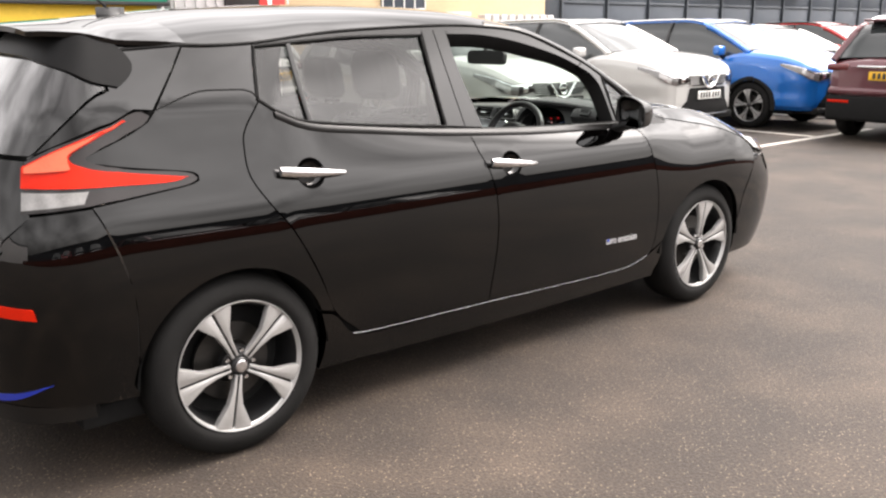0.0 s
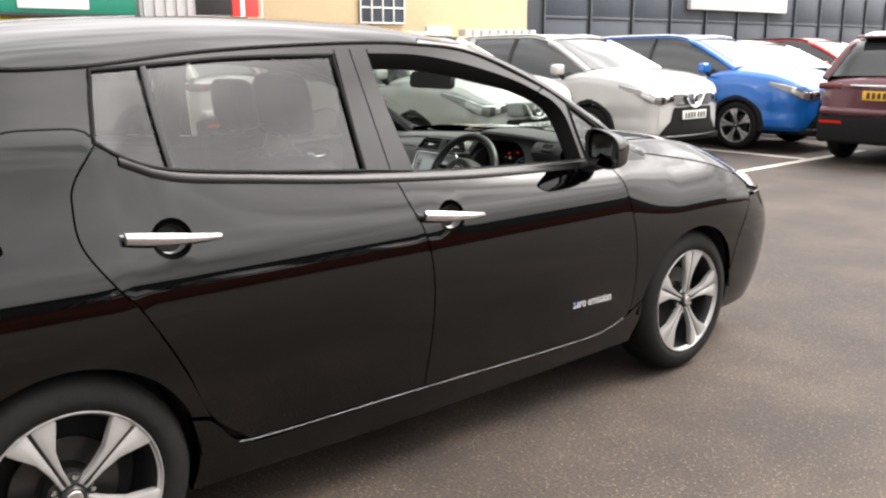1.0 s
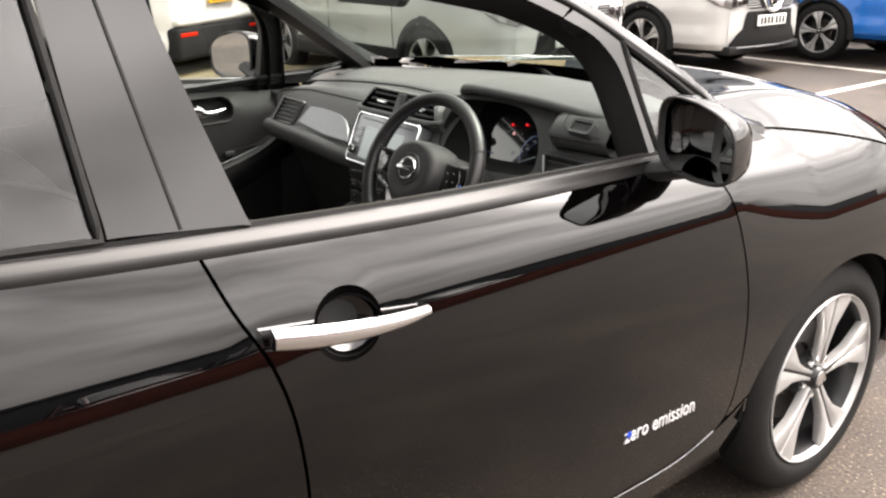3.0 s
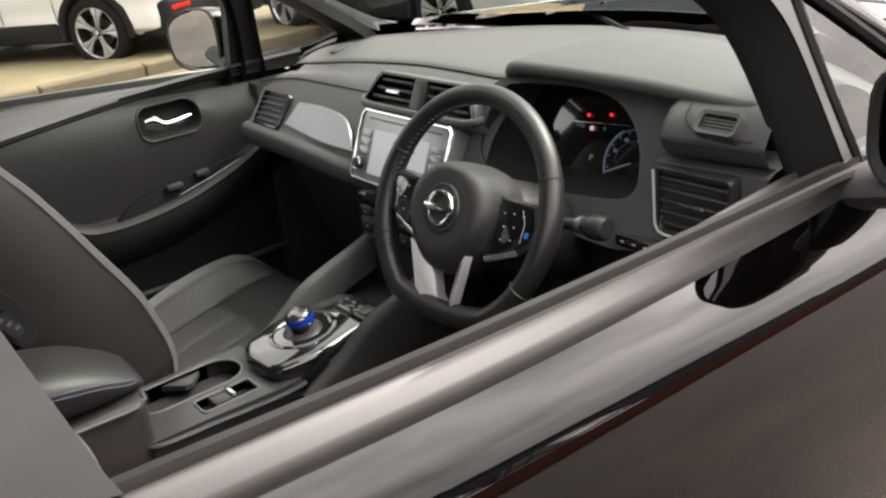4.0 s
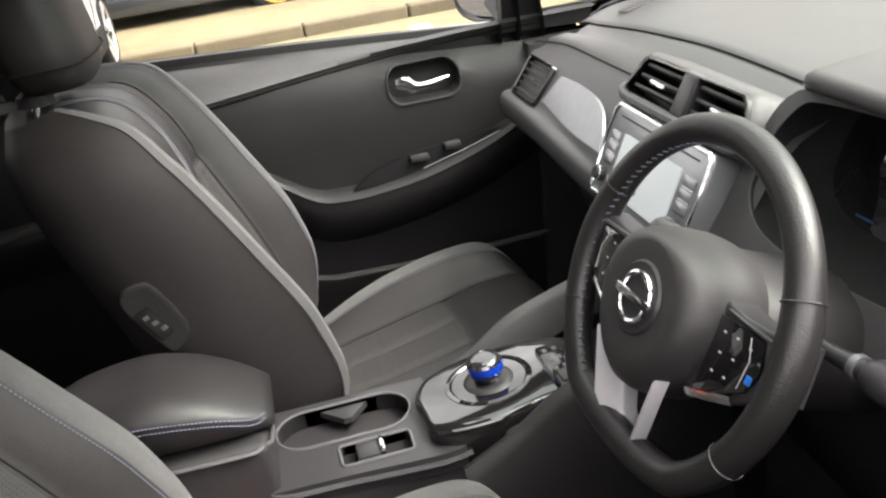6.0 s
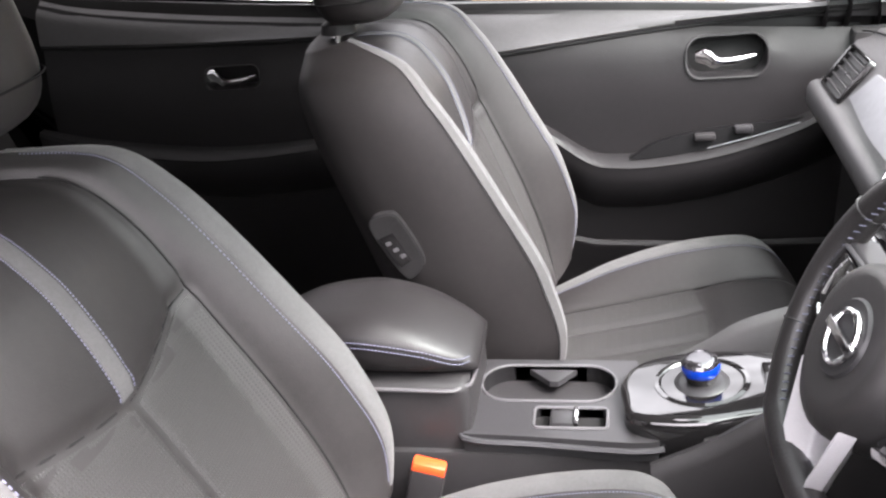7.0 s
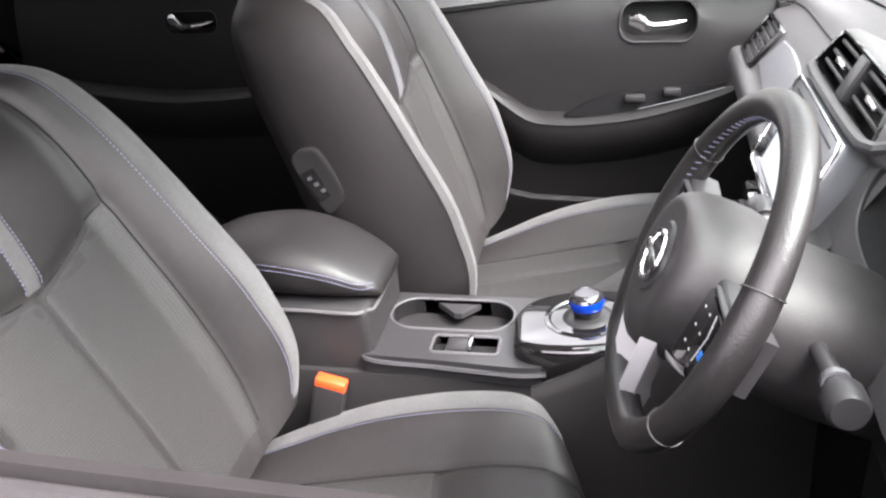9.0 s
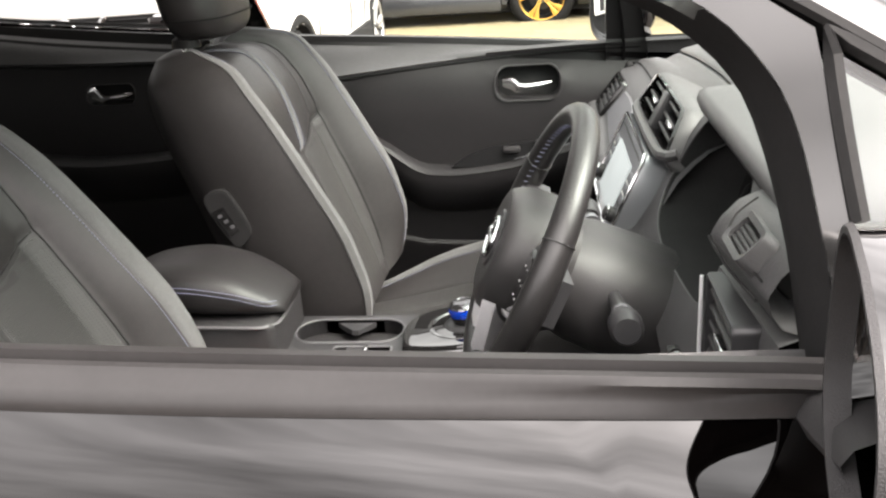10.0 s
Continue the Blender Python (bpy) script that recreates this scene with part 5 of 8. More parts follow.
part("parking_brake_switch", box(1.468, 1.502, -0.060, -0.026, CT - 0.012, CT + 0.004, 0.004), SATIN_DARK, tun, "parking brake switch")
part("switch_lip", box(1.500, 1.507, -0.059, -0.027, CT - 0.010, CT + 0.009, 0.002), CHROME, tun)
# armrest lid and the box under it
rows = []
for i in range(25):
    t = i / 24
    x = 1.095 + 0.279 * t
    zt = pchip([1.095, 1.14, 1.21, 1.28, 1.345, 1.374], [0.768, 0.779, 0.783, 0.769, 0.737, 0.716], x)
    zl = pchip([1.08, 1.21, 1.374], [0.70, 0.697, 0.690], x)
    k = math.sin(math.pi * min(max(0.07 + 0.88 * t, 0), 1)) ** 0.24
    hw = 0.088 * k
    zc, th = (zt + zl) / 2, (zt - zl) / 2 * (0.35 + 0.65 * k)
    rows.append([(x, 0.014 + hw * math.copysign(abs(math.cos(a)) ** 0.55, math.cos(a)), zc + th * math.copysign(abs(math.sin(a)) ** 0.7, math.sin(a))) for a in (2 * math.pi * k2 / 32 for k2 in range(32))])
arm_ = part("armrest", grid_mesh(rows, closed_v=True, cap=True), ARMREST, tun, "black leather armrest lid", sharp=60)
for dz in (0.0, 0.008):
    b = bmesh.new()
    run = spline([(1.16, -0.073, 0.751 + dz), (1.22, -0.075, 0.751 + dz), (1.30, -0.074, 0.738 + dz), (1.348, -0.068, 0.722 + dz), (1.366, -0.046, 0.714 + dz)], 0.005)
    for k in range(0, len(run) - 1, 1):
        merge(b, tube([run[k], run[k].lerp(run[k + 1], 0.65)], 0.0009, 4))
    part("stitching", b, THREAD, arm_)
part("armrest_box", box(1.06, 1.364, -0.078, 0.104, 0.50, 0.694, 0.014, 3), DARK_PLASTIC, tun, "black armrest box")
part("box_lip", tube(spline([(1.10, -0.080, 0.690), (1.25, -0.081, 0.690), (1.345, -0.080, 0.688), (1.366, -0.06, 0.686), (1.368, 0.03, 0.686)], 0.03), 0.0028, 6), RIM_GREY, tun)
# drive selector pod
PM = Matrix.Translation((1.676, -0.004, 0.655)) @ Matrix.Rotation(radians(-5), 4, "Y")
pod_o = [(-0.112, -0.02), (-0.100, -0.070), (-0.03, -0.088), (0.05, -0.080), (0.12, -0.062), (0.128, 0.05), (0.05, 0.080), (-0.03, 0.082), (-0.088, 0.062), (-0.112, 0.025)]
pod_s = [(q.x, q.y) for q in spline([(a, b, 0) for a, b in pod_o], 0.015, closed=True)]
pod = part("selector_pod", moved(prism(pod_s, -0.06, 0.0, 0.014, 5), PM), PIANO, tun, "piano black drive selector pod")
KN = PM @ Matrix.Translation((-0.004, 0.002, -0.002))
part("selector_ring", moved(lathe([(0.066, -0.002), (0.063, 0.003), (0.057, 0.004), (0.052, 0.001), (0.046, -0.012), (0.040, -0.018)], 48), KN @ Matrix.Diagonal((1.0, 0.92, 1, 1))), PIANO, pod)
part("selector_dish", moved(lathe([(0.047, -0.009), (0.040, -0.001), (0.034, 0.004), (0.026, 0.006), (0.0, 0.007)], 40), KN), SATIN_DARK, pod)
kn = part("selector_knob", moved(lathe([(0.019, 0.004), (0.021, 0.010), (0.0235, 0.016), (0.0245, 0.020)], 36), KN), PIANO, pod, "round drive selector knob")
part("blue_band", moved(lathe([(0.0246, 0.0195), (0.0262, 0.025), (0.0262, 0.030), (0.0250, 0.034)], 36), KN), BLUE_GLOSS, kn, "translucent blue band")
part("knob_cap", moved(lathe([(0.0250, 0.0338), (0.0225, 0.0385), (0.0185, 0.0415), (0.0150, 0.0425), (0.0140, 0.0410), (0.0, 0.0414)], 36), KN), mat("dark_chrome_cap", (0.12, 0.12, 0.125), 0.12, 0.9), kn, "dark chrome cap")
swb = part("selector_switch", moved(box(0.076, 0.116, -0.078, 0.030, -0.003, 0.008, 0.004), PM), GLOSS_BLACK, pod, "gloss switch plate")
for k in range(4):
    for j in range(2):
        part("legend", moved(box(0.084 + 0.014 * j, 0.090 + 0.014 * j, -0.064 + 0.024 * k, -0.054 + 0.024 * k, 0.0078, 0.0086, 0), PM), RIM_GREY, swb)
part("parking_button", moved(box(0.084, 0.112, -0.072, -0.044, 0.006, 0.012, 0.003), PM), SATIN_DARK, swb)
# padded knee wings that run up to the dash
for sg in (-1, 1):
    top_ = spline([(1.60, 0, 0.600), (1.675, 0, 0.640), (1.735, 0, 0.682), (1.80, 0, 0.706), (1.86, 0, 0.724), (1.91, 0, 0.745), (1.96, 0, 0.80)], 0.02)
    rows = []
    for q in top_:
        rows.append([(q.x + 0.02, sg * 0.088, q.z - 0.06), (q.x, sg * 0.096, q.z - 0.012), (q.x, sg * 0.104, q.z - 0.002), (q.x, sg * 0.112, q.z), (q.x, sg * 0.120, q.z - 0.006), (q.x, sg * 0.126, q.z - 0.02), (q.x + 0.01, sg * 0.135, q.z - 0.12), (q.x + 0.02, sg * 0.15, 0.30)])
    # passenger side takes the paler dash material, driver side the darker plastic
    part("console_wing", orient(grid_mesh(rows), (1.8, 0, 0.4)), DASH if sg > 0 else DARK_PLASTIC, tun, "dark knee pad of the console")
part("console_front", box(1.66, 2.06, -0.105, 0.102, 0.30, 0.635, 0.02), DARK_PLASTIC, tun)
# buckle beside the driver's seat
BK = Matrix.Translation((1.308, -0.118, 0.590)) @ Matrix.Rotation(radians(14), 4, "Y")
bk = part("seat_buckle", moved(box(-0.024, 0.024, -0.012, 0.012, -0.13, 0.0, 0.006), BK), DARK_PLASTIC, car, "black belt buckle with red button")
part("release_button", moved(box(-0.0232, 0.0232, -0.0105, 0.0105, -0.008, 0.010, 0.004), BK), ORANGE, bk, "orange-red release button")

# ---------------------------------------------------------------- front seats
FACE = [(1.44, 0.52), (1.40, 0.615), (1.362, 0.715), (1.314, 0.842), (1.258, 0.982), (1.204, 1.046), (1.132, 1.066)]
EDGE = [(1.470, 0.55), (1.483, 0.64), (1.462, 0.742), (1.402, 0.868), (1.320, 1.012), (1.266, 1.074), (1.180, 1.098)]
BACK = [(1.33, 0.48), (1.275, 0.58), (1.22, 0.70), (1.172, 0.84), (1.128, 0.965), (1.108, 1.04), (1.108, 1.080)]
HALF = [0.222, 0.245, 0.249, 0.247, 0.238, 0.212, 0.150]
CX = [1.36, 1.42, 1.48, 1.55, 1.63, 1.72, 1.80, 1.86, 1.90, 1.925]
CE = [0.45, 0.470, 0.495, 0.526, 0.553, 0.573, 0.581, 0.573, 0.548, 0.49]
CC = [0.45, 0.462, 0.472, 0.485, 0.502, 0.522, 0.540, 0.544, 0.528, 0.48]
CW = [0.215, 0.225, 0.235, 0.243, 0.247, 0.247, 0.243, 0.235, 0.218, 0.195]


def along(pts, s):
    k = [i / (len(pts) - 1) for i in range(len(pts))]
    return Vector((pchip(k, [p[0] for p in pts], s), pchip(k, [p[1] for p in pts], s)))


def front_seat(y0, dx, dz, lean, head, name, inner, wide=0.965):
    """A sports seat: y0 its middle, dx and dz its slide, lean the extra tilt of the backrest, head the headrest's place."""
    def tilt(x, z):
        return x + dx - lean * (z - 0.68), z + dz - 0.05 * max(0.0, z - 0.68) * (1 if lean else 0)

    def on(p, y):
        x, z = tilt(p.x, p.y)
        return Vector((x, y, z))

    def seat_point(s, t, lift=0.0):
        """A place on the front of the backrest: s up, t across (-1 to 1)."""
        hw = pchip([i / 6 for i in range(7)], HALF, s)
        c, e = along(FACE, s), along(EDGE, s)
        a = abs(t)
        p = c.lerp(e, smooth01(0.56, 0.95, a))
        n = Vector((0.82, 0.57))
        sv = 0.515 + 0.045 * (a / 0.7) ** 1.4
        pad = pchip([0, 0.2, 0.45, 0.5, 0.53, 0.58, 0.68, 0.85, 0.95, 1], [0, 0.010, 0.014, 0.015, 0.020, 0.028, 0.034, 0.032, 0.022, 0.010], s + 0.515 - sv if s > 0.45 else s) * max(0.0, 1 - (a / 0.85) ** 3)
        cut = 0.008 * math.exp(-((s - sv) / 0.008) ** 2) * (1 - smooth01(0.66, 0.74, a)) + 0.007 * math.exp(-((a - 0.70) / 0.03) ** 2)
        cut += 0.004 * math.exp(-(t / 0.025) ** 2) * (1 - smooth01(sv - 0.02, sv, s))
        return on(p + n * (lift + pad - cut), y0 + hw * t)

    ts = [-1 + 2 * j / 72 for j in range(73)]
    rows = []
    for i in range(97):
        s = i / 96
        hw = pchip([k / 6 for k in range(7)], HALF, s)
        bk_, e = along(BACK, s), along(EDGE, s)
        front = [seat_point(s, t) for t in ts]
        side = [on(e.lerp(bk_, q), y0 + hw * (1.0 + 0.055 * math.sin(math.pi * min(q * 1.2, 1)))) for q in (0.06, 0.15, 0.3, 0.5, 0.7, 0.85)]
        back_ = [on(bk_ - Vector((0.02 * (1 - t * t), 0)), y0 + hw * t) for t in (0.9, 0.5, 0.0, -0.5, -0.9)]
        side2 = [Vector((p.x, 2 * y0 - p.y, p.z)) for p in side[::-1]]
        rows.append(front + side + back_ + side2)
    base = part("front_seat", grid_mesh(rows, closed_v=True, cap=True), LEATHER, car, name, sharp=70)
    mid = on(Vector((1.18, 0.7)), y0)
    vline = [(0.515 + 0.045 * (abs(t_) / 0.7) ** 1.4, t_) for t_ in [-0.69 + 1.38 * k / 24 for k in range(25)]]
    for sg in (-1, 1):
        ins = path2([(0.05, sg * 0.022), (0.05, sg * 0.682)], [(0.05, sg * 0.682), (0.3, sg * 0.682), (0.545, sg * 0.682)], [(a - 0.008, b) for a, b in (vline[::-1] if sg > 0 else vline) if sg * b > 0.03], [(0.505, sg * 0.022), (0.05, sg * 0.022)], step=0.02)
        part("perforated_insert", orient(sheet(ins, lambda s, t, n: seat_point(s, t, 0.0006 + n), 0.02, 0.001), mid), PERF, base, "perforated grey leather insert")

    def stitches(fn, count, owner):
        """A row of thread stitches along fn(0..1), in one mesh."""
        b = bmesh.new()
        for k in range(count):
            merge(b, tube([fn((k + 0.15) / count), fn((k + 0.72) / count)], 0.0009, 4))
        part("stitching", b, THREAD, owner)

    def strip_in(s):
        return wide - 0.06 * math.sin(math.pi * min(max(s * 1.05 - 0.03, 0), 1)) ** 0.8

    for sg in (-1, 1):
        rows = []
        for k in range(2, 65):
            s_ = k / 64
            hw = pchip([k2 / 6 for k2 in range(7)], HALF, s_)
            e, bk_ = along(EDGE, s_), along(BACK, s_)
            w = strip_in(s_)
            rows.append([seat_point(s_, sg * (w + (1 - w) * q), l_) for q, l_ in ((-0.10, -0.002), (0.0, 0.0016), (0.3, 0.0025), (0.6, 0.0025), (1.0, 0.0015))] + [on(e.lerp(bk_, 0.04), y0 + sg * (hw * 1.012 + 0.0016)), on(e.lerp(bk_, 0.055), y0 + sg * hw * 1.010)])
        part("suede_strip", orient(grid_mesh(rows), mid), SUEDE, base, "light grey suede edge strip")
        stitches(lambda u: seat_point(0.05 + 0.92 * u, sg * (strip_in(0.05 + 0.92 * u) - 0.02), 0.0010), 150, base)
        part("seam", tube([seat_point(s_ / 48, sg * 0.70, 0.0008) for s_ in range(3, 43)], 0.0013, 5), RUBBER, base)
    part("seam", tube([seat_point(a, b, 0.0010) for a, b in vline], 0.0016, 5), RUBBER, base)
    cs = [0.52 + 0.47 * k / 32 for k in range(33)]
    part("centre_strip", orient(grid_mesh([[seat_point(s_, t_, l_) for t_, l_ in ((-0.055, -0.002), (-0.046, 0.0016), (0.0, 0.0024), (0.046, 0.0016), (0.055, -0.002))] for s_ in cs]), mid), SUEDE, base, "light grey centre strip")
    for sg in (-1, 1):
        stitches(lambda u: seat_point(0.522 + 0.46 * u, sg * 0.060, 0.0012), 90, base)
    # raised tag on the inner side
    ty = y0 + inner * 0.257
    corner = [(1.203, 0.846), (1.236, 0.866), (1.255, 0.850), (1.281, 0.790), (1.262, 0.760), (1.244, 0.766)]
    for name_, lp, m_, d0, d1 in (("side_tag", corner, RUBBER, -0.02, 0.010), ("tag_plate", [(1.216, 0.826), (1.238, 0.836), (1.262, 0.790), (1.244, 0.778)], PIANO, 0.009, 0.0125)):
        smooth_ = [(q.x, q.y) for q in spline([(a, c, 0) for a, c in lp], 0.008, closed=True)] if name_ == "side_tag" else lp
        b = bmesh.new()
        v1 = [b.verts.new((tilt(x, z)[0], ty + inner * d0, tilt(x, z)[1])) for x, z in smooth_]
        v2 = [b.verts.new((tilt(x, z)[0], ty + inner * d1, tilt(x, z)[1])) for x, z in smooth_]
        b.faces.new(v1), b.faces.new(v2)
        for i in range(len(v1)):
            b.faces.new([v1[i], v1[(i + 1) % len(v1)], v2[(i + 1) % len(v1)], v2[i]])
        bmesh.ops.recalc_face_normals(b, faces=b.faces)
        bmesh.ops.bevel(b, geom=[e for e in b.edges if all(abs(v.co.y - ty - inner * d1) < 1e-6 for v in e.verts)], offset=0.002, segments=2, affect="EDGES")
        tg = part(name_, b, m_, base if name_ == "side_tag" else tg, "raised airbag tag" if name_ == "side_tag" else "dark tag plate")
    for k in range(3):
        x, z = tilt(1.231 + 0.010 * k, 0.819 - 0.010 * k)
        part("tag_mark", moved(box(-0.004, 0.004, -0.0006, 0.0006, -0.003, 0.003, 0), Matrix.Translation((x, ty + inner * 0.0128, z)) @ Matrix.Rotation(radians(-25), 4, "Y")), RIM_GREY, tg)

    # cushion
    def cush_pt(s, t, lift=0.0):
        x = CX[0] + (CX[-1] - CX[0]) * s
        hw = pchip(CX, CW, x)
        a = abs(t)
        front_ = smooth01(0.60, 0.66, s)
        z = pchip(CX, CC, x) + (pchip(CX, CE, x) - pchip(CX, CC, x)) * smooth01(0.55, 0.94, a)
        z -= 0.006 * math.exp(-((a - 0.57) / 0.035) ** 2) + 0.005 * math.exp(-((a - 0.19) / 0.03) ** 2) * (1 - front_) + 0.006 * math.exp(-((s - 0.63 - 0.03 * (1 - a / 0.57)) / 0.014) ** 2) * (1 - smooth01(0.55, 0.62, a))
        return Vector((x + dx - 0.045 * a ** 3 * smooth01(0.75, 1.0, s), y0 + hw * t, z + dz + lift - (0.012 if a > 0.985 else 0)))

    rows = []
    for i in range(49):
        s = i / 48
        top = [cush_pt(s, -1 + 2 * j / 56) for j in range(57)]
        hw = pchip(CX, CW, CX[0] + (CX[-1] - CX[0]) * s)
        bot = [(top[0].x, y0 + hw * t, 0.36) for t in (1.02, 0.5, 0, -0.5, -1.02)]
        rows.append(top + bot)
    part("seat_cushion", grid_mesh(rows, closed_v=True, cap=True), LEATHER, base, "dark grey leather seat cushion", sharp=70)
    part("perforated_insert", orient(sheet(path2([(0.08, -0.55), (0.61, -0.55)], [(0.61, -0.55), (0.635, 0.0), (0.61, 0.55)], [(0.61, 0.55), (0.08, 0.55)], [(0.08, 0.55), (0.08, -0.55)], step=0.03), lambda s, t, n: cush_pt(s, t, 0.001 + n), 0.03, 0.0025), (1.6 + dx, y0, 0.3)), PERF, base, "perforated cushion insert")
    for sg in (-1, 1):
        rows = []
        for k in range(2, 47):
            s_ = k / 48
            rows.append([cush_pt(s_, sg * t_, l_) for t_, l_ in ((0.85, -0.002), (0.86, 0.0016), (0.90, 0.0026), (0.94, 0.0026), (0.975, 0.0016))] + [cush_pt(s_, sg * 1.0, 0.004) + Vector((0, sg * 0.0016, 0)), cush_pt(s_, sg * 1.0, -0.006) + Vector((0, sg * 0.001, 0))])
        part("suede_strip", orient(grid_mesh(rows), (1.6 + dx, y0, 0.3)), SUEDE, base, "light grey suede cushion edge")
        stitches(lambda u: cush_pt(0.05 + 0.9 * u, sg * 0.84, 0.001), 110, base)
        part("seam", tube([cush_pt(0.03 + 0.93 * k / 24, sg * 0.57, 0.001) for k in range(25)], 0.0016, 5), RUBBER, base)
    # headrest on two posts
    hx, hz = head
    rows = []
    for i in range(21):
        v = -math.pi / 2 + math.pi * i / 20
        cz, cr = math.sin(v), math.cos(v)
        cz = math.copysign(abs(cz) ** 0.6, cz)
        cr = max(abs(cr) ** 0.42, 0.02)
        rows.append([(hx + 0.060 * cr * math.copysign(abs(math.cos(a)) ** 0.6, math.cos(a)) - 0.15 * (0.105 * cz) + 0.012 * (1 - math.sin(a) ** 2), y0 + 0.132 * (1 - 0.05 * cz) * cr * math.copysign(abs(math.sin(a)) ** 0.6, math.sin(a)), hz + 0.105 * cz) for a in (2 * math.pi * k / 36 for k in range(36))])
    hr = part("headrest", grid_mesh(rows, closed_v=True, cap=True), LEATHER, base, "dark leather headrest", sharp=70)
    part("headrest_seam", tube([(hx + 0.062 * math.copysign(abs(math.cos(a)) ** 0.6, math.cos(a)) + 0.012 * (1 - math.sin(a) ** 2) + 0.009, y0 + 0.1335 * math.copysign(abs(math.sin(a)) ** 0.6, math.sin(a)), hz - 0.062) for a in (2 * math.pi * k / 40 for k in range(40))], 0.0013, 5, closed=True), RUBBER, hr)
    tx, tz = tilt(1.145 + (0.03 if inner > 0 else 0.0), 1.10 - (0.01 if inner > 0 else 0.0))
    for yy in (-0.070, 0.070):
        part("headrest_post", tube([(tx - 0.02, y0 + yy, tz - 0.05), (hx + 0.005, y0 + yy, hz - 0.06)], 0.0065, 10), BRIGHT, base, "chrome headrest post")
        part("post_collar", moved(lathe([(0.007, 0.010), (0.013, 0.009), (0.020, 0.003), (0.022, -0.012)], 20), Matrix.Translation((tx - 0.004, y0 + yy, tz + 0.004)) @ Matrix.Diagonal((1.3, 1, 1, 1))), DARK_PLASTIC, base)
    part("seat_base", box(1.42 + dx, 1.84 + dx, y0 - 0.19, y0 + 0.19, 0.30, 0.38, 0.01), DARK_PLASTIC, base)
    return base


front_seat(0.375, 0.0, 0.0, 0.0, (1.152, 1.208), "dark grey leather passenger seat with light grey edging", -1)
front_seat(-0.360, -0.226, 0.017, 0.12, (0.945, 1.252), "dark grey leather driver's seat with light grey edging", 1, wide=0.93)
belt_m = mat("grey_belt_webbing", (0.05, 0.05, 0.052), 0.8, vary=0.2, scale=60, bump=0.4, bump_scale=300)
belt_run = spline([(0.99, -0.665, 1.30), (1.0, -0.675, 1.10), (1.02, -0.69, 0.85), (1.05, -0.70, 0.55), (1.06, -0.70, 0.36)], 0.06)
part("seat_belt", ribbon(belt_run, [Vector((0.1, 1.0, 0.1))] * len(belt_run), 0.046, 0.001), belt_m, car, "grey seat belt webbing")
part("belt_tongue", box(1.01, 1.045, -0.69, -0.678, 0.86, 0.90, 0.004), BRIGHT, car, "chrome belt tongue")

# ---------------------------------------------------------------- dashboard
def pad_edge(y):
    """Front edge of the padded top: x and z over y."""
    ys = [-0.72, -0.66, -0.45, -0.30, -0.25, -0.215, -0.186, -0.15, -0.08, 0.1, 0.3, 0.55, 0.66, 0.72]
    return (pchip(ys, [2.03, 2.005, 1.992, 1.99, 1.995, 2.012, 2.038, 2.075, 2.095, 2.10, 2.10, 2.10, 2.11, 2.12], y),
            pchip(ys, [1.06, 1.071, 1.087, 1.089, 1.087, 1.075, 1.060, 1.040, 1.030, 1.031, 1.022, 0.999, 0.985, 0.97], y))


def dash_back(y):
    return 2.66 - 0.36 * (abs(y) / 0.72) ** 2.2


rows = []
for i in range(97):
    y = -0.715 + 1.43 * i / 96
    (xe, ze), xb = pad_edge(y), dash_back(y)
    drv = 1 - smooth01(-0.24, -0.12, y)
    crown = 0.010 + 0.016 * drv
    row = [(xe + 0.02 + 0.05 * drv, y, ze - 0.010 - 0.020 * drv), (xe + 0.004, y, ze - 0.007 - 0.012 * drv), (xe, y, ze - 0.004 - 0.006 * drv), (xe + 0.003, y, ze - 0.001)]
    for k in range(13):
        s = k / 12
        x = xe + 0.012 + (xb - xe - 0.012) * s
        row.append((x, y, ze + 0.002 + (1.0 - ze) * s ** 1.15 + crown * math.sin(math.pi * min(s * 1.25, 1)) ** 0.9))
    row.append((xb + 0.01, y, 0.96))
    rows.append(row)
dash = part("dashboard", orient(grid_mesh(rows), (2.4, 0, 0.6)), DASH, car, "dark grey soft-touch dashboard", sharp=70)

# passenger and centre face of the dash, down to the footwell
rows = []
for i in range(73):
    y = -0.20 + 0.820 * i / 72
    xe, ze = pad_edge(max(y, -0.11))
    zs = pchip([-0.2, 0.2, 0.47, 0.634, 0.72], [0.988, 0.985, 0.984, 0.967, 0.95], y)
    dl = pchip([-0.2, 0.15, 0.45, 0.7], [-0.016, -0.014, 0.0, 0.004], y)
    prof = [(xe + 0.03, ze - 0.014), (xe + 0.004, ze - 0.006), (xe - 0.012, ze - 0.011), (xe - 0.03, ze - 0.020), ((xe + 2.018) / 2 - 0.004, (ze + zs) / 2 - 0.004), (2.022, zs + 0.004), (2.016, zs - 0.002), (2.006, zs - 0.010), (1.985, 0.955),
            (1.960, 0.921 + dl * 0.5), (1.936, 0.890 + dl), (1.929, 0.884 + dl), (1.922, 0.885 + dl), (1.912, 0.881 + dl), (1.906, 0.870 + dl), (1.905, 0.848 + dl), (1.910, 0.836 + dl), (1.925, 0.829 + dl), (1.975, 0.818), (2.02, 0.76), (2.06, 0.64), (2.12, 0.48), (2.20, 0.34), (2.3, 0.30)]
    rows.append([(x, y, z) for x, z in prof])
part("dash_face", orient(grid_mesh(rows), (2.5, 0.2, 0.6)), DASH, dash, "dark grey lower dash face", sharp=50)
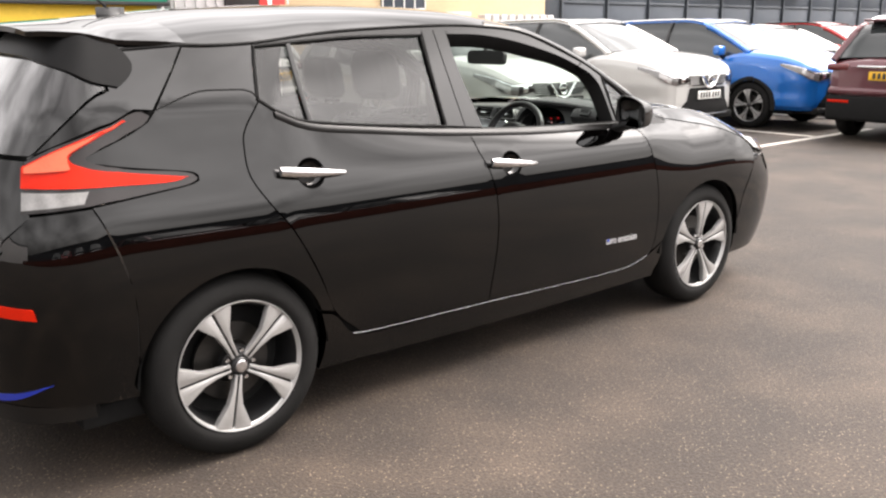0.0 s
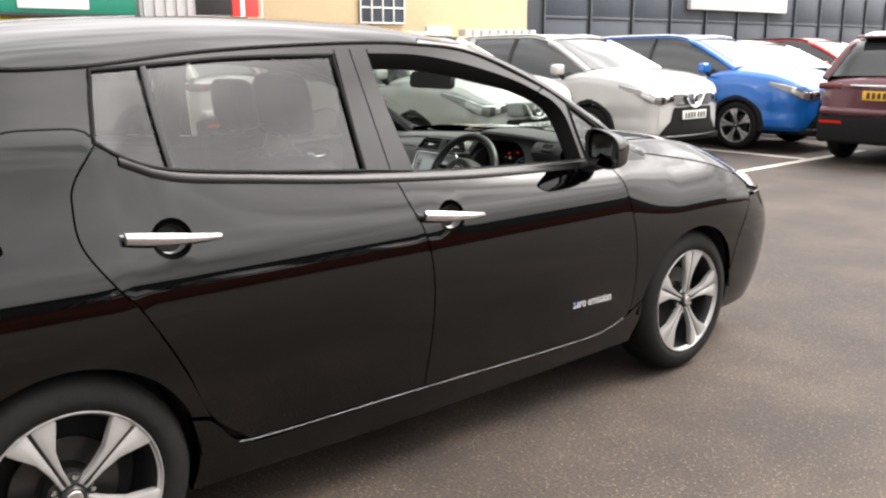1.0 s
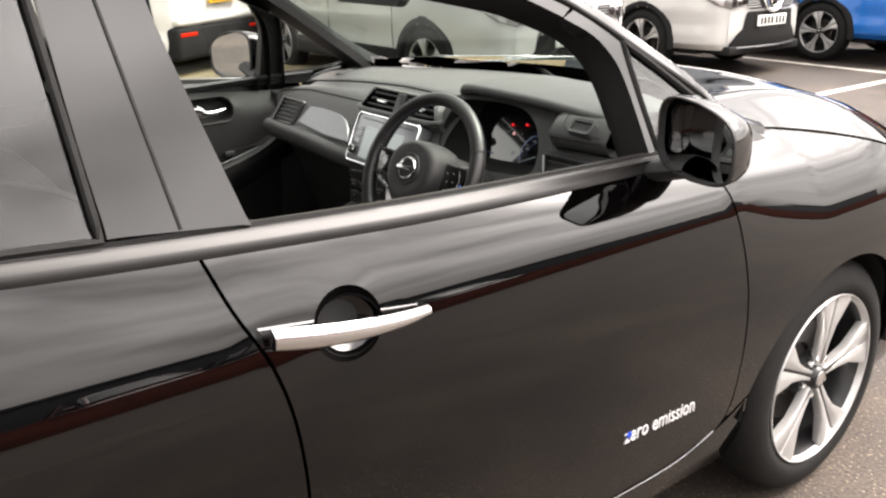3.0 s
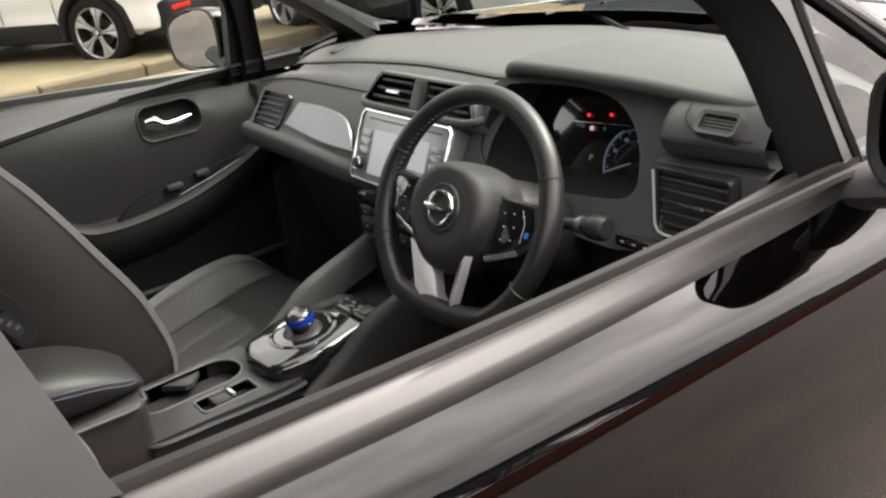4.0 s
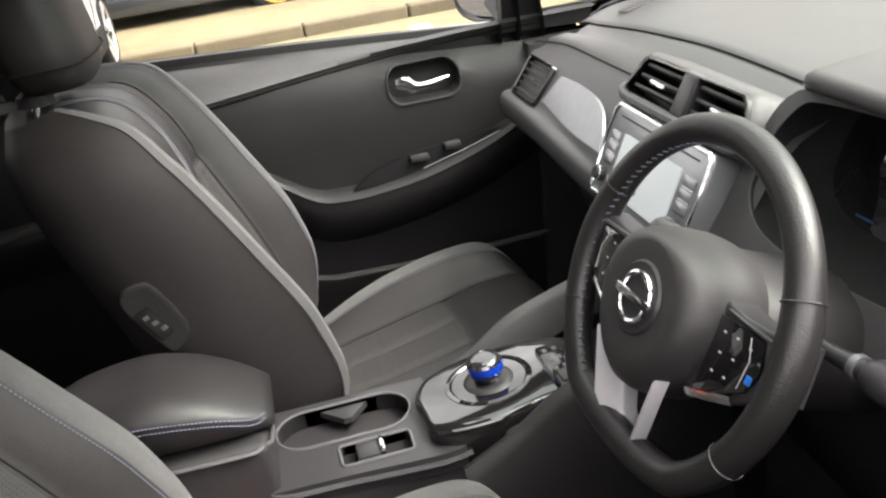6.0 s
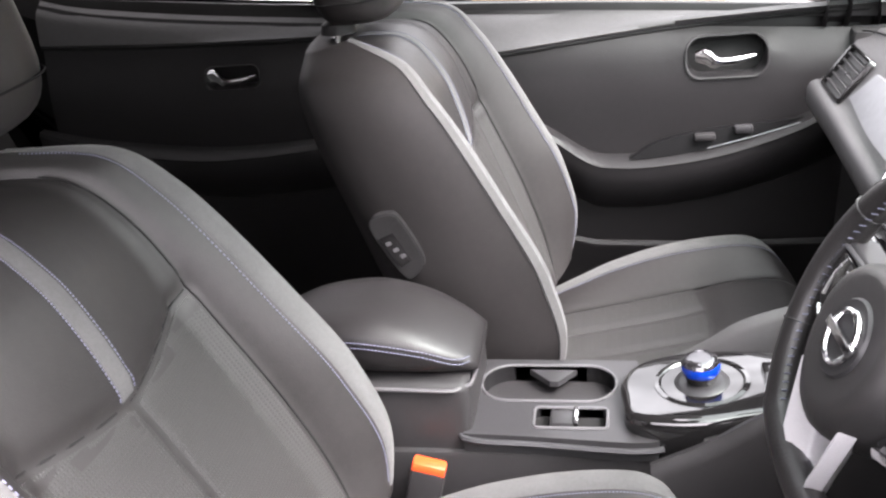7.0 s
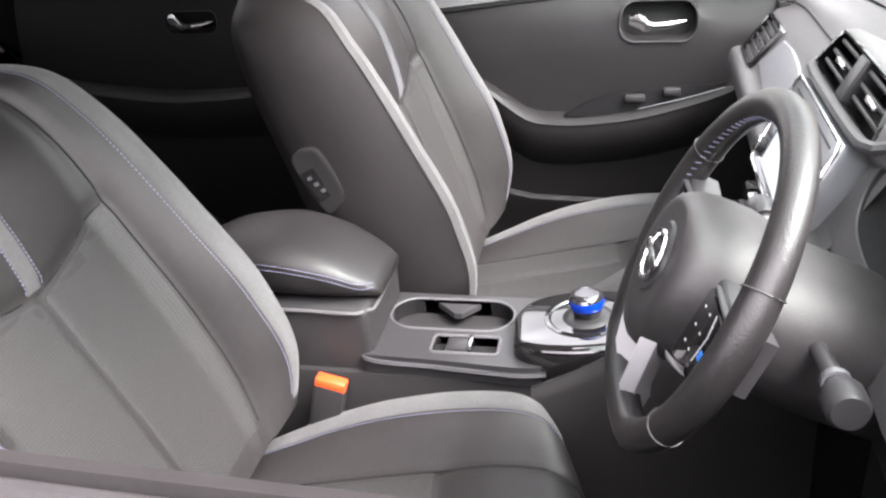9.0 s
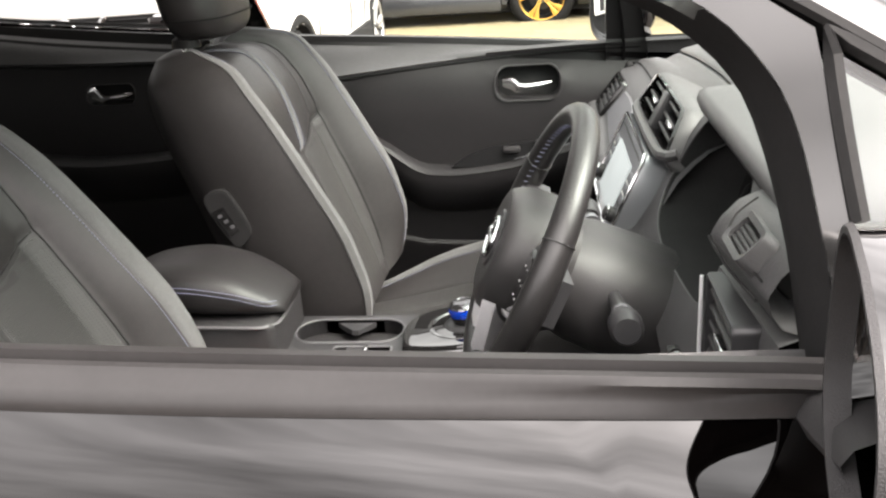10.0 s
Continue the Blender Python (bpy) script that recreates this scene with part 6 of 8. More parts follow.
part("dash_seam", tube([(2.0145, y, pchip([-0.2, 0.2, 0.47, 0.634, 0.72], [0.988, 0.985, 0.984, 0.967, 0.95], y) - 0.003) for y in [0.175 + 0.525 * k / 14 for k in range(15)]], 0.0018, 6), RUBBER, dash)
inlay = path2([(0.437, 0.944), (0.36, 0.947), (0.275, 0.943), (0.232, 0.934)], [(0.232, 0.934), (0.200, 0.915), (0.172, 0.885)], [(0.172, 0.885), (0.30, 0.886), (0.462, 0.898)], [(0.462, 0.898), (0.447, 0.925), (0.437, 0.944)])
part("dash_inlay", sheet(shrink(inlay, 0.002), lambda y, z, n: Vector((1.985 + (z - 0.955) * 0.745 - 0.004 - n, y, z)), 0.025, 0.005), INLAY, dash, "brushed grey inlay panel")


def vent(yc, zc, w, h, x, tilt, slats, frame_mat, owner, skew=0.0, tab=0.16):
    """An air vent facing back, in its own frame."""
    m = Matrix.Translation((x, yc, zc)) @ Matrix.Rotation(radians(-tilt), 4, "Y") @ Matrix.Rotation(radians(-90), 4, "Y") @ Matrix.Rotation(radians(90), 4, "Z")
    o, inn = rounded(w, h, 0.008), rounded(w - 0.012, h - 0.012, 0.005)
    if skew:
        o = [(a - skew * b / h, b) for a, b in o]
        inn = [(a - skew * b / h, b) for a, b in inn]
    b = grid_mesh([[(p, q, z) for p, q in lp] for lp, z in ((o, -0.02), (o, 0.004), ([(a * 0.97, c * 0.96) for a, c in o], 0.007), (inn, 0.006), (inn, -0.03))], closed_v=True)
    v = part("air_vent", moved(b, m), frame_mat, owner, "slatted air vent")
    part("vent_back", moved(prism(inn, -0.05, -0.028, 0), m), VENT_DARK, v)
    for k in range(slats):
        t = -h / 2 + 0.008 + (h - 0.016) * (k + 0.5) / slats
        sl = box(-w / 2 + 0.007 - skew * t / h, w / 2 - 0.007 - skew * t / h, t - 0.0020, t + 0.0020, -0.005, 0.004, 0.0015, 2)
        for q in sl.verts:
            q.co.y += 0.22 * (q.co.z + 0.003)
        part("slat", moved(sl, m), HUB_PAD, v)
    if w > 0.10:
        part("vent_tab", moved(box(-w * tab, w * tab, -0.003, 0.003, -0.002, 0.006, 0.0014, 2), m), CHROME if tab > 0.1 else SATIN_DARK, v, "vent tab")
    return v


vent(0.535, 0.918, 0.126, 0.084, 1.953, -36, 5, GLOSS_BLACK, dash, tab=0.06)

# centre vents in one trapezium housing with the hazard switch between them
CV = Matrix.Translation((1.986, -0.004, 1.009)) @ Matrix.Rotation(radians(27), 4, "Y") @ Matrix.Rotation(radians(-90), 4, "Y") @ Matrix.Rotation(radians(-90), 4, "Z")
cv_out = [(-0.166, -0.038), (0.166, -0.038), (0.170, -0.030), (0.140, 0.022), (0.128, 0.031), (-0.128, 0.031), (-0.140, 0.022), (-0.170, -0.030)]
cv_in = [(a * 0.945, b * 0.80 + 0.001) for a, b in cv_out]
b = grid_mesh([[(p, q, z) for p, q in lp] for lp, z in (([(a * 1.06, c * 1.25) for a, c in cv_out], -0.09), ([(a * 1.04, c * 1.18) for a, c in cv_out], -0.012), ([(a * 1.01, c * 1.05) for a, c in cv_out], -0.002), (cv_out, 0.0))], closed_v=True)
cvh = part("centre_vent_housing", moved(b, CV), DASH, dash, "padded centre vent housing", sharp=60)
b = grid_mesh([[(p, q, z) for p, q in lp] for lp, z in ((cv_out, 0.0), ([(a * 0.985, c * 0.95) for a, c in cv_out], 0.004), (cv_in, 0.003), (cv_in, -0.035))], closed_v=True)
part("vent_frame", moved(b, CV), GLOSS_BLACK, cvh, "gloss black vent frame", sharp=50)
part("vent_back", moved(prism(cv_in, -0.05, -0.035, 0), CV), VENT_DARK, cvh)
for s in (-1, 1):
    for k in range(3):
        v0 = -0.020 + 0.0165 * k
        x1 = 0.150 - 0.5 * (v0 + 0.03)
        sl = box(min(s * 0.021, s * x1), max(s * 0.021, s * x1), v0 - 0.003, v0 + 0.003, -0.015, -0.001, 0.002, 2)
        for q in sl.verts:
            q.co.y += 0.28 * (q.co.z + 0.015)
        part("slat", moved(sl, CV), HUB_PAD, cvh)
    part("vent_tab", moved(box(min(s * 0.062, s * 0.105), max(s * 0.062, s * 0.105), -0.008, 0.0, -0.012, 0.0, 0.002, 2), CV), CHROME, cvh, "chrome vent tab")
part("hazard_switch", moved(box(-0.018, 0.018, -0.031, 0.027, -0.035, 0.005, 0.004, 3), CV), SATIN_DARK, cvh, "hazard light switch")
part("vent_ledge", tube(spline([(1.985, 0.172, 0.985), (1.966, 0.15, 0.979), (1.962, 0.0, 0.980), (1.966, -0.158, 0.981), (1.985, -0.18, 0.987)], 0.02), 0.0075, 8), DASH, dash)

# touch screen unit
SM = Matrix.Translation((1.922, -0.006, 0.914)) @ Matrix.Rotation(radians(24), 4, "Y") @ Matrix.Rotation(radians(-90), 4, "Y") @ Matrix.Rotation(radians(-90), 4, "Z")
sc_o = [(-0.128, -0.066), (0.128, -0.066), (0.136, -0.058), (0.138, 0.0), (0.137, 0.058), (0.129, 0.067), (-0.129, 0.067), (-0.137, 0.058), (-0.138, 0.0), (-0.136, -0.058)]
head = part("screen_unit", moved(prism(sc_o, -0.06, 0.0, 0.005, 3), SM), SCREEN_GREY, dash, "grey touch screen surround")
# grey-blue emission sets how bright the display looks
part("screen", moved(prism(rounded(0.168, 0.084, 0.004), 0.0, 0.0018, 0.0008), SM @ Matrix.Translation((0, -0.009, 0))), glow("pale_screen", (0.30, 0.345, 0.35), 0.20), head, "pale display")
part("disc_slot", moved(box(-0.112, 0.112, 0.051, 0.0535, -0.002, 0.0008, 0), SM), PLATE_BAR, head)
part("screen_edge", moved(tube([(a * 0.99, c * 0.985, 0.0005) for a, c in sc_o], 0.0026, 6, closed=True), SM), CHROME, head, "thin bright edge")
for s in (-1, 1):
    for k in range(3):
        bt = part("button", moved(prism(rounded(0.030, 0.0135, 0.002), 0, 0.0016, 0.0006), SM @ Matrix.Translation((s * 0.109, 0.023 - k * 0.0165, 0))), SCREEN_GREY, head)
        part("button_line", moved(box(s * 0.109 - 0.0125, s * 0.109 + 0.0125, 0.0148 - k * 0.0165, 0.0158 - k * 0.0165, 0.0005, 0.002, 0), SM), PLATE_WHITE if k < 2 else PLATE_BAR, bt)
    kb = part("knob", moved(lathe([(0.0, 0.015), (0.0085, 0.015), (0.0105, 0.012), (0.0115, 0.0)], 24), SM @ Matrix.Translation((s * 0.110, -0.036, 0))), DARK_PLASTIC, head, "round chrome-edged knob")
    part("knob_ring", moved(tube([(0.0112 * math.cos(2 * math.pi * k / 20), 0.0112 * math.sin(2 * math.pi * k / 20), 0.0115) for k in range(20)], 0.0011, 5, closed=True), SM @ Matrix.Translation((s * 0.110, -0.036, 0))), BRIGHT, kb)
# climate panel and power button below
clim = part("climate_panel", box(1.882, 2.0, -0.118, 0.098, 0.742, 0.834, 0.008), PIANO, dash, "gloss black climate panel")
for r_, zz in enumerate((0.800, 0.770)):
    for k in range(5):
        s = part("button", box(1.877, 1.886, 0.048 - k * 0.04, 0.082 - k * 0.04, zz - 0.009, zz + 0.009, 0.002), DARK_PLASTIC, clim)
        part("legend", box(1.8765, 1.878, 0.062 - k * 0.04, 0.068 - k * 0.04, zz - 0.0015, zz + 0.002, 0), GREY_MARK, s)
part("lower_panel", box(1.898, 2.08, -0.11, 0.10, 0.55, 0.745, 0.015), DARK_PLASTIC, dash)
part("power_button", moved(lathe([(0.0, 0.010), (0.011, 0.010), (0.013, 0.013), (0.017, 0.012), (0.019, 0.0)], 28), Matrix.Translation((1.897, -0.088, 0.712)) @ Matrix.Rotation(radians(-80), 4, "Y")), CHROME, dash, "round chrome power button")
part("socket_cover", moved(prism(rounded(0.032, 0.017, 0.008), 0, 0.006, 0.002), Matrix.Translation((1.897, 0.052, 0.700)) @ Matrix.Rotation(radians(-78), 4, "Y") @ Matrix.Rotation(radians(70), 4, "Z")), INLAY, dash, "small grey socket cover")

# instrument surround with its opening, funnel and display
def panel_x(z):
    return 2.03 - (1.06 - z) * 0.5


OPEN = [(-0.204, 1.037), (-0.234, 1.046), (-0.319, 1.052), (-0.396, 1.052), (-0.445, 1.042), (-0.481, 1.02), (-0.505, 0.99), (-0.516, 0.96), (-0.517, 0.936), (-0.500, 0.922), (-0.458, 0.915), (-0.322, 0.905), (-0.257, 0.906), (-0.215, 0.914), (-0.188, 0.932), (-0.178, 0.955), (-0.182, 1.003)]
op = [(q.x, q.y) for q in spline([(a, c, 0) for a, c in OPEN], 0.012, closed=True)]
sur = path2([(-0.168, 1.030), (-0.19, 1.050), (-0.25, 1.063), (-0.35, 1.070), (-0.45, 1.069), (-0.545, 1.058)], [(-0.545, 1.058), (-0.549, 1.0), (-0.556, 0.95), (-0.572, 0.90), (-0.584, 0.868)],
            [(-0.584, 0.868), (-0.50, 0.858), (-0.40, 0.862), (-0.28, 0.872), (-0.16, 0.882)], [(-0.16, 0.882), (-0.152, 0.94), (-0.158, 1.0), (-0.168, 1.030)])
part("instrument_surround", orient(sheet(sur, lambda y, z, n: Vector((panel_x(z) - n + 0.010 * max(0.0, (-0.515 - y) / 0.06), y, z)), 0.025, 0.045, holes=[op]), (2.3, -0.35, 0.95)), DASH, dash, "grey instrument surround", sharp=50)
ocen = Vector((-0.345, 0.965))
loops = [[Vector((panel_x(c) + 0.002, a, c)) for a, c in op]]
for k in range(1, 6):
    s = 1 - 0.075 * (k / 5) ** 1.4
    loops.append([Vector((panel_x(c) + (2.052 + (c - 0.9) * 0.4 - panel_x(c)) * k / 5, ocen.x + (a - ocen.x) * s - 0.012 * (k / 5) * (1 if a > -0.25 else 0), ocen.y + (c - ocen.y) * s)) for a, c in op])
part("instrument_cowl", orient(grid_mesh(loops, closed_v=True), (2.05, -0.35, 0.965)), RUBBER, dash, "dark instrument cowl")


def disp(y, z, n=0.0):
    return Vector((2.046 + (z - 0.9) * 0.4 - n, y, z))


clus = part("instrument_display", sheet([(ocen.x + (a - ocen.x) * 0.97, ocen.y + (c - ocen.y) * 0.97) for a, c in op], lambda y, z, n: disp(y, z, n), 0.05, 0.006), PIANO, dash, "black instrument display")
DM = Matrix.Translation(disp(-0.437, 0.936, 0.004)) @ Matrix.Rotation(radians(21.8), 4, "Y") @ Matrix.Rotation(radians(-90), 4, "Z") @ Matrix.Rotation(radians(90), 4, "X")


def arc_strip(r, a0, a1, w, m, name, z=0.001):
    """A ring piece on the dial, angles from the driver's right, anticlockwise."""
    b = grid_mesh([[(rr * math.cos(a), rr * math.sin(a), z) for rr in (r - w / 2, r + w / 2)] for a in (radians(a0 + (a1 - a0) * k / 40) for k in range(41))])
    return part(name, moved(b, DM), m, clus)


arc_strip(0.0535, 120, 330, 0.0016, GAUGE_WHITE, "dial_rim")
arc_strip(0.0510, 65, 200, 0.0026, GAUGE_BLUE, "dial_ring")
arc_strip(0.0330, 50, 185, 0.0016, GAUGE_DIM, "dial_scale")
for k in range(7):
    a = radians(196 - 132 * k / 6)
    part("dial_tick", moved(tube([(rr * math.cos(a), rr * math.sin(a), 0.002) for rr in (0.0445, 0.0485)], 0.0006, 4), DM), GAUGE_WHITE, clus)
part("dial_needle", moved(tube([(0.0, 0.0, 0.003), (-0.046, -0.021, 0.003)], 0.0009, 5), DM), GAUGE_WHITE, clus)


def legend(txt, size, m, place):
    return part("legend", moved(text_mesh(txt, size, 0.0002), place), m, clus, smooth=False)


def at_disp(y, z):
    return Matrix.Translation(disp(y, z, 0.003)) @ Matrix.Rotation(radians(21.8), 4, "Y") @ Matrix.Rotation(radians(-90), 4, "Z") @ Matrix.Rotation(radians(90), 4, "X")


for txt, a in (("20", 158), ("40", 118), ("60", 80)):
    legend(txt, 0.0085, GAUGE_WHITE, DM @ Matrix.Translation((0.0375 * math.cos(radians(a)), 0.0375 * math.sin(radians(a)), 0.002)))
legend("P", 0.014, GAUGE_WHITE, at_disp(-0.354, 0.931))
legend("11:23", 0.008, GAUGE_WHITE, at_disp(-0.318, 0.975))
legend("7", 0.008, GAUGE_WHITE, at_disp(-0.369, 0.976))
for z, w in ((0.921, 0.014), (0.902, 0.016)):
    part("legend", moved(box(-w, w, -0.0012, 0.0012, 0, 0.001, 0), at_disp(-0.276, z)), GAUGE_DIM, clus)
part("display_edge", tube([disp(-0.209, 0.893, 0.003), disp(-0.212, 0.905, 0.003), disp(-0.229, 0.955, 0.003), disp(-0.234, 0.962, 0.003)], 0.0010, 5), CHROME, clus)
part("display_edge", tube([disp(-0.212, 0.886, 0.004), disp(-0.30, 0.886, 0.004), disp(-0.385, 0.891, 0.004)], 0.0010, 5), CHROME, clus)
part("display_edge", tube([disp(-0.30, 0.979, 0.003), disp(-0.36, 0.983, 0.003), disp(-0.42, 0.987, 0.003)], 0.0007, 5), CHROME, clus)
for yy, zz, ss, mm in ((-0.332, 0.992, 0.0027, WARN_RED), (-0.378, 0.998, 0.0027, WARN_RED)):
    part("warning_lamp", moved(box(-ss * 1.3, ss * 1.3, -ss, ss, 0, 0.002, 0.0008, 1), at_disp(yy, zz)), mm, clus, "red warning lamp")
part("warning_lamp", moved(lathe([(0.0, 0.002), (0.0038, 0.002), (0.0042, 0.0)], 14), at_disp(-0.344, 0.974)), glow("pale_red_light", (0.9, 0.5, 0.5), 0.12), clus, "pale warning lamp")

# driver's end of the dash
end = []
for i in range(21):
    t = i / 20
    y = -0.551 - 0.164 * t
    c = 0.02 * t + 0.055 * max(0.0, 1 - t / 0.16) ** 2.2
    k = 1 - 0.25 * max(0.0, 1 - t / 0.16) ** 2
    end.append([(x + c, y, 1.028 + (z - 1.028) * k) for x, z in ((2.10, 1.066), (2.03, 1.070), (1.998, 1.068), (1.976, 1.058), (1.962, 1.043), (1.955, 1.030), (1.9535, 1.025), (1.955, 1.0215), (1.957, 1.013), (1.966, 1.000), (1.985, 0.994), (2.06, 0.99))])
part("dash_end_pad", orient(grid_mesh(end), (2.1, -0.63, 1.02)), DASH, dash, "padded end of the dashboard", sharp=60)
part("pad_seam", tube(spline([(1.99, -0.598, 1.067), (1.972, -0.602, 1.054), (1.964, -0.616, 1.042), (1.966, -0.65, 1.035), (1.972, -0.70, 1.034)], 0.01), 0.0009, 5), RUBBER, dash)
part("pad_seam", tube([(1.957 + 0.055 * max(0.0, 1 - (-0.551 - y) / 0.164 / 0.16) ** 2.2 - 0.002, y, 1.0235) for y in (-0.560, -0.575, -0.60)] + [(1.9575, -0.65, 1.0235), (1.966, -0.71, 1.0235)], 0.0014, 5), RUBBER, dash)
rows = []
for i in range(13):
    y = -0.556 - 0.16 * i / 12
    rows.append([(x + 0.014 * (i / 12), y, z) for x, z in ((2.02, 0.996), (1.984, 0.992), (1.970, 0.986), (1.967, 0.975), (1.967, 0.90), (1.962, 0.886), (1.950, 0.876), (1.948, 0.864), (1.955, 0.856), (1.99, 0.848))])
part("end_panel", orient(grid_mesh(rows), (2.2, -0.63, 0.93)), DASH, dash, "grey end panel round the vent", sharp=50)
rvn = vent(-0.621, 0.937, 0.122, 0.096, 1.964, 0, 5, SATIN_DARK, dash)
part("vent_trim", tube(spline([(1.953, -0.563, 0.980), (1.953, -0.564, 0.94), (1.953, -0.565, 0.902), (1.953, -0.570, 0.893), (1.953, -0.58, 0.890), (1.954, -0.62, 0.890), (1.955, -0.672, 0.891)], 0.012), 0.0019, 6), SILVER, rvn, "bright vent edge")
vent(-0.652, 1.049, 0.062, 0.034, 1.972, -45, 4, DASH, dash)
rows = []
for i in range(25):
    y = -0.15 - 0.565 * i / 24
    rows.append([(x, y, z) for x, z in ((2.05, 0.875), (1.952, 0.868), (1.946, 0.860), (1.952, 0.850), (1.972, 0.842), (1.975, 0.80), (1.985, 0.70), (2.03, 0.60), (2.12, 0.45))])
part("knee_panel", orient(grid_mesh(rows), (2.3, -0.4, 0.7)), DARK_PLASTIC, dash, "dark knee panel")
bar = part("switch_bar", box(1.930, 1.956, -0.580, -0.512, 0.866, 0.882, 0.003), PIANO, dash, "gloss switch strip")
for yy in (-0.526, -0.546, -0.566):
    part("legend", box(1.9292, 1.9305, yy - 0.003, yy + 0.003, 0.8725, 0.8755, 0), GREY_MARK, bar)
swp = part("switch_panel", box(1.953, 1.985, -0.640, -0.526, 0.764, 0.832, 0.006), DARK_PLASTIC, dash, "dark switch panel")
for k in range(4):
    for j in range(2):
        y0, z0 = -0.552 - k * 0.0255, 0.783 + j * 0.0315 + 0.0028 * k
        s = part("switch", box(1.949, 1.958, y0 - 0.0118, y0 + 0.0118, z0 - 0.0145, z0 + 0.0145, 0.002), PIANO, swp)
        part("legend", box(1.9484, 1.9495, y0 - 0.0028, y0 + 0.0028, z0 - 0.0008, z0 + 0.0008, 0.0002), GREY_MARK, s)
        part("legend", box(1.9484, 1.9495, y0 - 0.0012, y0 + 0.0012, z0 - 0.0030, z0 + 0.0026, 0.0002), GREY_MARK, s)
part("demister_vent", moved(prism(rounded(0.11, 0.020, 0.008), 0, 0.003, 0.001), Matrix.Translation((2.19, 0.585, 1.008)) @ Matrix.Rotation(radians(35), 4, "Z") @ Matrix.Rotation(radians(3), 4, "X")), PLATE_BAR, dash)

# ---------------------------------------------------------------- steering wheel
TILT, YAW = radians(25.3), radians(3.5)
SW = Matrix.Translation((1.785, -0.354, 0.930)) @ Matrix.Rotation(YAW, 4, "Z") @ Matrix(((0, math.sin(TILT), -math.cos(TILT), 0), (-1, 0, 0, 0), (0, math.cos(TILT), math.sin(TILT), 0), (0, 0, 0, 1)))
# local: x to the driver's right, y up the wheel, z to the driver
RIM_R = 0.1655
rp, rr_ = [], []
for k in range(96):
    a = 2 * math.pi * k / 96
    x, y = RIM_R * math.cos(a), RIM_R * math.sin(a)
    if y < -0.138:
        y = -0.138 - (-0.138 - y) * 0.42
    rp.append((x, y, 0.0))
    rr_.append(0.0155 + 0.0022 * (abs(math.cos(a)) ** 8) + 0.0015 * max(0.0, -math.sin(a)) ** 4)
sw = part("steering_wheel", moved(tube(rp, 0.0165, 14, closed=True, radii=rr_), SW), WHEEL_LEATHER, car, "black leather steering wheel with silver lower spoke")
for a in (24, 156, 204, 330):
    ca, sa = math.cos(radians(a)), math.sin(radians(a))
    part("rim_seam", moved(tube([((RIM_R + 0.0172 * math.cos(t)) * ca, (RIM_R + 0.0172 * math.cos(t)) * sa, 0.0172 * math.sin(t)) for t in (2 * math.pi * k / 16 for k in range(16))], 0.0010, 5, closed=True), SW), PLATE_BAR, sw)
for k in range(40):
    a = radians(100 + 135 * k / 39)
    r0 = RIM_R - 0.0158
    part("stitch", moved(tube([(r0 * math.cos(a), r0 * math.sin(a), 0.003), (r0 * math.cos(a + 0.012), r0 * math.sin(a + 0.012), 0.009)], 0.0008, 4), SW), THREAD, sw)
# hub pad: a deep drum that narrows to the round face
rows = []
for sc, h in ((0.96, -0.045), (1.0, -0.03), (1.0, -0.012), (0.985, 0.004), (0.955, 0.017), (0.905, 0.027), (0.84, 0.034), (0.76, 0.038), (0.68, 0.0385), (0.50, 0.0375), (0.25, 0.037), (0.02, 0.037)):
    row = []
    for j in range(48):
        a = 2 * math.pi * j / 48
        c, s = math.cos(a), math.sin(a)
        x = 0.084 * math.copysign(abs(c) ** 0.85, c)
        y = (0.068 if s > 0 else 0.096) * math.copysign(abs(s) ** 0.9, s)
        x *= 1 - 0.30 * max(0, -s) ** 1.5
        f = smooth01(0.9, 0.7, sc) if sc < 0.9 else 0.0
        row.append(((x * (1 - f) + 0.080 * c * f) * sc, (y * (1 - f) + (0.080 * s - 0.004) * f) * sc, h))
    rows.append(row)
pad = part("hub_pad", orient(moved(grid_mesh(rows, closed_v=True, cap=True), SW), SW @ Vector((0, 0, -0.02))), HUB_PAD, sw, "black airbag pad", sharp=60)
BG = SW @ Matrix.Translation((0, -0.003, 0.0385))
part("badge_ground", moved(lathe([(0.0, 0.001), (0.026, 0.0008), (0.034, 0.0016), (0.037, -0.002)], 36), BG), SATIN_DARK, sw)
part("badge_ring", moved(tube([(0.0235 * math.cos(2 * math.pi * k / 36), 0.0235 * math.sin(2 * math.pi * k / 36), 0.003) for k in range(36)], 0.0030, 8, closed=True), BG), CHROME, sw, "chrome ring badge")
part("badge_bar", moved(box(-0.030, 0.030, -0.0045, 0.0045, 0.002, 0.0065, 0.0012, 2), BG), CHROME, sw)
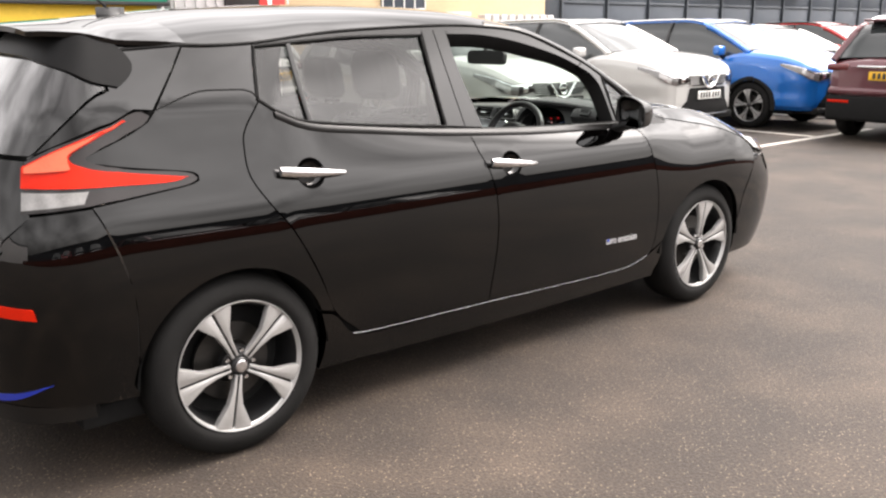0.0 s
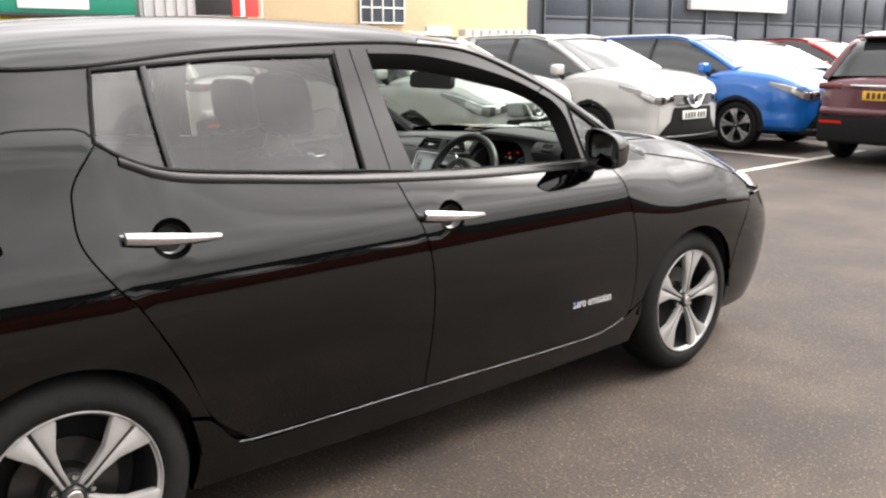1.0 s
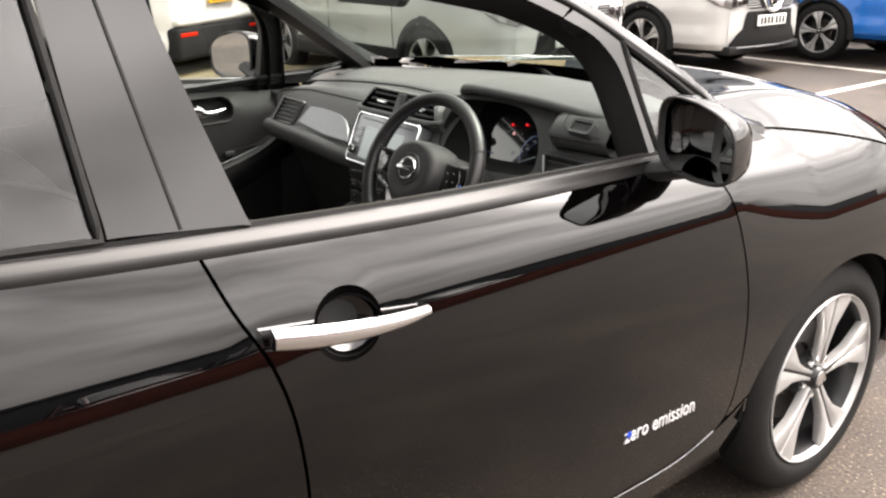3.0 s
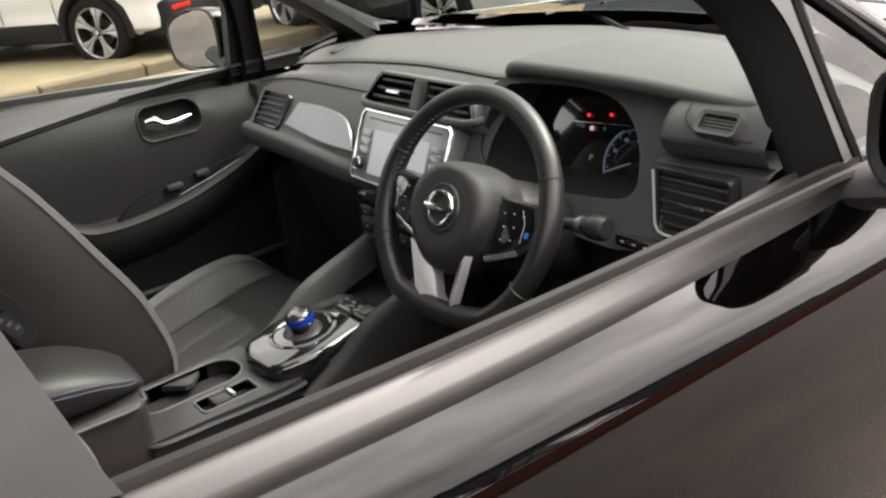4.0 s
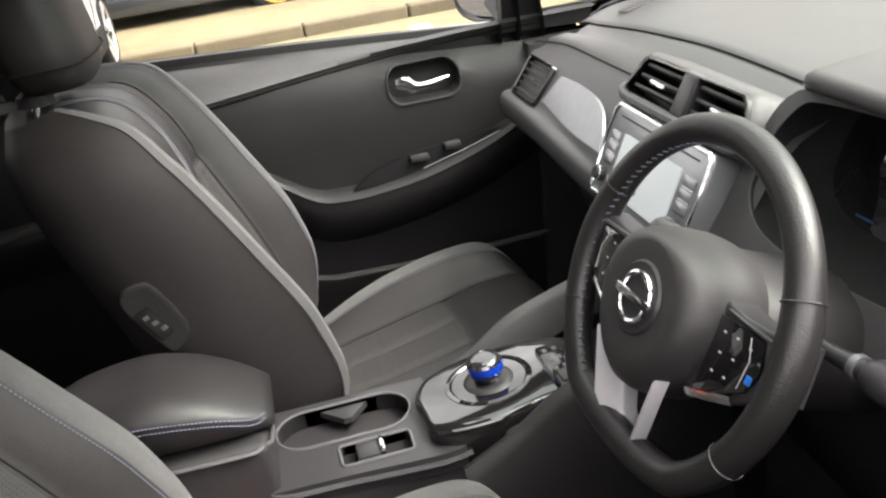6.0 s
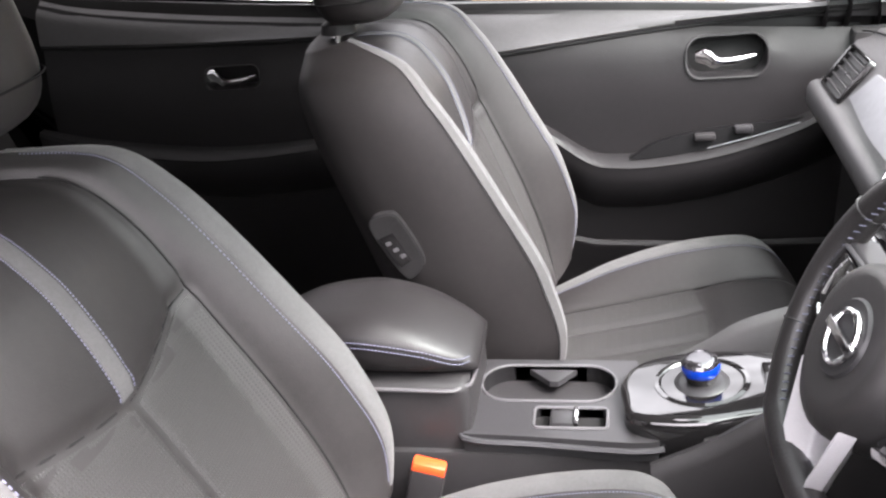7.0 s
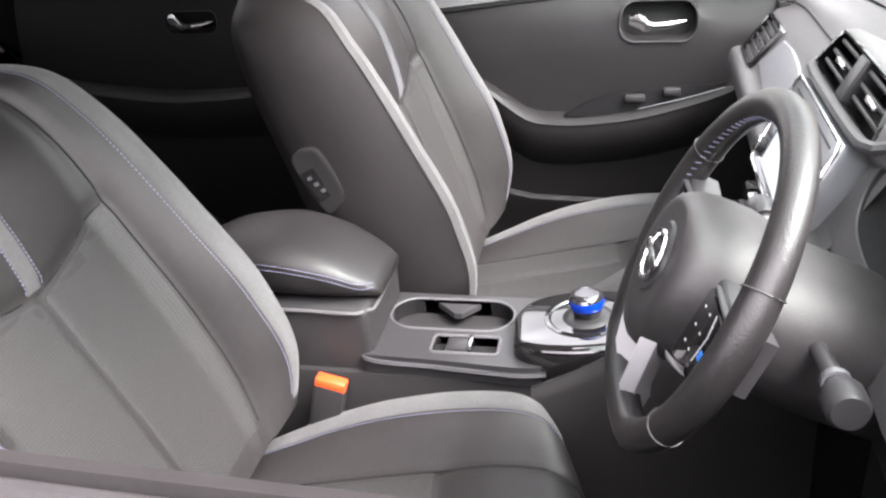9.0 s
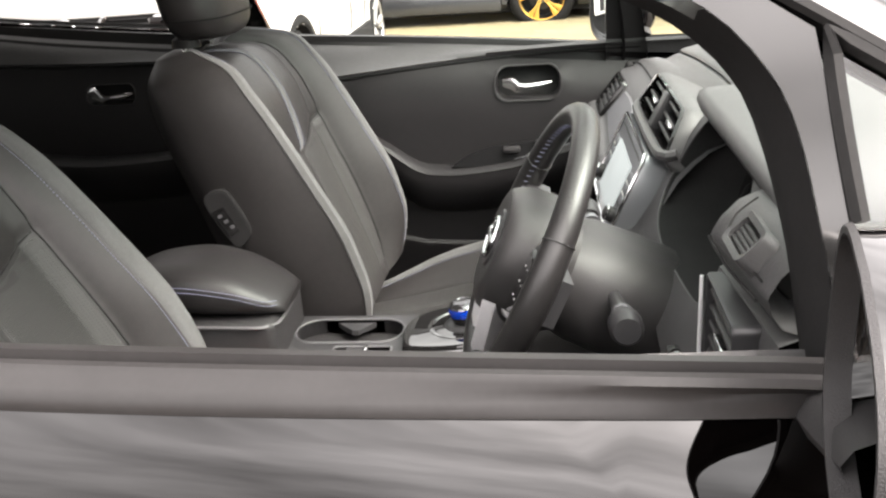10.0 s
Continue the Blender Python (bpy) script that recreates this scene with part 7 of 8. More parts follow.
for s in (-1, 1):
    arm = prism([(s * 0.060, 0.036), (s * 0.10, 0.031), (s * 0.162, 0.036), (s * 0.166, -0.016), (s * 0.125, -0.040), (s * 0.075, -0.058), (s * 0.055, -0.05)][::s], -0.030, 0.004, 0.006, 3)
    part("spoke", moved(arm, SW), SATIN_DARK, sw, "satin black spoke with switches")
    pod = prism([(s * 0.080, 0.024), (s * 0.140, 0.025), (s * 0.146, 0.0), (s * 0.138, -0.022), (s * 0.108, -0.040), (s * 0.080, -0.050)][::s], 0.004, 0.0085, 0.002)
    part("switch_pod", moved(pod, SW), PIANO, sw, "gloss black switch pod")
    for bx, by in ((0.093, 0.012), (0.110, 0.014), (0.128, 0.013), (0.096, -0.006), (0.114, -0.004), (0.095, -0.024), (0.112, -0.022)):
        part("switch_legend", moved(box(s * bx - 0.0018, s * bx + 0.0018, by - 0.0009, by + 0.0009, 0.0083, 0.0089, 0.0002), SW), GREY_MARK, sw)
    part("pod_line", moved(tube([(s * 0.124, 0.022, 0.0088), (s * 0.132, 0.004, 0.0088), (s * 0.130, -0.022, 0.0088)], 0.0005, 5), SW), GREY_MARK, sw)
    part("spoke_trim", moved(ribbon([(s * 0.073, -0.0565, 0.006), (s * 0.10, -0.0465, 0.007), (s * 0.128, -0.035, 0.006)], [(0, -0.5, 0.86)] * 3, 0.009, 0.002), SW), CHROME, sw, "silver spoke edge")
    part("spoke_wing", moved(prism([(s * 0.083, 0.030), (s * 0.145, 0.030), (s * 0.158, 0.002), (s * 0.152, -0.024), (s * 0.147, -0.022), (s * 0.151, 0.0), (s * 0.141, 0.026)][::s], 0.003, 0.009, 0.002), SW), INLAY_DARK, sw, "dark grey spoke edge")
part("blue_switch", moved(box(0.1350, 0.1420, -0.014, -0.006, 0.0078, 0.0094, 0.001, 2), SW), BLUE_SWITCH, sw, "blue switch")
for s in (-1, 1):
    leg = prism([(s * 0.027, -0.078), (s * 0.058, -0.058), (s * 0.041, -0.126), (s * 0.016, -0.160), (s * 0.0, -0.166), (s * 0.0, -0.150), (s * 0.014, -0.128)][::s], -0.010, 0.008, 0.003, 3)
    for v in leg.verts:
        v.co.z += (abs(v.co.x) - 0.028) * 0.8
    part("lower_spoke", moved(leg, SW), SILVER, sw, "silver lower spoke")
# column shroud and stalks
shr = [[SW @ Vector((w * math.copysign(abs(math.cos(a)) ** 0.8, math.cos(a)), h * math.copysign(abs(math.sin(a)) ** 0.8, math.sin(a)) - 0.012, -z)) for a in (2 * math.pi * k / 32 for k in range(32))] for z, w, h in ((0.035, 0.055, 0.050), (0.045, 0.078, 0.062), (0.075, 0.088, 0.068), (0.13, 0.090, 0.070), (0.27, 0.080, 0.066))]
part("column_shroud", grid_mesh(shr, closed_v=True, cap=True), HUB_PAD, car, "dark grey steering column shroud")
for s in (-1, 1):
    st = part("stalk", moved(tube([(s * 0.07, 0.010, -0.100), (s * 0.115, 0.014, -0.098), (s * 0.155, 0.018, -0.095)], 0.010, 12, radii=[0.008, 0.0085, 0.0105]), SW), SATIN_DARK, car, "column stalk")
    part("stalk_band", moved(tube([(s * 0.138, 0.0165, -0.097), (s * 0.146, 0.0172, -0.096)], 0.0125, 12), SW), INLAY, st)
    part("stalk_tip", moved(tube([(s * 0.155, 0.018, -0.095), (s * 0.163, 0.0185, -0.0945), (s * 0.183, 0.020, -0.093), (s * 0.189, 0.0205, -0.0925)], 0.015, 16, radii=[0.0135, 0.0175, 0.0175, 0.014]), SW), SATIN_DARK, st, "round stalk end")


# rear bench
rows = [[(x, y, z) for x, z in ((0.30, 0.36), (0.74, 0.36), (0.79, 0.40), (0.78, 0.47), (0.72, 0.50), (0.45, 0.475), (0.36, 0.52), (0.24, 0.80), (0.18, 0.98), (0.12, 1.0), (0.06, 0.96), (0.16, 0.50))] for y in (-0.66, -0.5, -0.25, 0, 0.25, 0.5, 0.66)]
part("rear_bench", grid_mesh(rows, closed_v=True, cap=True), LEATHER, car, "dark rear bench seat")
part("parcel_shelf", box(-0.45, 0.10, -0.66, 0.66, 0.97, 0.99, 0.005), CARPET, car)

# ---------------------------------------------------------------- door trims
def trim_line(x):
    """Height of the seam under the sill cap."""
    return pchip([0.3, 0.6, 0.86, 1.12, 1.2, 1.3, 1.48, 1.62, 1.75, 1.95, 2.2], [1.020, 1.006, 1.0, 0.995, 0.934, 0.944, 0.960, 0.970, 0.977, 0.984, 0.985], x)


def card_y(x, z):
    zt = belt(x) - 0.055
    base = pchip([0.30, 0.55, 0.70, 0.85, 0.93, 1.0], [0.735, 0.715, 0.705, 0.705, 0.715, 0.735], z)
    return base + 0.05 * smooth01(zt - 0.03, zt + 0.03, z) * 0.6


for sign in (-1, 1):
    for x0, x1, hx, hz, owner in ((1.20, 2.16, 1.776, 0.914, doors[sign][0]), (0.32, 1.10, 0.760, 0.931, doors[sign][1])):
        f = x0 > 1
        rw, rh, rr0 = (0.150, 0.074, 0.030) if f else (0.122, 0.046, 0.018)
        fnc = lambda x, z, n, sg=sign: Vector((x, sg * (card_y(x, z) - n), z))
        top = [(x0 + (x1 - x0) * k / 8, belt(x0 + (x1 - x0) * k / 8) - 0.04) for k in range(9)]
        hole = [(hx + a, hz + b) for a, b in rounded(rw, rh, rr0, 8)]
        card = part("door_card", sheet(path2(top, [(x1, 0.5), (x1 - 0.03, 0.33)], [(x1 - 0.03, 0.33), (x0 + 0.05, 0.33)], [(x0 + 0.05, 0.33), (x0, 0.5), top[0]], step=0.05), fnc, 0.04, 0, holes=[hole]), DOOR_SOFT, owner, "black soft door trim")
        # sill cap that rolls over to the glass
        rows = []
        for k in range(15):
            x = x0 + (x1 - x0) * k / 14
            zt = belt(x) - (0.045 if f else 0.062)
            yg = flank(x, belt(x)) - 0.022
            yc = card_y(x, zt)
            zs = trim_line(x) - 0.002
            rows.append([(x, sign * (card_y(x, zs) - 0.004), zs), (x, sign * (card_y(x, zs) - 0.008), zs + 0.006), (x, sign * (yc - 0.006), max(zt - 0.004, zs + 0.012)), (x, sign * (yc + 0.004), max(zt + 0.010, zs + 0.018)), (x, sign * (yc + 0.02), zt + 0.022), (x, sign * (yg - 0.012), zt + 0.030), (x, sign * (yg - 0.002), zt + 0.026)])
        part("sill_cap", grid_mesh(rows), DASH, card, "smooth sill cap")
        # seam under the cap, dipping to the rear
        part("trim_seam", tube([fnc(x, trim_line(x) - 0.005, 0.002) for x in [x0 + (x1 - x0) * k / 14 for k in range(15)]], 0.0035, 6), RUBBER, card)
        # handle recess with chrome lever
        ring = [[(hx + a * s, hz + b * s2) for a, b in rounded(rw, rh, rr0, 8)] for s, s2 in ((1.06, 1.10), (1.03, 1.05), (1.0, 1.0), (0.97, 0.95), (0.95, 0.92))]
        rows = [[fnc(x, z, n) for x, z in lp] for lp, n in zip(ring, (-0.001, 0.004, 0.003, -0.02, -0.035))]
        rec = part("handle_recess", grid_mesh(rows, closed_v=True), DARK_PLASTIC, card)
        part("recess_back", sheet([(hx + a * 0.96, hz + b * 0.93) for a, b in rounded(rw, rh, rr0, 8)], lambda x, z, n, g=fnc: g(x, z, -0.034), 0.04, 0), RUBBER, rec)
        lv = []
        for k in range(13):
            t = k / 12
            x = hx - 0.058 + 0.112 * t
            hh = pchip([0, 0.12, 0.25, 0.4, 0.8, 1], [0.010, 0.016, 0.017, 0.008, 0.006, 0.003], t)
            zc = hz + pchip([0, 0.15, 0.35, 0.7, 1], [0.004, 0.004, -0.008, -0.006, 0.0], t)
            c0 = fnc(x, zc, -0.004 + 0.010 * math.sin(math.pi * t))
            lv.append([c0 + Vector((0, sign * 0.004 * math.cos(a), hh * math.sin(a))) for a in (2 * math.pi * j / 10 for j in range(10))])
        part("pull_lever", grid_mesh(lv, closed_v=True, cap=True), BRIGHT, card, "chrome door release lever")
        # arm rest sweeping up to the front
        if f:
            crv = spline([(1.33, 0, 0.835), (1.42, 0, 0.797), (1.51, 0, 0.737), (1.57, 0, 0.727), (1.64, 0, 0.729), (1.74, 0, 0.742), (1.83, 0, 0.764), (1.90, 0, 0.786), (1.95, 0, 0.808), (2.08, 0, 0.87)], 0.03)
        else:
            crv = spline([(0.28, 0, 0.837), (0.40, 0, 0.812), (0.50, 0, 0.797), (0.68, 0, 0.779), (0.80, 0, 0.780), (0.90, 0, 0.786), (1.08, 0, 0.80)], 0.03)
        rows = []
        for k, q in enumerate(crv):
            t = k / (len(crv) - 1)
            pr = 0.065 * math.sin(math.pi * min(max(0.04 + 0.9 * t, 0), 1)) ** 0.6
            yb = card_y(q.x, q.z)
            rows.append([(q.x, sign * (yb + 0.004), q.z + 0.002), (q.x, sign * (yb - pr * 0.8), q.z), (q.x, sign * (yb - pr), q.z - 0.010), (q.x, sign * (yb - pr * 1.02), q.z - 0.03), (q.x, sign * (yb - pr * 0.8), q.z - 0.065), (q.x, sign * (yb - pr * 0.25), q.z - 0.105), (q.x, sign * (yb + 0.01), q.z - 0.125)])
        ar = part("door_armrest", grid_mesh(rows), DOOR_SOFT, card, "padded black door armrest")
        part("armrest_stitch", tube([Vector(r_[2]) + Vector((0, -sign * 0.001, 0.002)) for r_ in rows], 0.0015, 5), RUBBER, ar)
        if f:
            pan = path2([(1.590, 0.730), (1.638, 0.758), (1.70, 0.774), (1.78, 0.784), (1.88, 0.792), (1.92, 0.797)], [(1.92, 0.797), (1.83, 0.766), (1.74, 0.744), (1.66, 0.732), (1.590, 0.730)])
            part("switch_plate", sheet(pan, lambda x, z, n, sg=sign: Vector((x, sg * (card_y(x, z) - 0.02 - 0.5 * (0.81 - z) * 0.5 - n), z)), 0.02, 0.012), FIN_BLACK, ar, "gloss black switch plate")
            part("window_switch", box(1.715, 1.755, min(sign * 0.66, sign * 0.68), max(sign * 0.66, sign * 0.68), 0.762, 0.776, 0.004), DARK_PLASTIC, ar)
            part("window_switch", box(1.79, 1.825, min(sign * 0.662, sign * 0.68), max(sign * 0.662, sign * 0.68), 0.774, 0.790, 0.005), SATIN_DARK, ar)
            # thin grey tube stands in for the highlight on the armrest edge
            part("plate_edge_glint", tube([(x, sign * (card_y(x, z) - 0.04), z) for x, z in ((1.74, 0.7465), (1.83, 0.7685), (1.91, 0.792))], 0.0010, 5), INLAY, ar, "grey line standing in for the highlight on the armrest edge")
            part("pocket_lip", tube([fnc(x, z, 0.03) for x, z in ((1.30, 0.60), (1.42, 0.56), (1.52, 0.535), (1.75, 0.525), (2.0, 0.53))], 0.008, 8), DARK_PLASTIC, card, "door pocket lip")
    # passenger side glass stays up
    if sign > 0:
        wo = path2([(1.16, 1.05), (1.09, 1.43)], [q for q in WIN_TOP], [(2.008, 0.988), (1.6, 1.01), (1.16, 1.05)])
        part("front_window", sheet(wo, side_fn(sign, -0.008), 0.06, 0.003), CLEAR_GLASS, doors[sign][0], "clear front window")
    # inner centre pillar trim
    b = grid_mesh([[(x, sign * (flank(1.05, z) - d), z) for x, d in ((0.97, 0.02), (0.98, 0.06), (1.03, 0.07), (1.075, 0.055), (1.10, 0.015))] for z in (0.32, 0.6, 0.9, 1.1, 1.3, 1.42)])
    part("pillar_cover", b, DARK_PLASTIC, car)

# rear-view mirror
rv = part("rear_view_mirror", moved(prism(rounded(0.27, 0.068, 0.025), -0.02, 0.012, 0.012, 3), Matrix.Translation((1.86, -0.085, 1.300)) @ Matrix.Rotation(radians(8), 4, "Y") @ Matrix.Rotation(radians(-90), 4, "Y") @ Matrix.Rotation(radians(90), 4, "Z") @ Matrix.Rotation(radians(180), 4, "X")), DARK_PLASTIC, car, "black rear-view mirror")
part("mirror_stem", tube([(1.87, -0.05, 1.32), (1.92, -0.02, 1.36), (1.97, 0.0, 1.40)], 0.012, 8), DARK_PLASTIC, rv)
part("sensor_housing", box(1.78, 1.95, -0.07, 0.07, 1.395, 1.445, 0.02), DARK_PLASTIC, car)
for sign in (-1, 1):
    part("sun_visor", moved(box(-0.08, 0.08, -0.20, 0.20, -0.012, 0.012, 0.008), Matrix.Translation((1.56, sign * 0.34, 1.438)) @ Matrix.Rotation(radians(14), 4, "Y")), HEADLINER, car, "grey sun visor")

# ---------------------------------------------------------------- parked cars
def paint(name, c, metal=0.2):
    return mat(name, c, 0.3, metal, 1.0, 0.02, vary=0.05, scale=300)


P_WHITE, P_SILVER, P_BLUE = paint("white_car_paint", (0.60, 0.59, 0.57), 0), paint("silver_car_paint", (0.46, 0.455, 0.44), 0.1), paint("blue_car_paint", (0.002, 0.12, 0.44), 0.15)
P_RED, P_MAROON, P_GREY = paint("red_car_paint", (0.5, 0.02, 0.02), 0.1), paint("maroon_car_paint", (0.105, 0.029, 0.037), 0.2), paint("dark_grey_car_paint", (0.03, 0.032, 0.036), 0.3)
GOLD = mat("gold_alloy", (0.75, 0.45, 0.10), 0.3, 0.8)


def parked_car(m, body_paint, label, L=4.38, W=1.81, H=1.6, wb=2.65, rim=MACHINED, suv=True, group="parked cars", plate=True, nose=0.0):
    """A hatchback or small SUV, nose along its own +x, set at the pose m."""
    c = thing("parked_car", label, "car", group)
    hw = W / 2
    xf, xr = L / 2, -L / 2
    ax_f, ax_r = xf - 0.92, xf - 0.92 - wb
    bz = 0.30 if suv else 0.24
    X = [xr, xr + 0.05, xr + 0.25, xr + 0.9, -0.3, 0.6, xf - 1.05, xf - 0.5, xf - 0.2, xf - 0.07, xf]
    TOP = [0.92, 1.0, 1.04, 1.02, 0.99, 0.99, 1.02, 0.95, 0.87, 0.81, 0.74]
    if suv:
        TOP[3:] = [1.05, 1.03, 1.04, 1.13, 1.085 + 0.3 * nose, 1.01 + 0.55 * nose, 0.945 + 0.7 * nose, 0.875 + 0.8 * nose]
    TOP = [t * H / 1.6 for t in TOP]
    PLAN = [0.74, 0.88, 0.96, 1.0, 1.0, 1.0, 1.0, 0.985, 0.93, 0.84, 0.70]
    NP = PLAN[-1]
    xs = [math.cos(math.pi * i / 96) * L / 2 for i in range(96, -1, -1)]
    T = TOP[-1]
    LAMP_TOP = [T, T + 0.09 * (1 - nose), T + 0.155 * (1 - 2 * nose)]
    rows = []
    for x in xs:
        t, p = pchip(X, TOP, x), pchip(X, PLAN, x) * hw
        # sections from the sill up and over
        sec = [(0.90, bz), (0.975, bz + 0.06), (0.985, 0.45), (0.978, 0.56), (1.0, 0.70), (0.992, t - 0.15), (0.965, t - 0.07), (0.90, t - 0.02), (0.75, t + 0.012), (0.4, t + 0.035), (0.0, t + 0.042)]
        sec = [(sec[k][0] + (sec[k + 1][0] - sec[k][0]) * j / 4, sec[k][1] + (sec[k + 1][1] - sec[k][1]) * j / 4) for k in range(10) for j in range(4)] + [sec[-1]]
        half = [(x, p * a, max(z, bz)) for a, z in sec]
        rows.append(half + [(q[0], -q[1], q[2]) for q in half[-2::-1]])
    bm = grid_mesh(rows)
    bm.faces.ensure_lookup_table()
    gone = []
    for f in bm.faces:
        q = f.calc_center_median()
        for ax in (ax_f, ax_r):
            if abs(q.y) > hw * 0.7 and (q.x - ax) ** 2 + (q.z - 0.345) ** 2 < 0.395 ** 2:
                gone.append(f)
    bmesh.ops.delete(bm, geom=gone, context="FACES")
    body = part("body", orient(bm, (0, 0, 0.6)), body_paint, c, sharp=55)
    part("front_end", orient(grid_mesh([[(xf + dx_ + 0.09 * (1 - (j / 6) ** 2), j / 6 * NP * hw, z) for j in range(-6, 7)] for dx_, z in ((-0.03, bz), (0.0, bz + 0.08), (0.0, 0.50), (-0.004, 0.62), (-0.012, TOP[-1] - 0.06), (-0.03, TOP[-1] + 0.006), (-0.10, TOP[-1] + 0.055))]), (0, 0, 0.6)), body_paint, c)
    part("rear_end", grid_mesh([[(xr + 0.0, y * PLAN[0] * hw, z) for y in (-1, -0.5, 0, 0.5, 1)] for z in (bz, 0.42, TOP[0] + 0.03)]), body_paint, c)
    def lamp_strip(sg, s0, s1, h0, h1, off):
        """A patch of the lamp: s runs from the grille round the corner to the rear tip, h from bottom to top."""
        rws = []
        for i in range(13):
            q = s0 + (s1 - s0) * i / 12
            col = []
            for j in range(4):
                h = h0 + (h1 - h0) * j / 3
                if q < 0.42:
                    y = hw * (0.46 + (NP - 0.46) * q / 0.42)
                    x, tz = xf + 0.09 * (1 - (y / (NP * hw)) ** 2) - 0.008, T
                    z = tz - 0.160 + 0.05 * (1 - q / 0.42) + h * (0.130 - 0.045 * (1 - q / 0.42))
                    x -= 0.5 * max(0, z - (T - 0.06))
                    col.append((x + off + 0.012, sg * (y + off * q), z))
                else:
                    r = (q - 0.42) / 0.58
                    x = xf - 0.02 - 0.44 * r
                    tz = pchip(X, TOP, x)
                    hi = pchip([xf - 0.5, xf - 0.16, xf], LAMP_TOP[::-1], x) - 0.045 - 0.01 * r
                    z = hi - (1 - h) * (0.135 - 0.10 * r)
                    w = pchip([0, tz - 0.16, tz - 0.07, tz - 0.02], [1.0, 0.995, 0.965, 0.90], z)
                    y = pchip(X, PLAN, x) * hw * w
                    col.append((x + off, sg * (y + off + 0.004), z))
            rws.append(col)
        return orient(grid_mesh(rws), (0, 0, 0.6))

    # glasshouse
    zb = (1.01 if suv else 0.97) * H / 1.6
    GX = [xr + 0.12, xr + 0.45, xr + 0.9, -0.1, xf - 1.90, xf - 1.50, xf - 1.05]
    GZ = [zb + 0.06, H - 0.12, H - 0.02, H, H - 0.055, H - 0.225, zb + 0.15]
    n = 40
    glass_rows, roof_rows, rail = [], [], []
    for i in range(n):
        t = i / (n - 1)
        x = GX[0] + (GX[-1] - GX[0]) * t
        z = pchip(GX, GZ, x)
        wt = hw * (0.93 - 0.27 * (z - zb) / (H - zb))
        wb_ = hw * 0.93 * pchip(X, PLAN, x)
        glass_rows.append([(x, wb_, zb - 0.03), (x, (wb_ + wt) / 2 + 0.01, (zb + z) / 2), (x, wt, z - 0.045), (x, wt * 0.94, z - 0.012), (x, wt * 0.6, z + 0.0), (x, 0, z + 0.012)])
    glass_rows = [[(q[0] + 0.11 * min(max((q[0] - xf + 1.95) / 0.5, 0), 1) * (1 - (q[1] / hw / 0.93) ** 2) * (1 if q[2] > zb else 0), q[1], q[2]) for q in r] for r in glass_rows]
    rows = [r + [(q[0], -q[1], q[2]) for q in r[-2::-1]] for r in glass_rows]
    part("glazing", orient(grid_mesh(rows), (0, 0, 1.0)), CAR_GLASS, c, "dark glazing")
    i0 = min(range(n), key=lambda k: abs(glass_rows[k][0][0] - (xr + 0.55)))
    i1 = min(range(n), key=lambda k: abs(glass_rows[k][0][0] - (xf - 1.84)))
    rr = []
    for r in glass_rows[i0:i1 + 1]:
        half = [(q[0], q[1] + (0.006 if q[1] > 0.01 else 0), q[2] + 0.010) for q in r[2:]]
        rr.append(half + [(q[0], -q[1], q[2]) for q in half[-2::-1]])
    part("roof", orient(grid_mesh(rr), (0, 0, 1.0)), body_paint, c)
    for sg in (-1, 1):
        pts = [(q[2][0], sg * (q[2][1] + 0.006), q[2][2]) for q in glass_rows if xf - 1.94 <= q[0][0] <= xf - 0.98]
        part("pillar", tube(pts, 0.042, 8), body_paint, c)
        for px in (-0.35, xr + 0.95):
            j = min(range(n), key=lambda k: abs(glass_rows[k][0][0] - px))
            q = glass_rows[j]
            part("pillar", tube([(p[0], sg * (p[1] + 0.004), p[2]) for p in q[:3]], 0.03 if px > -0.5 else 0.05, 8), GLOSS_BLACK if px > -0.5 else body_paint, c)
        part("pillar", tube([(glass_rows[k][2][0], sg * (glass_rows[k][2][1] + 0.002), glass_rows[k][2][2]) for k in range(i0 + 1)], 0.05, 8), body_paint, c)
        part("roof_rail", tube([(q[2][0], sg * (q[2][1] - 0.02), q[2][2] + 0.05) for q in glass_rows[i0 + 1:i1:2]], 0.014, 8), CHROME if suv else GLOSS_BLACK, c)
        part("window_line", tube([(x, sg * (hw * 0.935 * pchip(X, PLAN, x) + 0.012), zb - 0.02 + 0.01) for x in [xr + 0.7 + (xf - 1.25 - xr - 0.7) * k / 10 for k in range(11)]], 0.010, 6), CHROME, c)
        mr = part("door_mirror", moved(box(-0.06, 0.06, -0.10, 0.10, -0.07, 0.07, 0.04, 3), Matrix.Translation((xf - 1.42, sg * (hw + 0.06), zb + 0.13))), body_paint, c)
        part("mirror_foot", tube([(xf - 1.42, sg * (hw - 0.08), zb + 0.0), (xf - 1.42, sg * (hw + 0.02), zb + 0.08)], 0.035, 8), GLOSS_BLACK, mr)
        # cladding, arches, sill
        for ax in (ax_f, ax_r):
            rows = []
            for k in range(25):
                a = radians(-8 + 196 * k / 24)
                rows.append([(ax + r * math.cos(a), sg * (hw * yy * pchip(X, PLAN, ax + r * math.cos(a)) * 0.995), 0.345 + r * math.sin(a)) for r, yy in ((0.355, 0.80), (0.36, 1.0), (0.375, 1.012), (0.415, 1.008), (0.43, 0.985))])
            part("arch_trim", grid_mesh(rows), RUBBER if suv else body_paint, c)
            b = bmesh.new()
            b.faces.new([b.verts.new((ax + 0.40 * math.cos(radians(a)), sg * hw * 0.72, 0.345 + 0.40 * math.sin(radians(a)))) for a in range(-10, 191, 10)])
            part("arch_back", b, RUBBER, c)
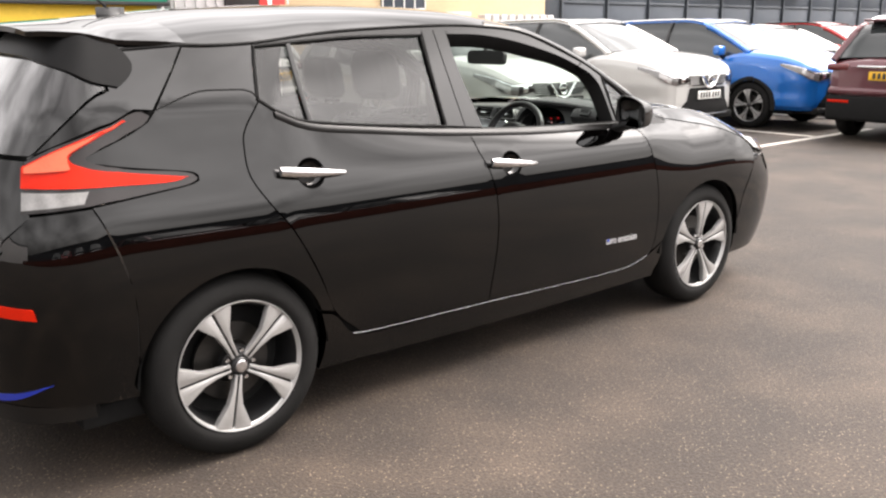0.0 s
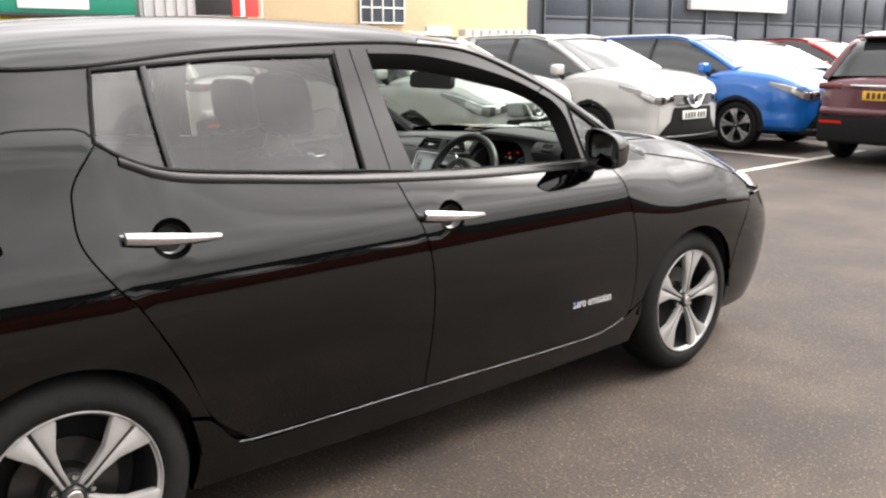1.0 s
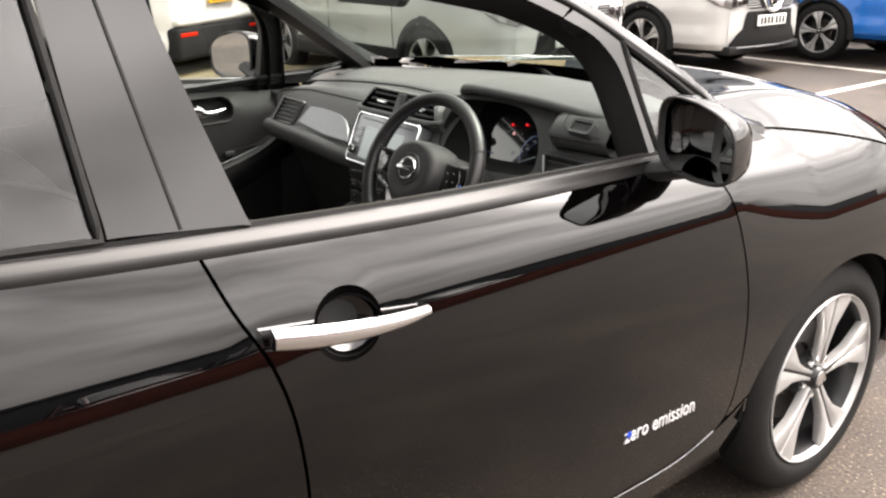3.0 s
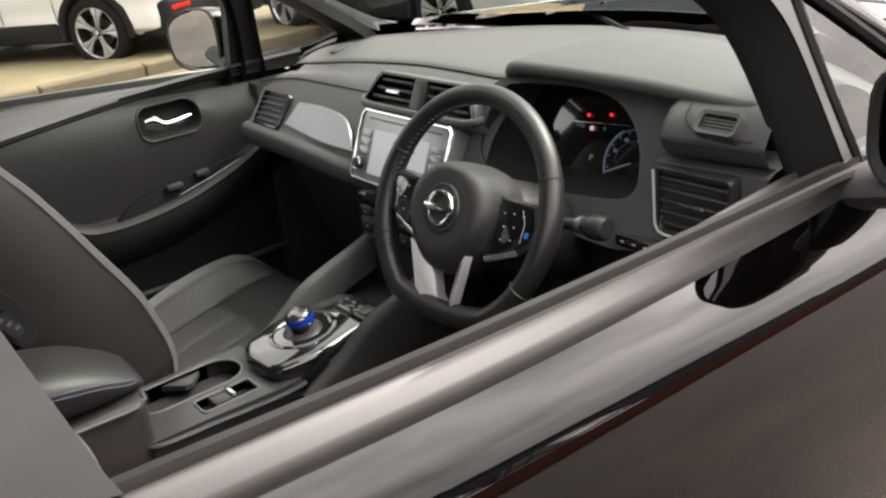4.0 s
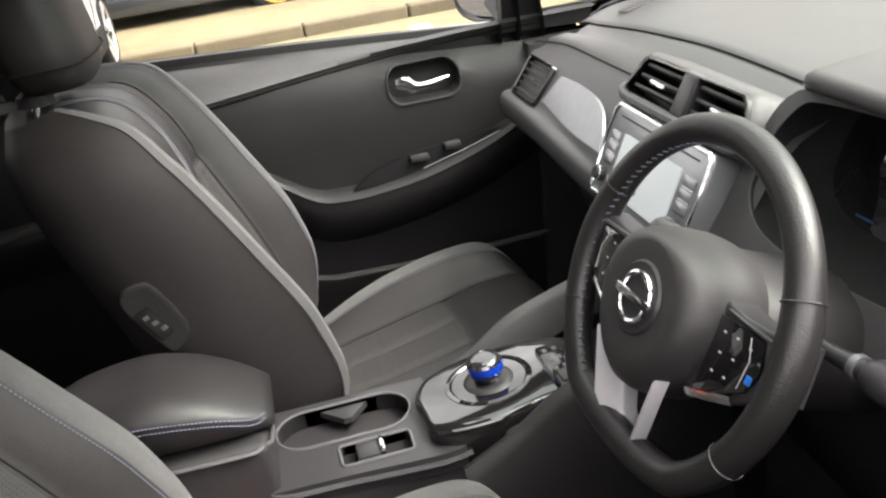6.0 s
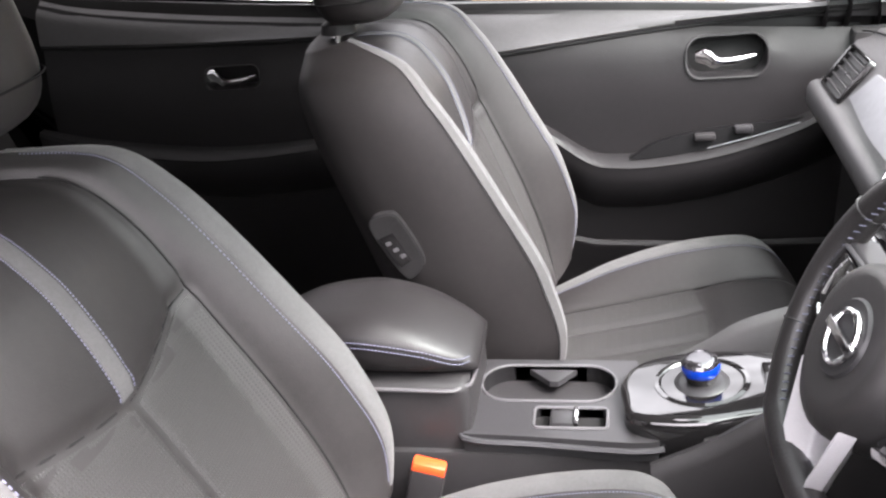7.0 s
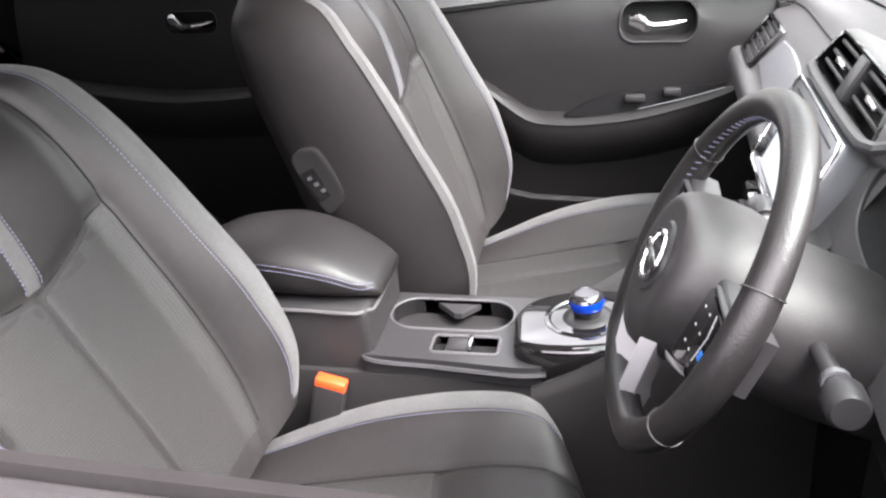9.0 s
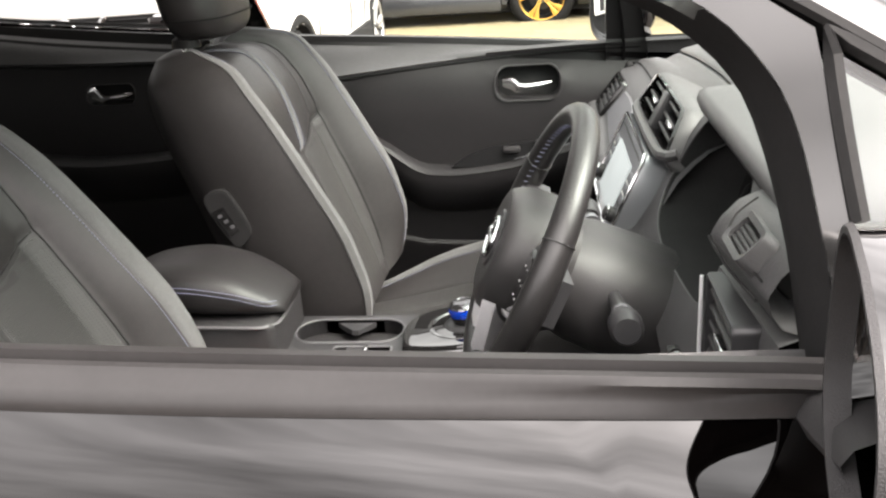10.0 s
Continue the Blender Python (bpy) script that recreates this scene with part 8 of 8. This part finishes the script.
            wheel(c, ax, sg * (hw - 0.02), sg, r=0.345, rim_r=0.235, n_spokes=5, face=rim, turn=0.4 * ax)
        part("sill_trim", box(ax_r + 0.42, ax_f - 0.42, min(sg * hw * 0.90, sg * (hw + 0.004)), max(sg * hw * 0.90, sg * (hw + 0.004)), bz - 0.02, bz + 0.16, 0.02), RUBBER if suv else body_paint, c)
        # seams of the doors
        for sx in (xf - 1.38, -0.30, xr + 1.22):
            part("door_seam", tube([(sx, sg * (hw * a + 0.001), z) for a, z in ((0.985, 0.47), (1.0, 0.62), (0.996, zb - 0.18), (0.97, zb - 0.08))], 0.004, 5), RUBBER, c)
        for sx in (-0.12, xr + 1.35):
            part("door_handle", tube([(sx, sg * (hw + 0.012), zb - 0.14), (sx + 0.2, sg * (hw + 0.014), zb - 0.135)], 0.013, 8), body_paint, c)
        # lamps
        lamp = part("headlamp", lamp_strip(sg, 0.0, 1.0, 0.0, 1.0, 0.007), LAMP_CLEAR, c, "clear swept-back headlamp")
        part("bezel", lamp_strip(sg, 0.02, 0.16, 0.10, 0.85, 0.011), LAMP_DARK, lamp, "dark lamp bezel")
        part("bezel", lamp_strip(sg, 0.30, 0.40, 0.10, 0.85, 0.011), LAMP_DARK, lamp, "dark lamp bezel")
        part("reflector", lamp_strip(sg, 0.18, 0.28, 0.18, 0.80, 0.012), BRIGHT, lamp)
        part("reflector", lamp_strip(sg, 0.44, 0.60, 0.18, 0.75, 0.012), HEADLAMP, lamp)
        part("light_strip", lamp_strip(sg, 0.05, 0.97, 0.84, 0.96, 0.013), BRIGHT, lamp)
        part("tail_lamp", box(xr - 0.01, xr + 0.26, min(sg * hw * 0.60, sg * (hw * 0.935)), max(sg * hw * 0.60, sg * (hw * 0.935)), 0.90 * H / 1.6, 0.985 * H / 1.6, 0.03, 3), TAIL_DULL, c, "dull red tail lamp")
        part("fog_lamp", moved(lathe([(0.0, 0.012), (0.045, 0.010), (0.055, 0.0), (0.06, -0.03)], 20), Matrix.Translation((xf - 0.02, sg * hw * 0.66, 0.42)) @ Matrix.Rotation(radians(90), 4, "Y") @ Matrix.Rotation(radians(sg * -15), 4, "X")), LAMP_CLEAR, c)
    # face: grille with a bright V and a ring, lower intake, plate
    def face(y, z, off):
        """A point on the rounded front."""
        return (xf + 0.09 * (1 - (y / (NP * hw)) ** 2) - 0.012 + off, y, z)

    gz0, gz1 = T - 0.165, T - 0.025
    part("grille", orient(grid_mesh([[face(hw * k / 10 * 0.5 * w, z, 0.016) for k in range(-10, 11)] for z, w in ((gz0, 0.78), (gz0 + 0.03, 0.9), (gz1 - 0.02, 1.0), (gz1, 1.0))]), (0, 0, 0.6)), PLATE_BAR, c, "black mesh grille")
    for k in range(5):
        part("grille_bar", tube([face(hw * j / 6 * 0.46, gz0 + 0.02 + 0.025 * k, 0.020) for j in range(-6, 7)], 0.004, 5), GLOSS_BLACK, c)
    for sg in (-1, 1):
        part("grille_v", tube([face(sg * 0.21, gz1, 0.026), face(sg * 0.15, gz0 + 0.06, 0.028), face(sg * 0.09, gz0 - 0.01, 0.028), face(0, gz0 - 0.03, 0.028)], 0.019, 8), BRIGHT, c, "chrome grille chevron")
    part("badge_ring", moved(tube([(0, 0.06 * math.cos(2 * math.pi * k / 28), 0.06 * math.sin(2 * math.pi * k / 28)) for k in range(28)], 0.011, 6, closed=True), Matrix.Translation((xf + 0.105, 0, gz0 + 0.075))), BRIGHT, c, "round chrome badge")
    part("badge_bar", box(xf + 0.10, xf + 0.115, -0.072, 0.072, gz0 + 0.062, gz0 + 0.088, 0.004), BRIGHT, c)
    part("bumper_insert", orient(grid_mesh([[face(hw * k / 12 * w, z, 0.016 - 0.03 * (z < bz + 0.02)) for k in range(-12, 13)] for z, w in ((bz - 0.03, 0.66), (bz + 0.06, 0.68), (bz + 0.14, 0.60), (T - 0.36, 0.50), (T - 0.21, 0.46), (T - 0.19, 0.44))]), (0, 0, 0.6)), RUBBER, c, "black lower bumper insert")
    part("skid_bar", tube([face(hw * k / 8 * 0.6, bz + 0.02, 0.022) for k in range(-8, 9)], 0.014, 6), INLAY_DARK if suv else RUBBER, c)
    # scuttle and wipers under the windscreen
    part("scuttle", tube(spline([(xf - 1.06 - 0.34 * (k / 6) ** 2, hw * 0.86 * k / 6, zb + 0.16 - 0.035 * (k / 6) ** 2) for k in range(-6, 7)], 0.08), 0.022, 6), RUBBER, c, "black windscreen scuttle")
    for wy in (-0.05, 0.55):
        part("wiper", tube([(xf - 1.10, wy, zb + 0.175), (xf - 1.18, wy - 0.35, zb + 0.225), (xf - 1.20, wy - 0.62, zb + 0.225)], 0.010, 5), RUBBER, c)
    part("lower_bumper", box(xf - 0.3, xf + 0.05, -hw * 0.72, hw * 0.72, bz - 0.05, bz + 0.04, 0.02), RUBBER, c)
    part("rear_bumper", box(xr - 0.03, xr + 0.35, -hw * 0.90, hw * 0.90, bz - 0.04, bz + 0.30, 0.05, 3), RUBBER if suv else body_paint, c, "black rear bumper")
    part("rear_shelf", box(xr - 0.035, xr + 0.2, -hw * 0.88, hw * 0.88, bz + 0.30, bz + 0.40, 0.04, 3), body_paint, c)
    if plate:
        pf = part("plate", box(xf + 0.084, xf + 0.098, -0.26, 0.26, T - 0.345, T - 0.235, 0.004), PLATE_WHITE, c, "white number plate")
        for k in range(7):
            part("plate_mark", box(xf + 0.097, xf + 0.100, -0.215 + k * 0.064 + (0.02 if k > 3 else 0), -0.175 + k * 0.064 + (0.02 if k > 3 else 0), T - 0.327, T - 0.253, 0), PLATE_BAR, pf)
        pr = part("plate", box(xr - 0.05, xr - 0.03, -0.26, 0.26, 0.80, 0.91, 0.004), PLATE_YELLOW, c, "yellow number plate")
        for k in range(7):
            part("plate_mark", box(xr - 0.053, xr - 0.049, -0.215 + k * 0.064, -0.175 + k * 0.064, 0.818, 0.892, 0), PLATE_BAR, pr)
    for sg in (-1, 1):
        part("rear_reflector", box(xr - 0.036, xr - 0.02, min(sg * hw * 0.55, sg * hw * 0.86), max(sg * hw * 0.55, sg * hw * 0.86), bz + 0.20, bz + 0.235, 0.004), LAMP_RED, c, "red bumper reflector")
    part("tailgate_bar", box(xr - 0.045, xr - 0.01, -0.42, 0.42, 0.955, 0.985, 0.008), CHROME if suv else body_paint, c)
    part("underside", box(xr + 0.3, xf - 0.3, -hw * 0.8, hw * 0.8, bz - 0.06, bz + 0.02, 0.02), RUBBER, c)
    part("rear_spoiler", box(xr + 0.30, xr + 0.62, -hw * 0.62, hw * 0.62, H - 0.085, H - 0.05, 0.015), body_paint, c)
    c.matrix_basis = m
    return c


def park(x, y, heading, **kw):
    """Nose heading in degrees from +x."""
    return parked_car(pose(x, y, 0, 0, 0, heading), **kw)


park(9.33, 5.76, -90, body_paint=P_SILVER, label="pearly silver family SUV parked nose out in a bay", rim=MACHINED)
park(11.63, 5.0, -90, body_paint=P_BLUE, label="bright blue SUV with dark five-spoke alloys in a bay", rim=MACHINED)
park(14.1, 5.5, -90, body_paint=P_WHITE, label="white hatchback parked beside the blue SUV", suv=False, H=1.52)
park(16.9, 5.8, -90, body_paint=P_RED, label="red family car parked at the end of the row", suv=False, H=1.58)
park(6.35, 5.75, -90, body_paint=P_SILVER, label="pale silver SUV parked next in the row", H=1.62)
park(12.48, 1.52, 0, body_paint=P_MAROON, label="maroon SUV with black bumper seen from the rear", L=4.3, H=1.62)
park(-0.47, 4.95, -90, nose=0.1, body_paint=P_WHITE, label="white small SUV with chrome chevron grille beside the hatchback", L=4.14, W=1.77, H=1.57)
park(3.65, 9.05, 122, body_paint=P_WHITE, label="white SUV parked at an angle beyond the kerb", H=1.65)
park(0.55, 9.0, 0, body_paint=P_GREY, label="dark hatchback with gold alloys beyond the kerb", suv=False, H=1.5, rim=GOLD)
for px, py, pc, lb in ((-8.2, -14.2, P_GREY, "dark grey hatchback parked behind the low wall"), (-5.2, -14.4, P_RED, "red hatchback parked behind the low wall"), (-1.9, -14.1, P_GREY, "dark saloon parked behind the low wall"), (1.0, -14.5, P_GREY, "dark grey car parked behind the low wall"),
                       (4.3, -14.2, P_MAROON, "maroon hatchback parked behind the low wall"), (7.2, -14.4, P_GREY, "dark car parked behind the low wall"), (10.6, -14.1, P_GREY, "dark grey estate parked behind the low wall")):
    park(px, py, 90, body_paint=pc, label=lb, suv=False, H=1.5, plate=False)
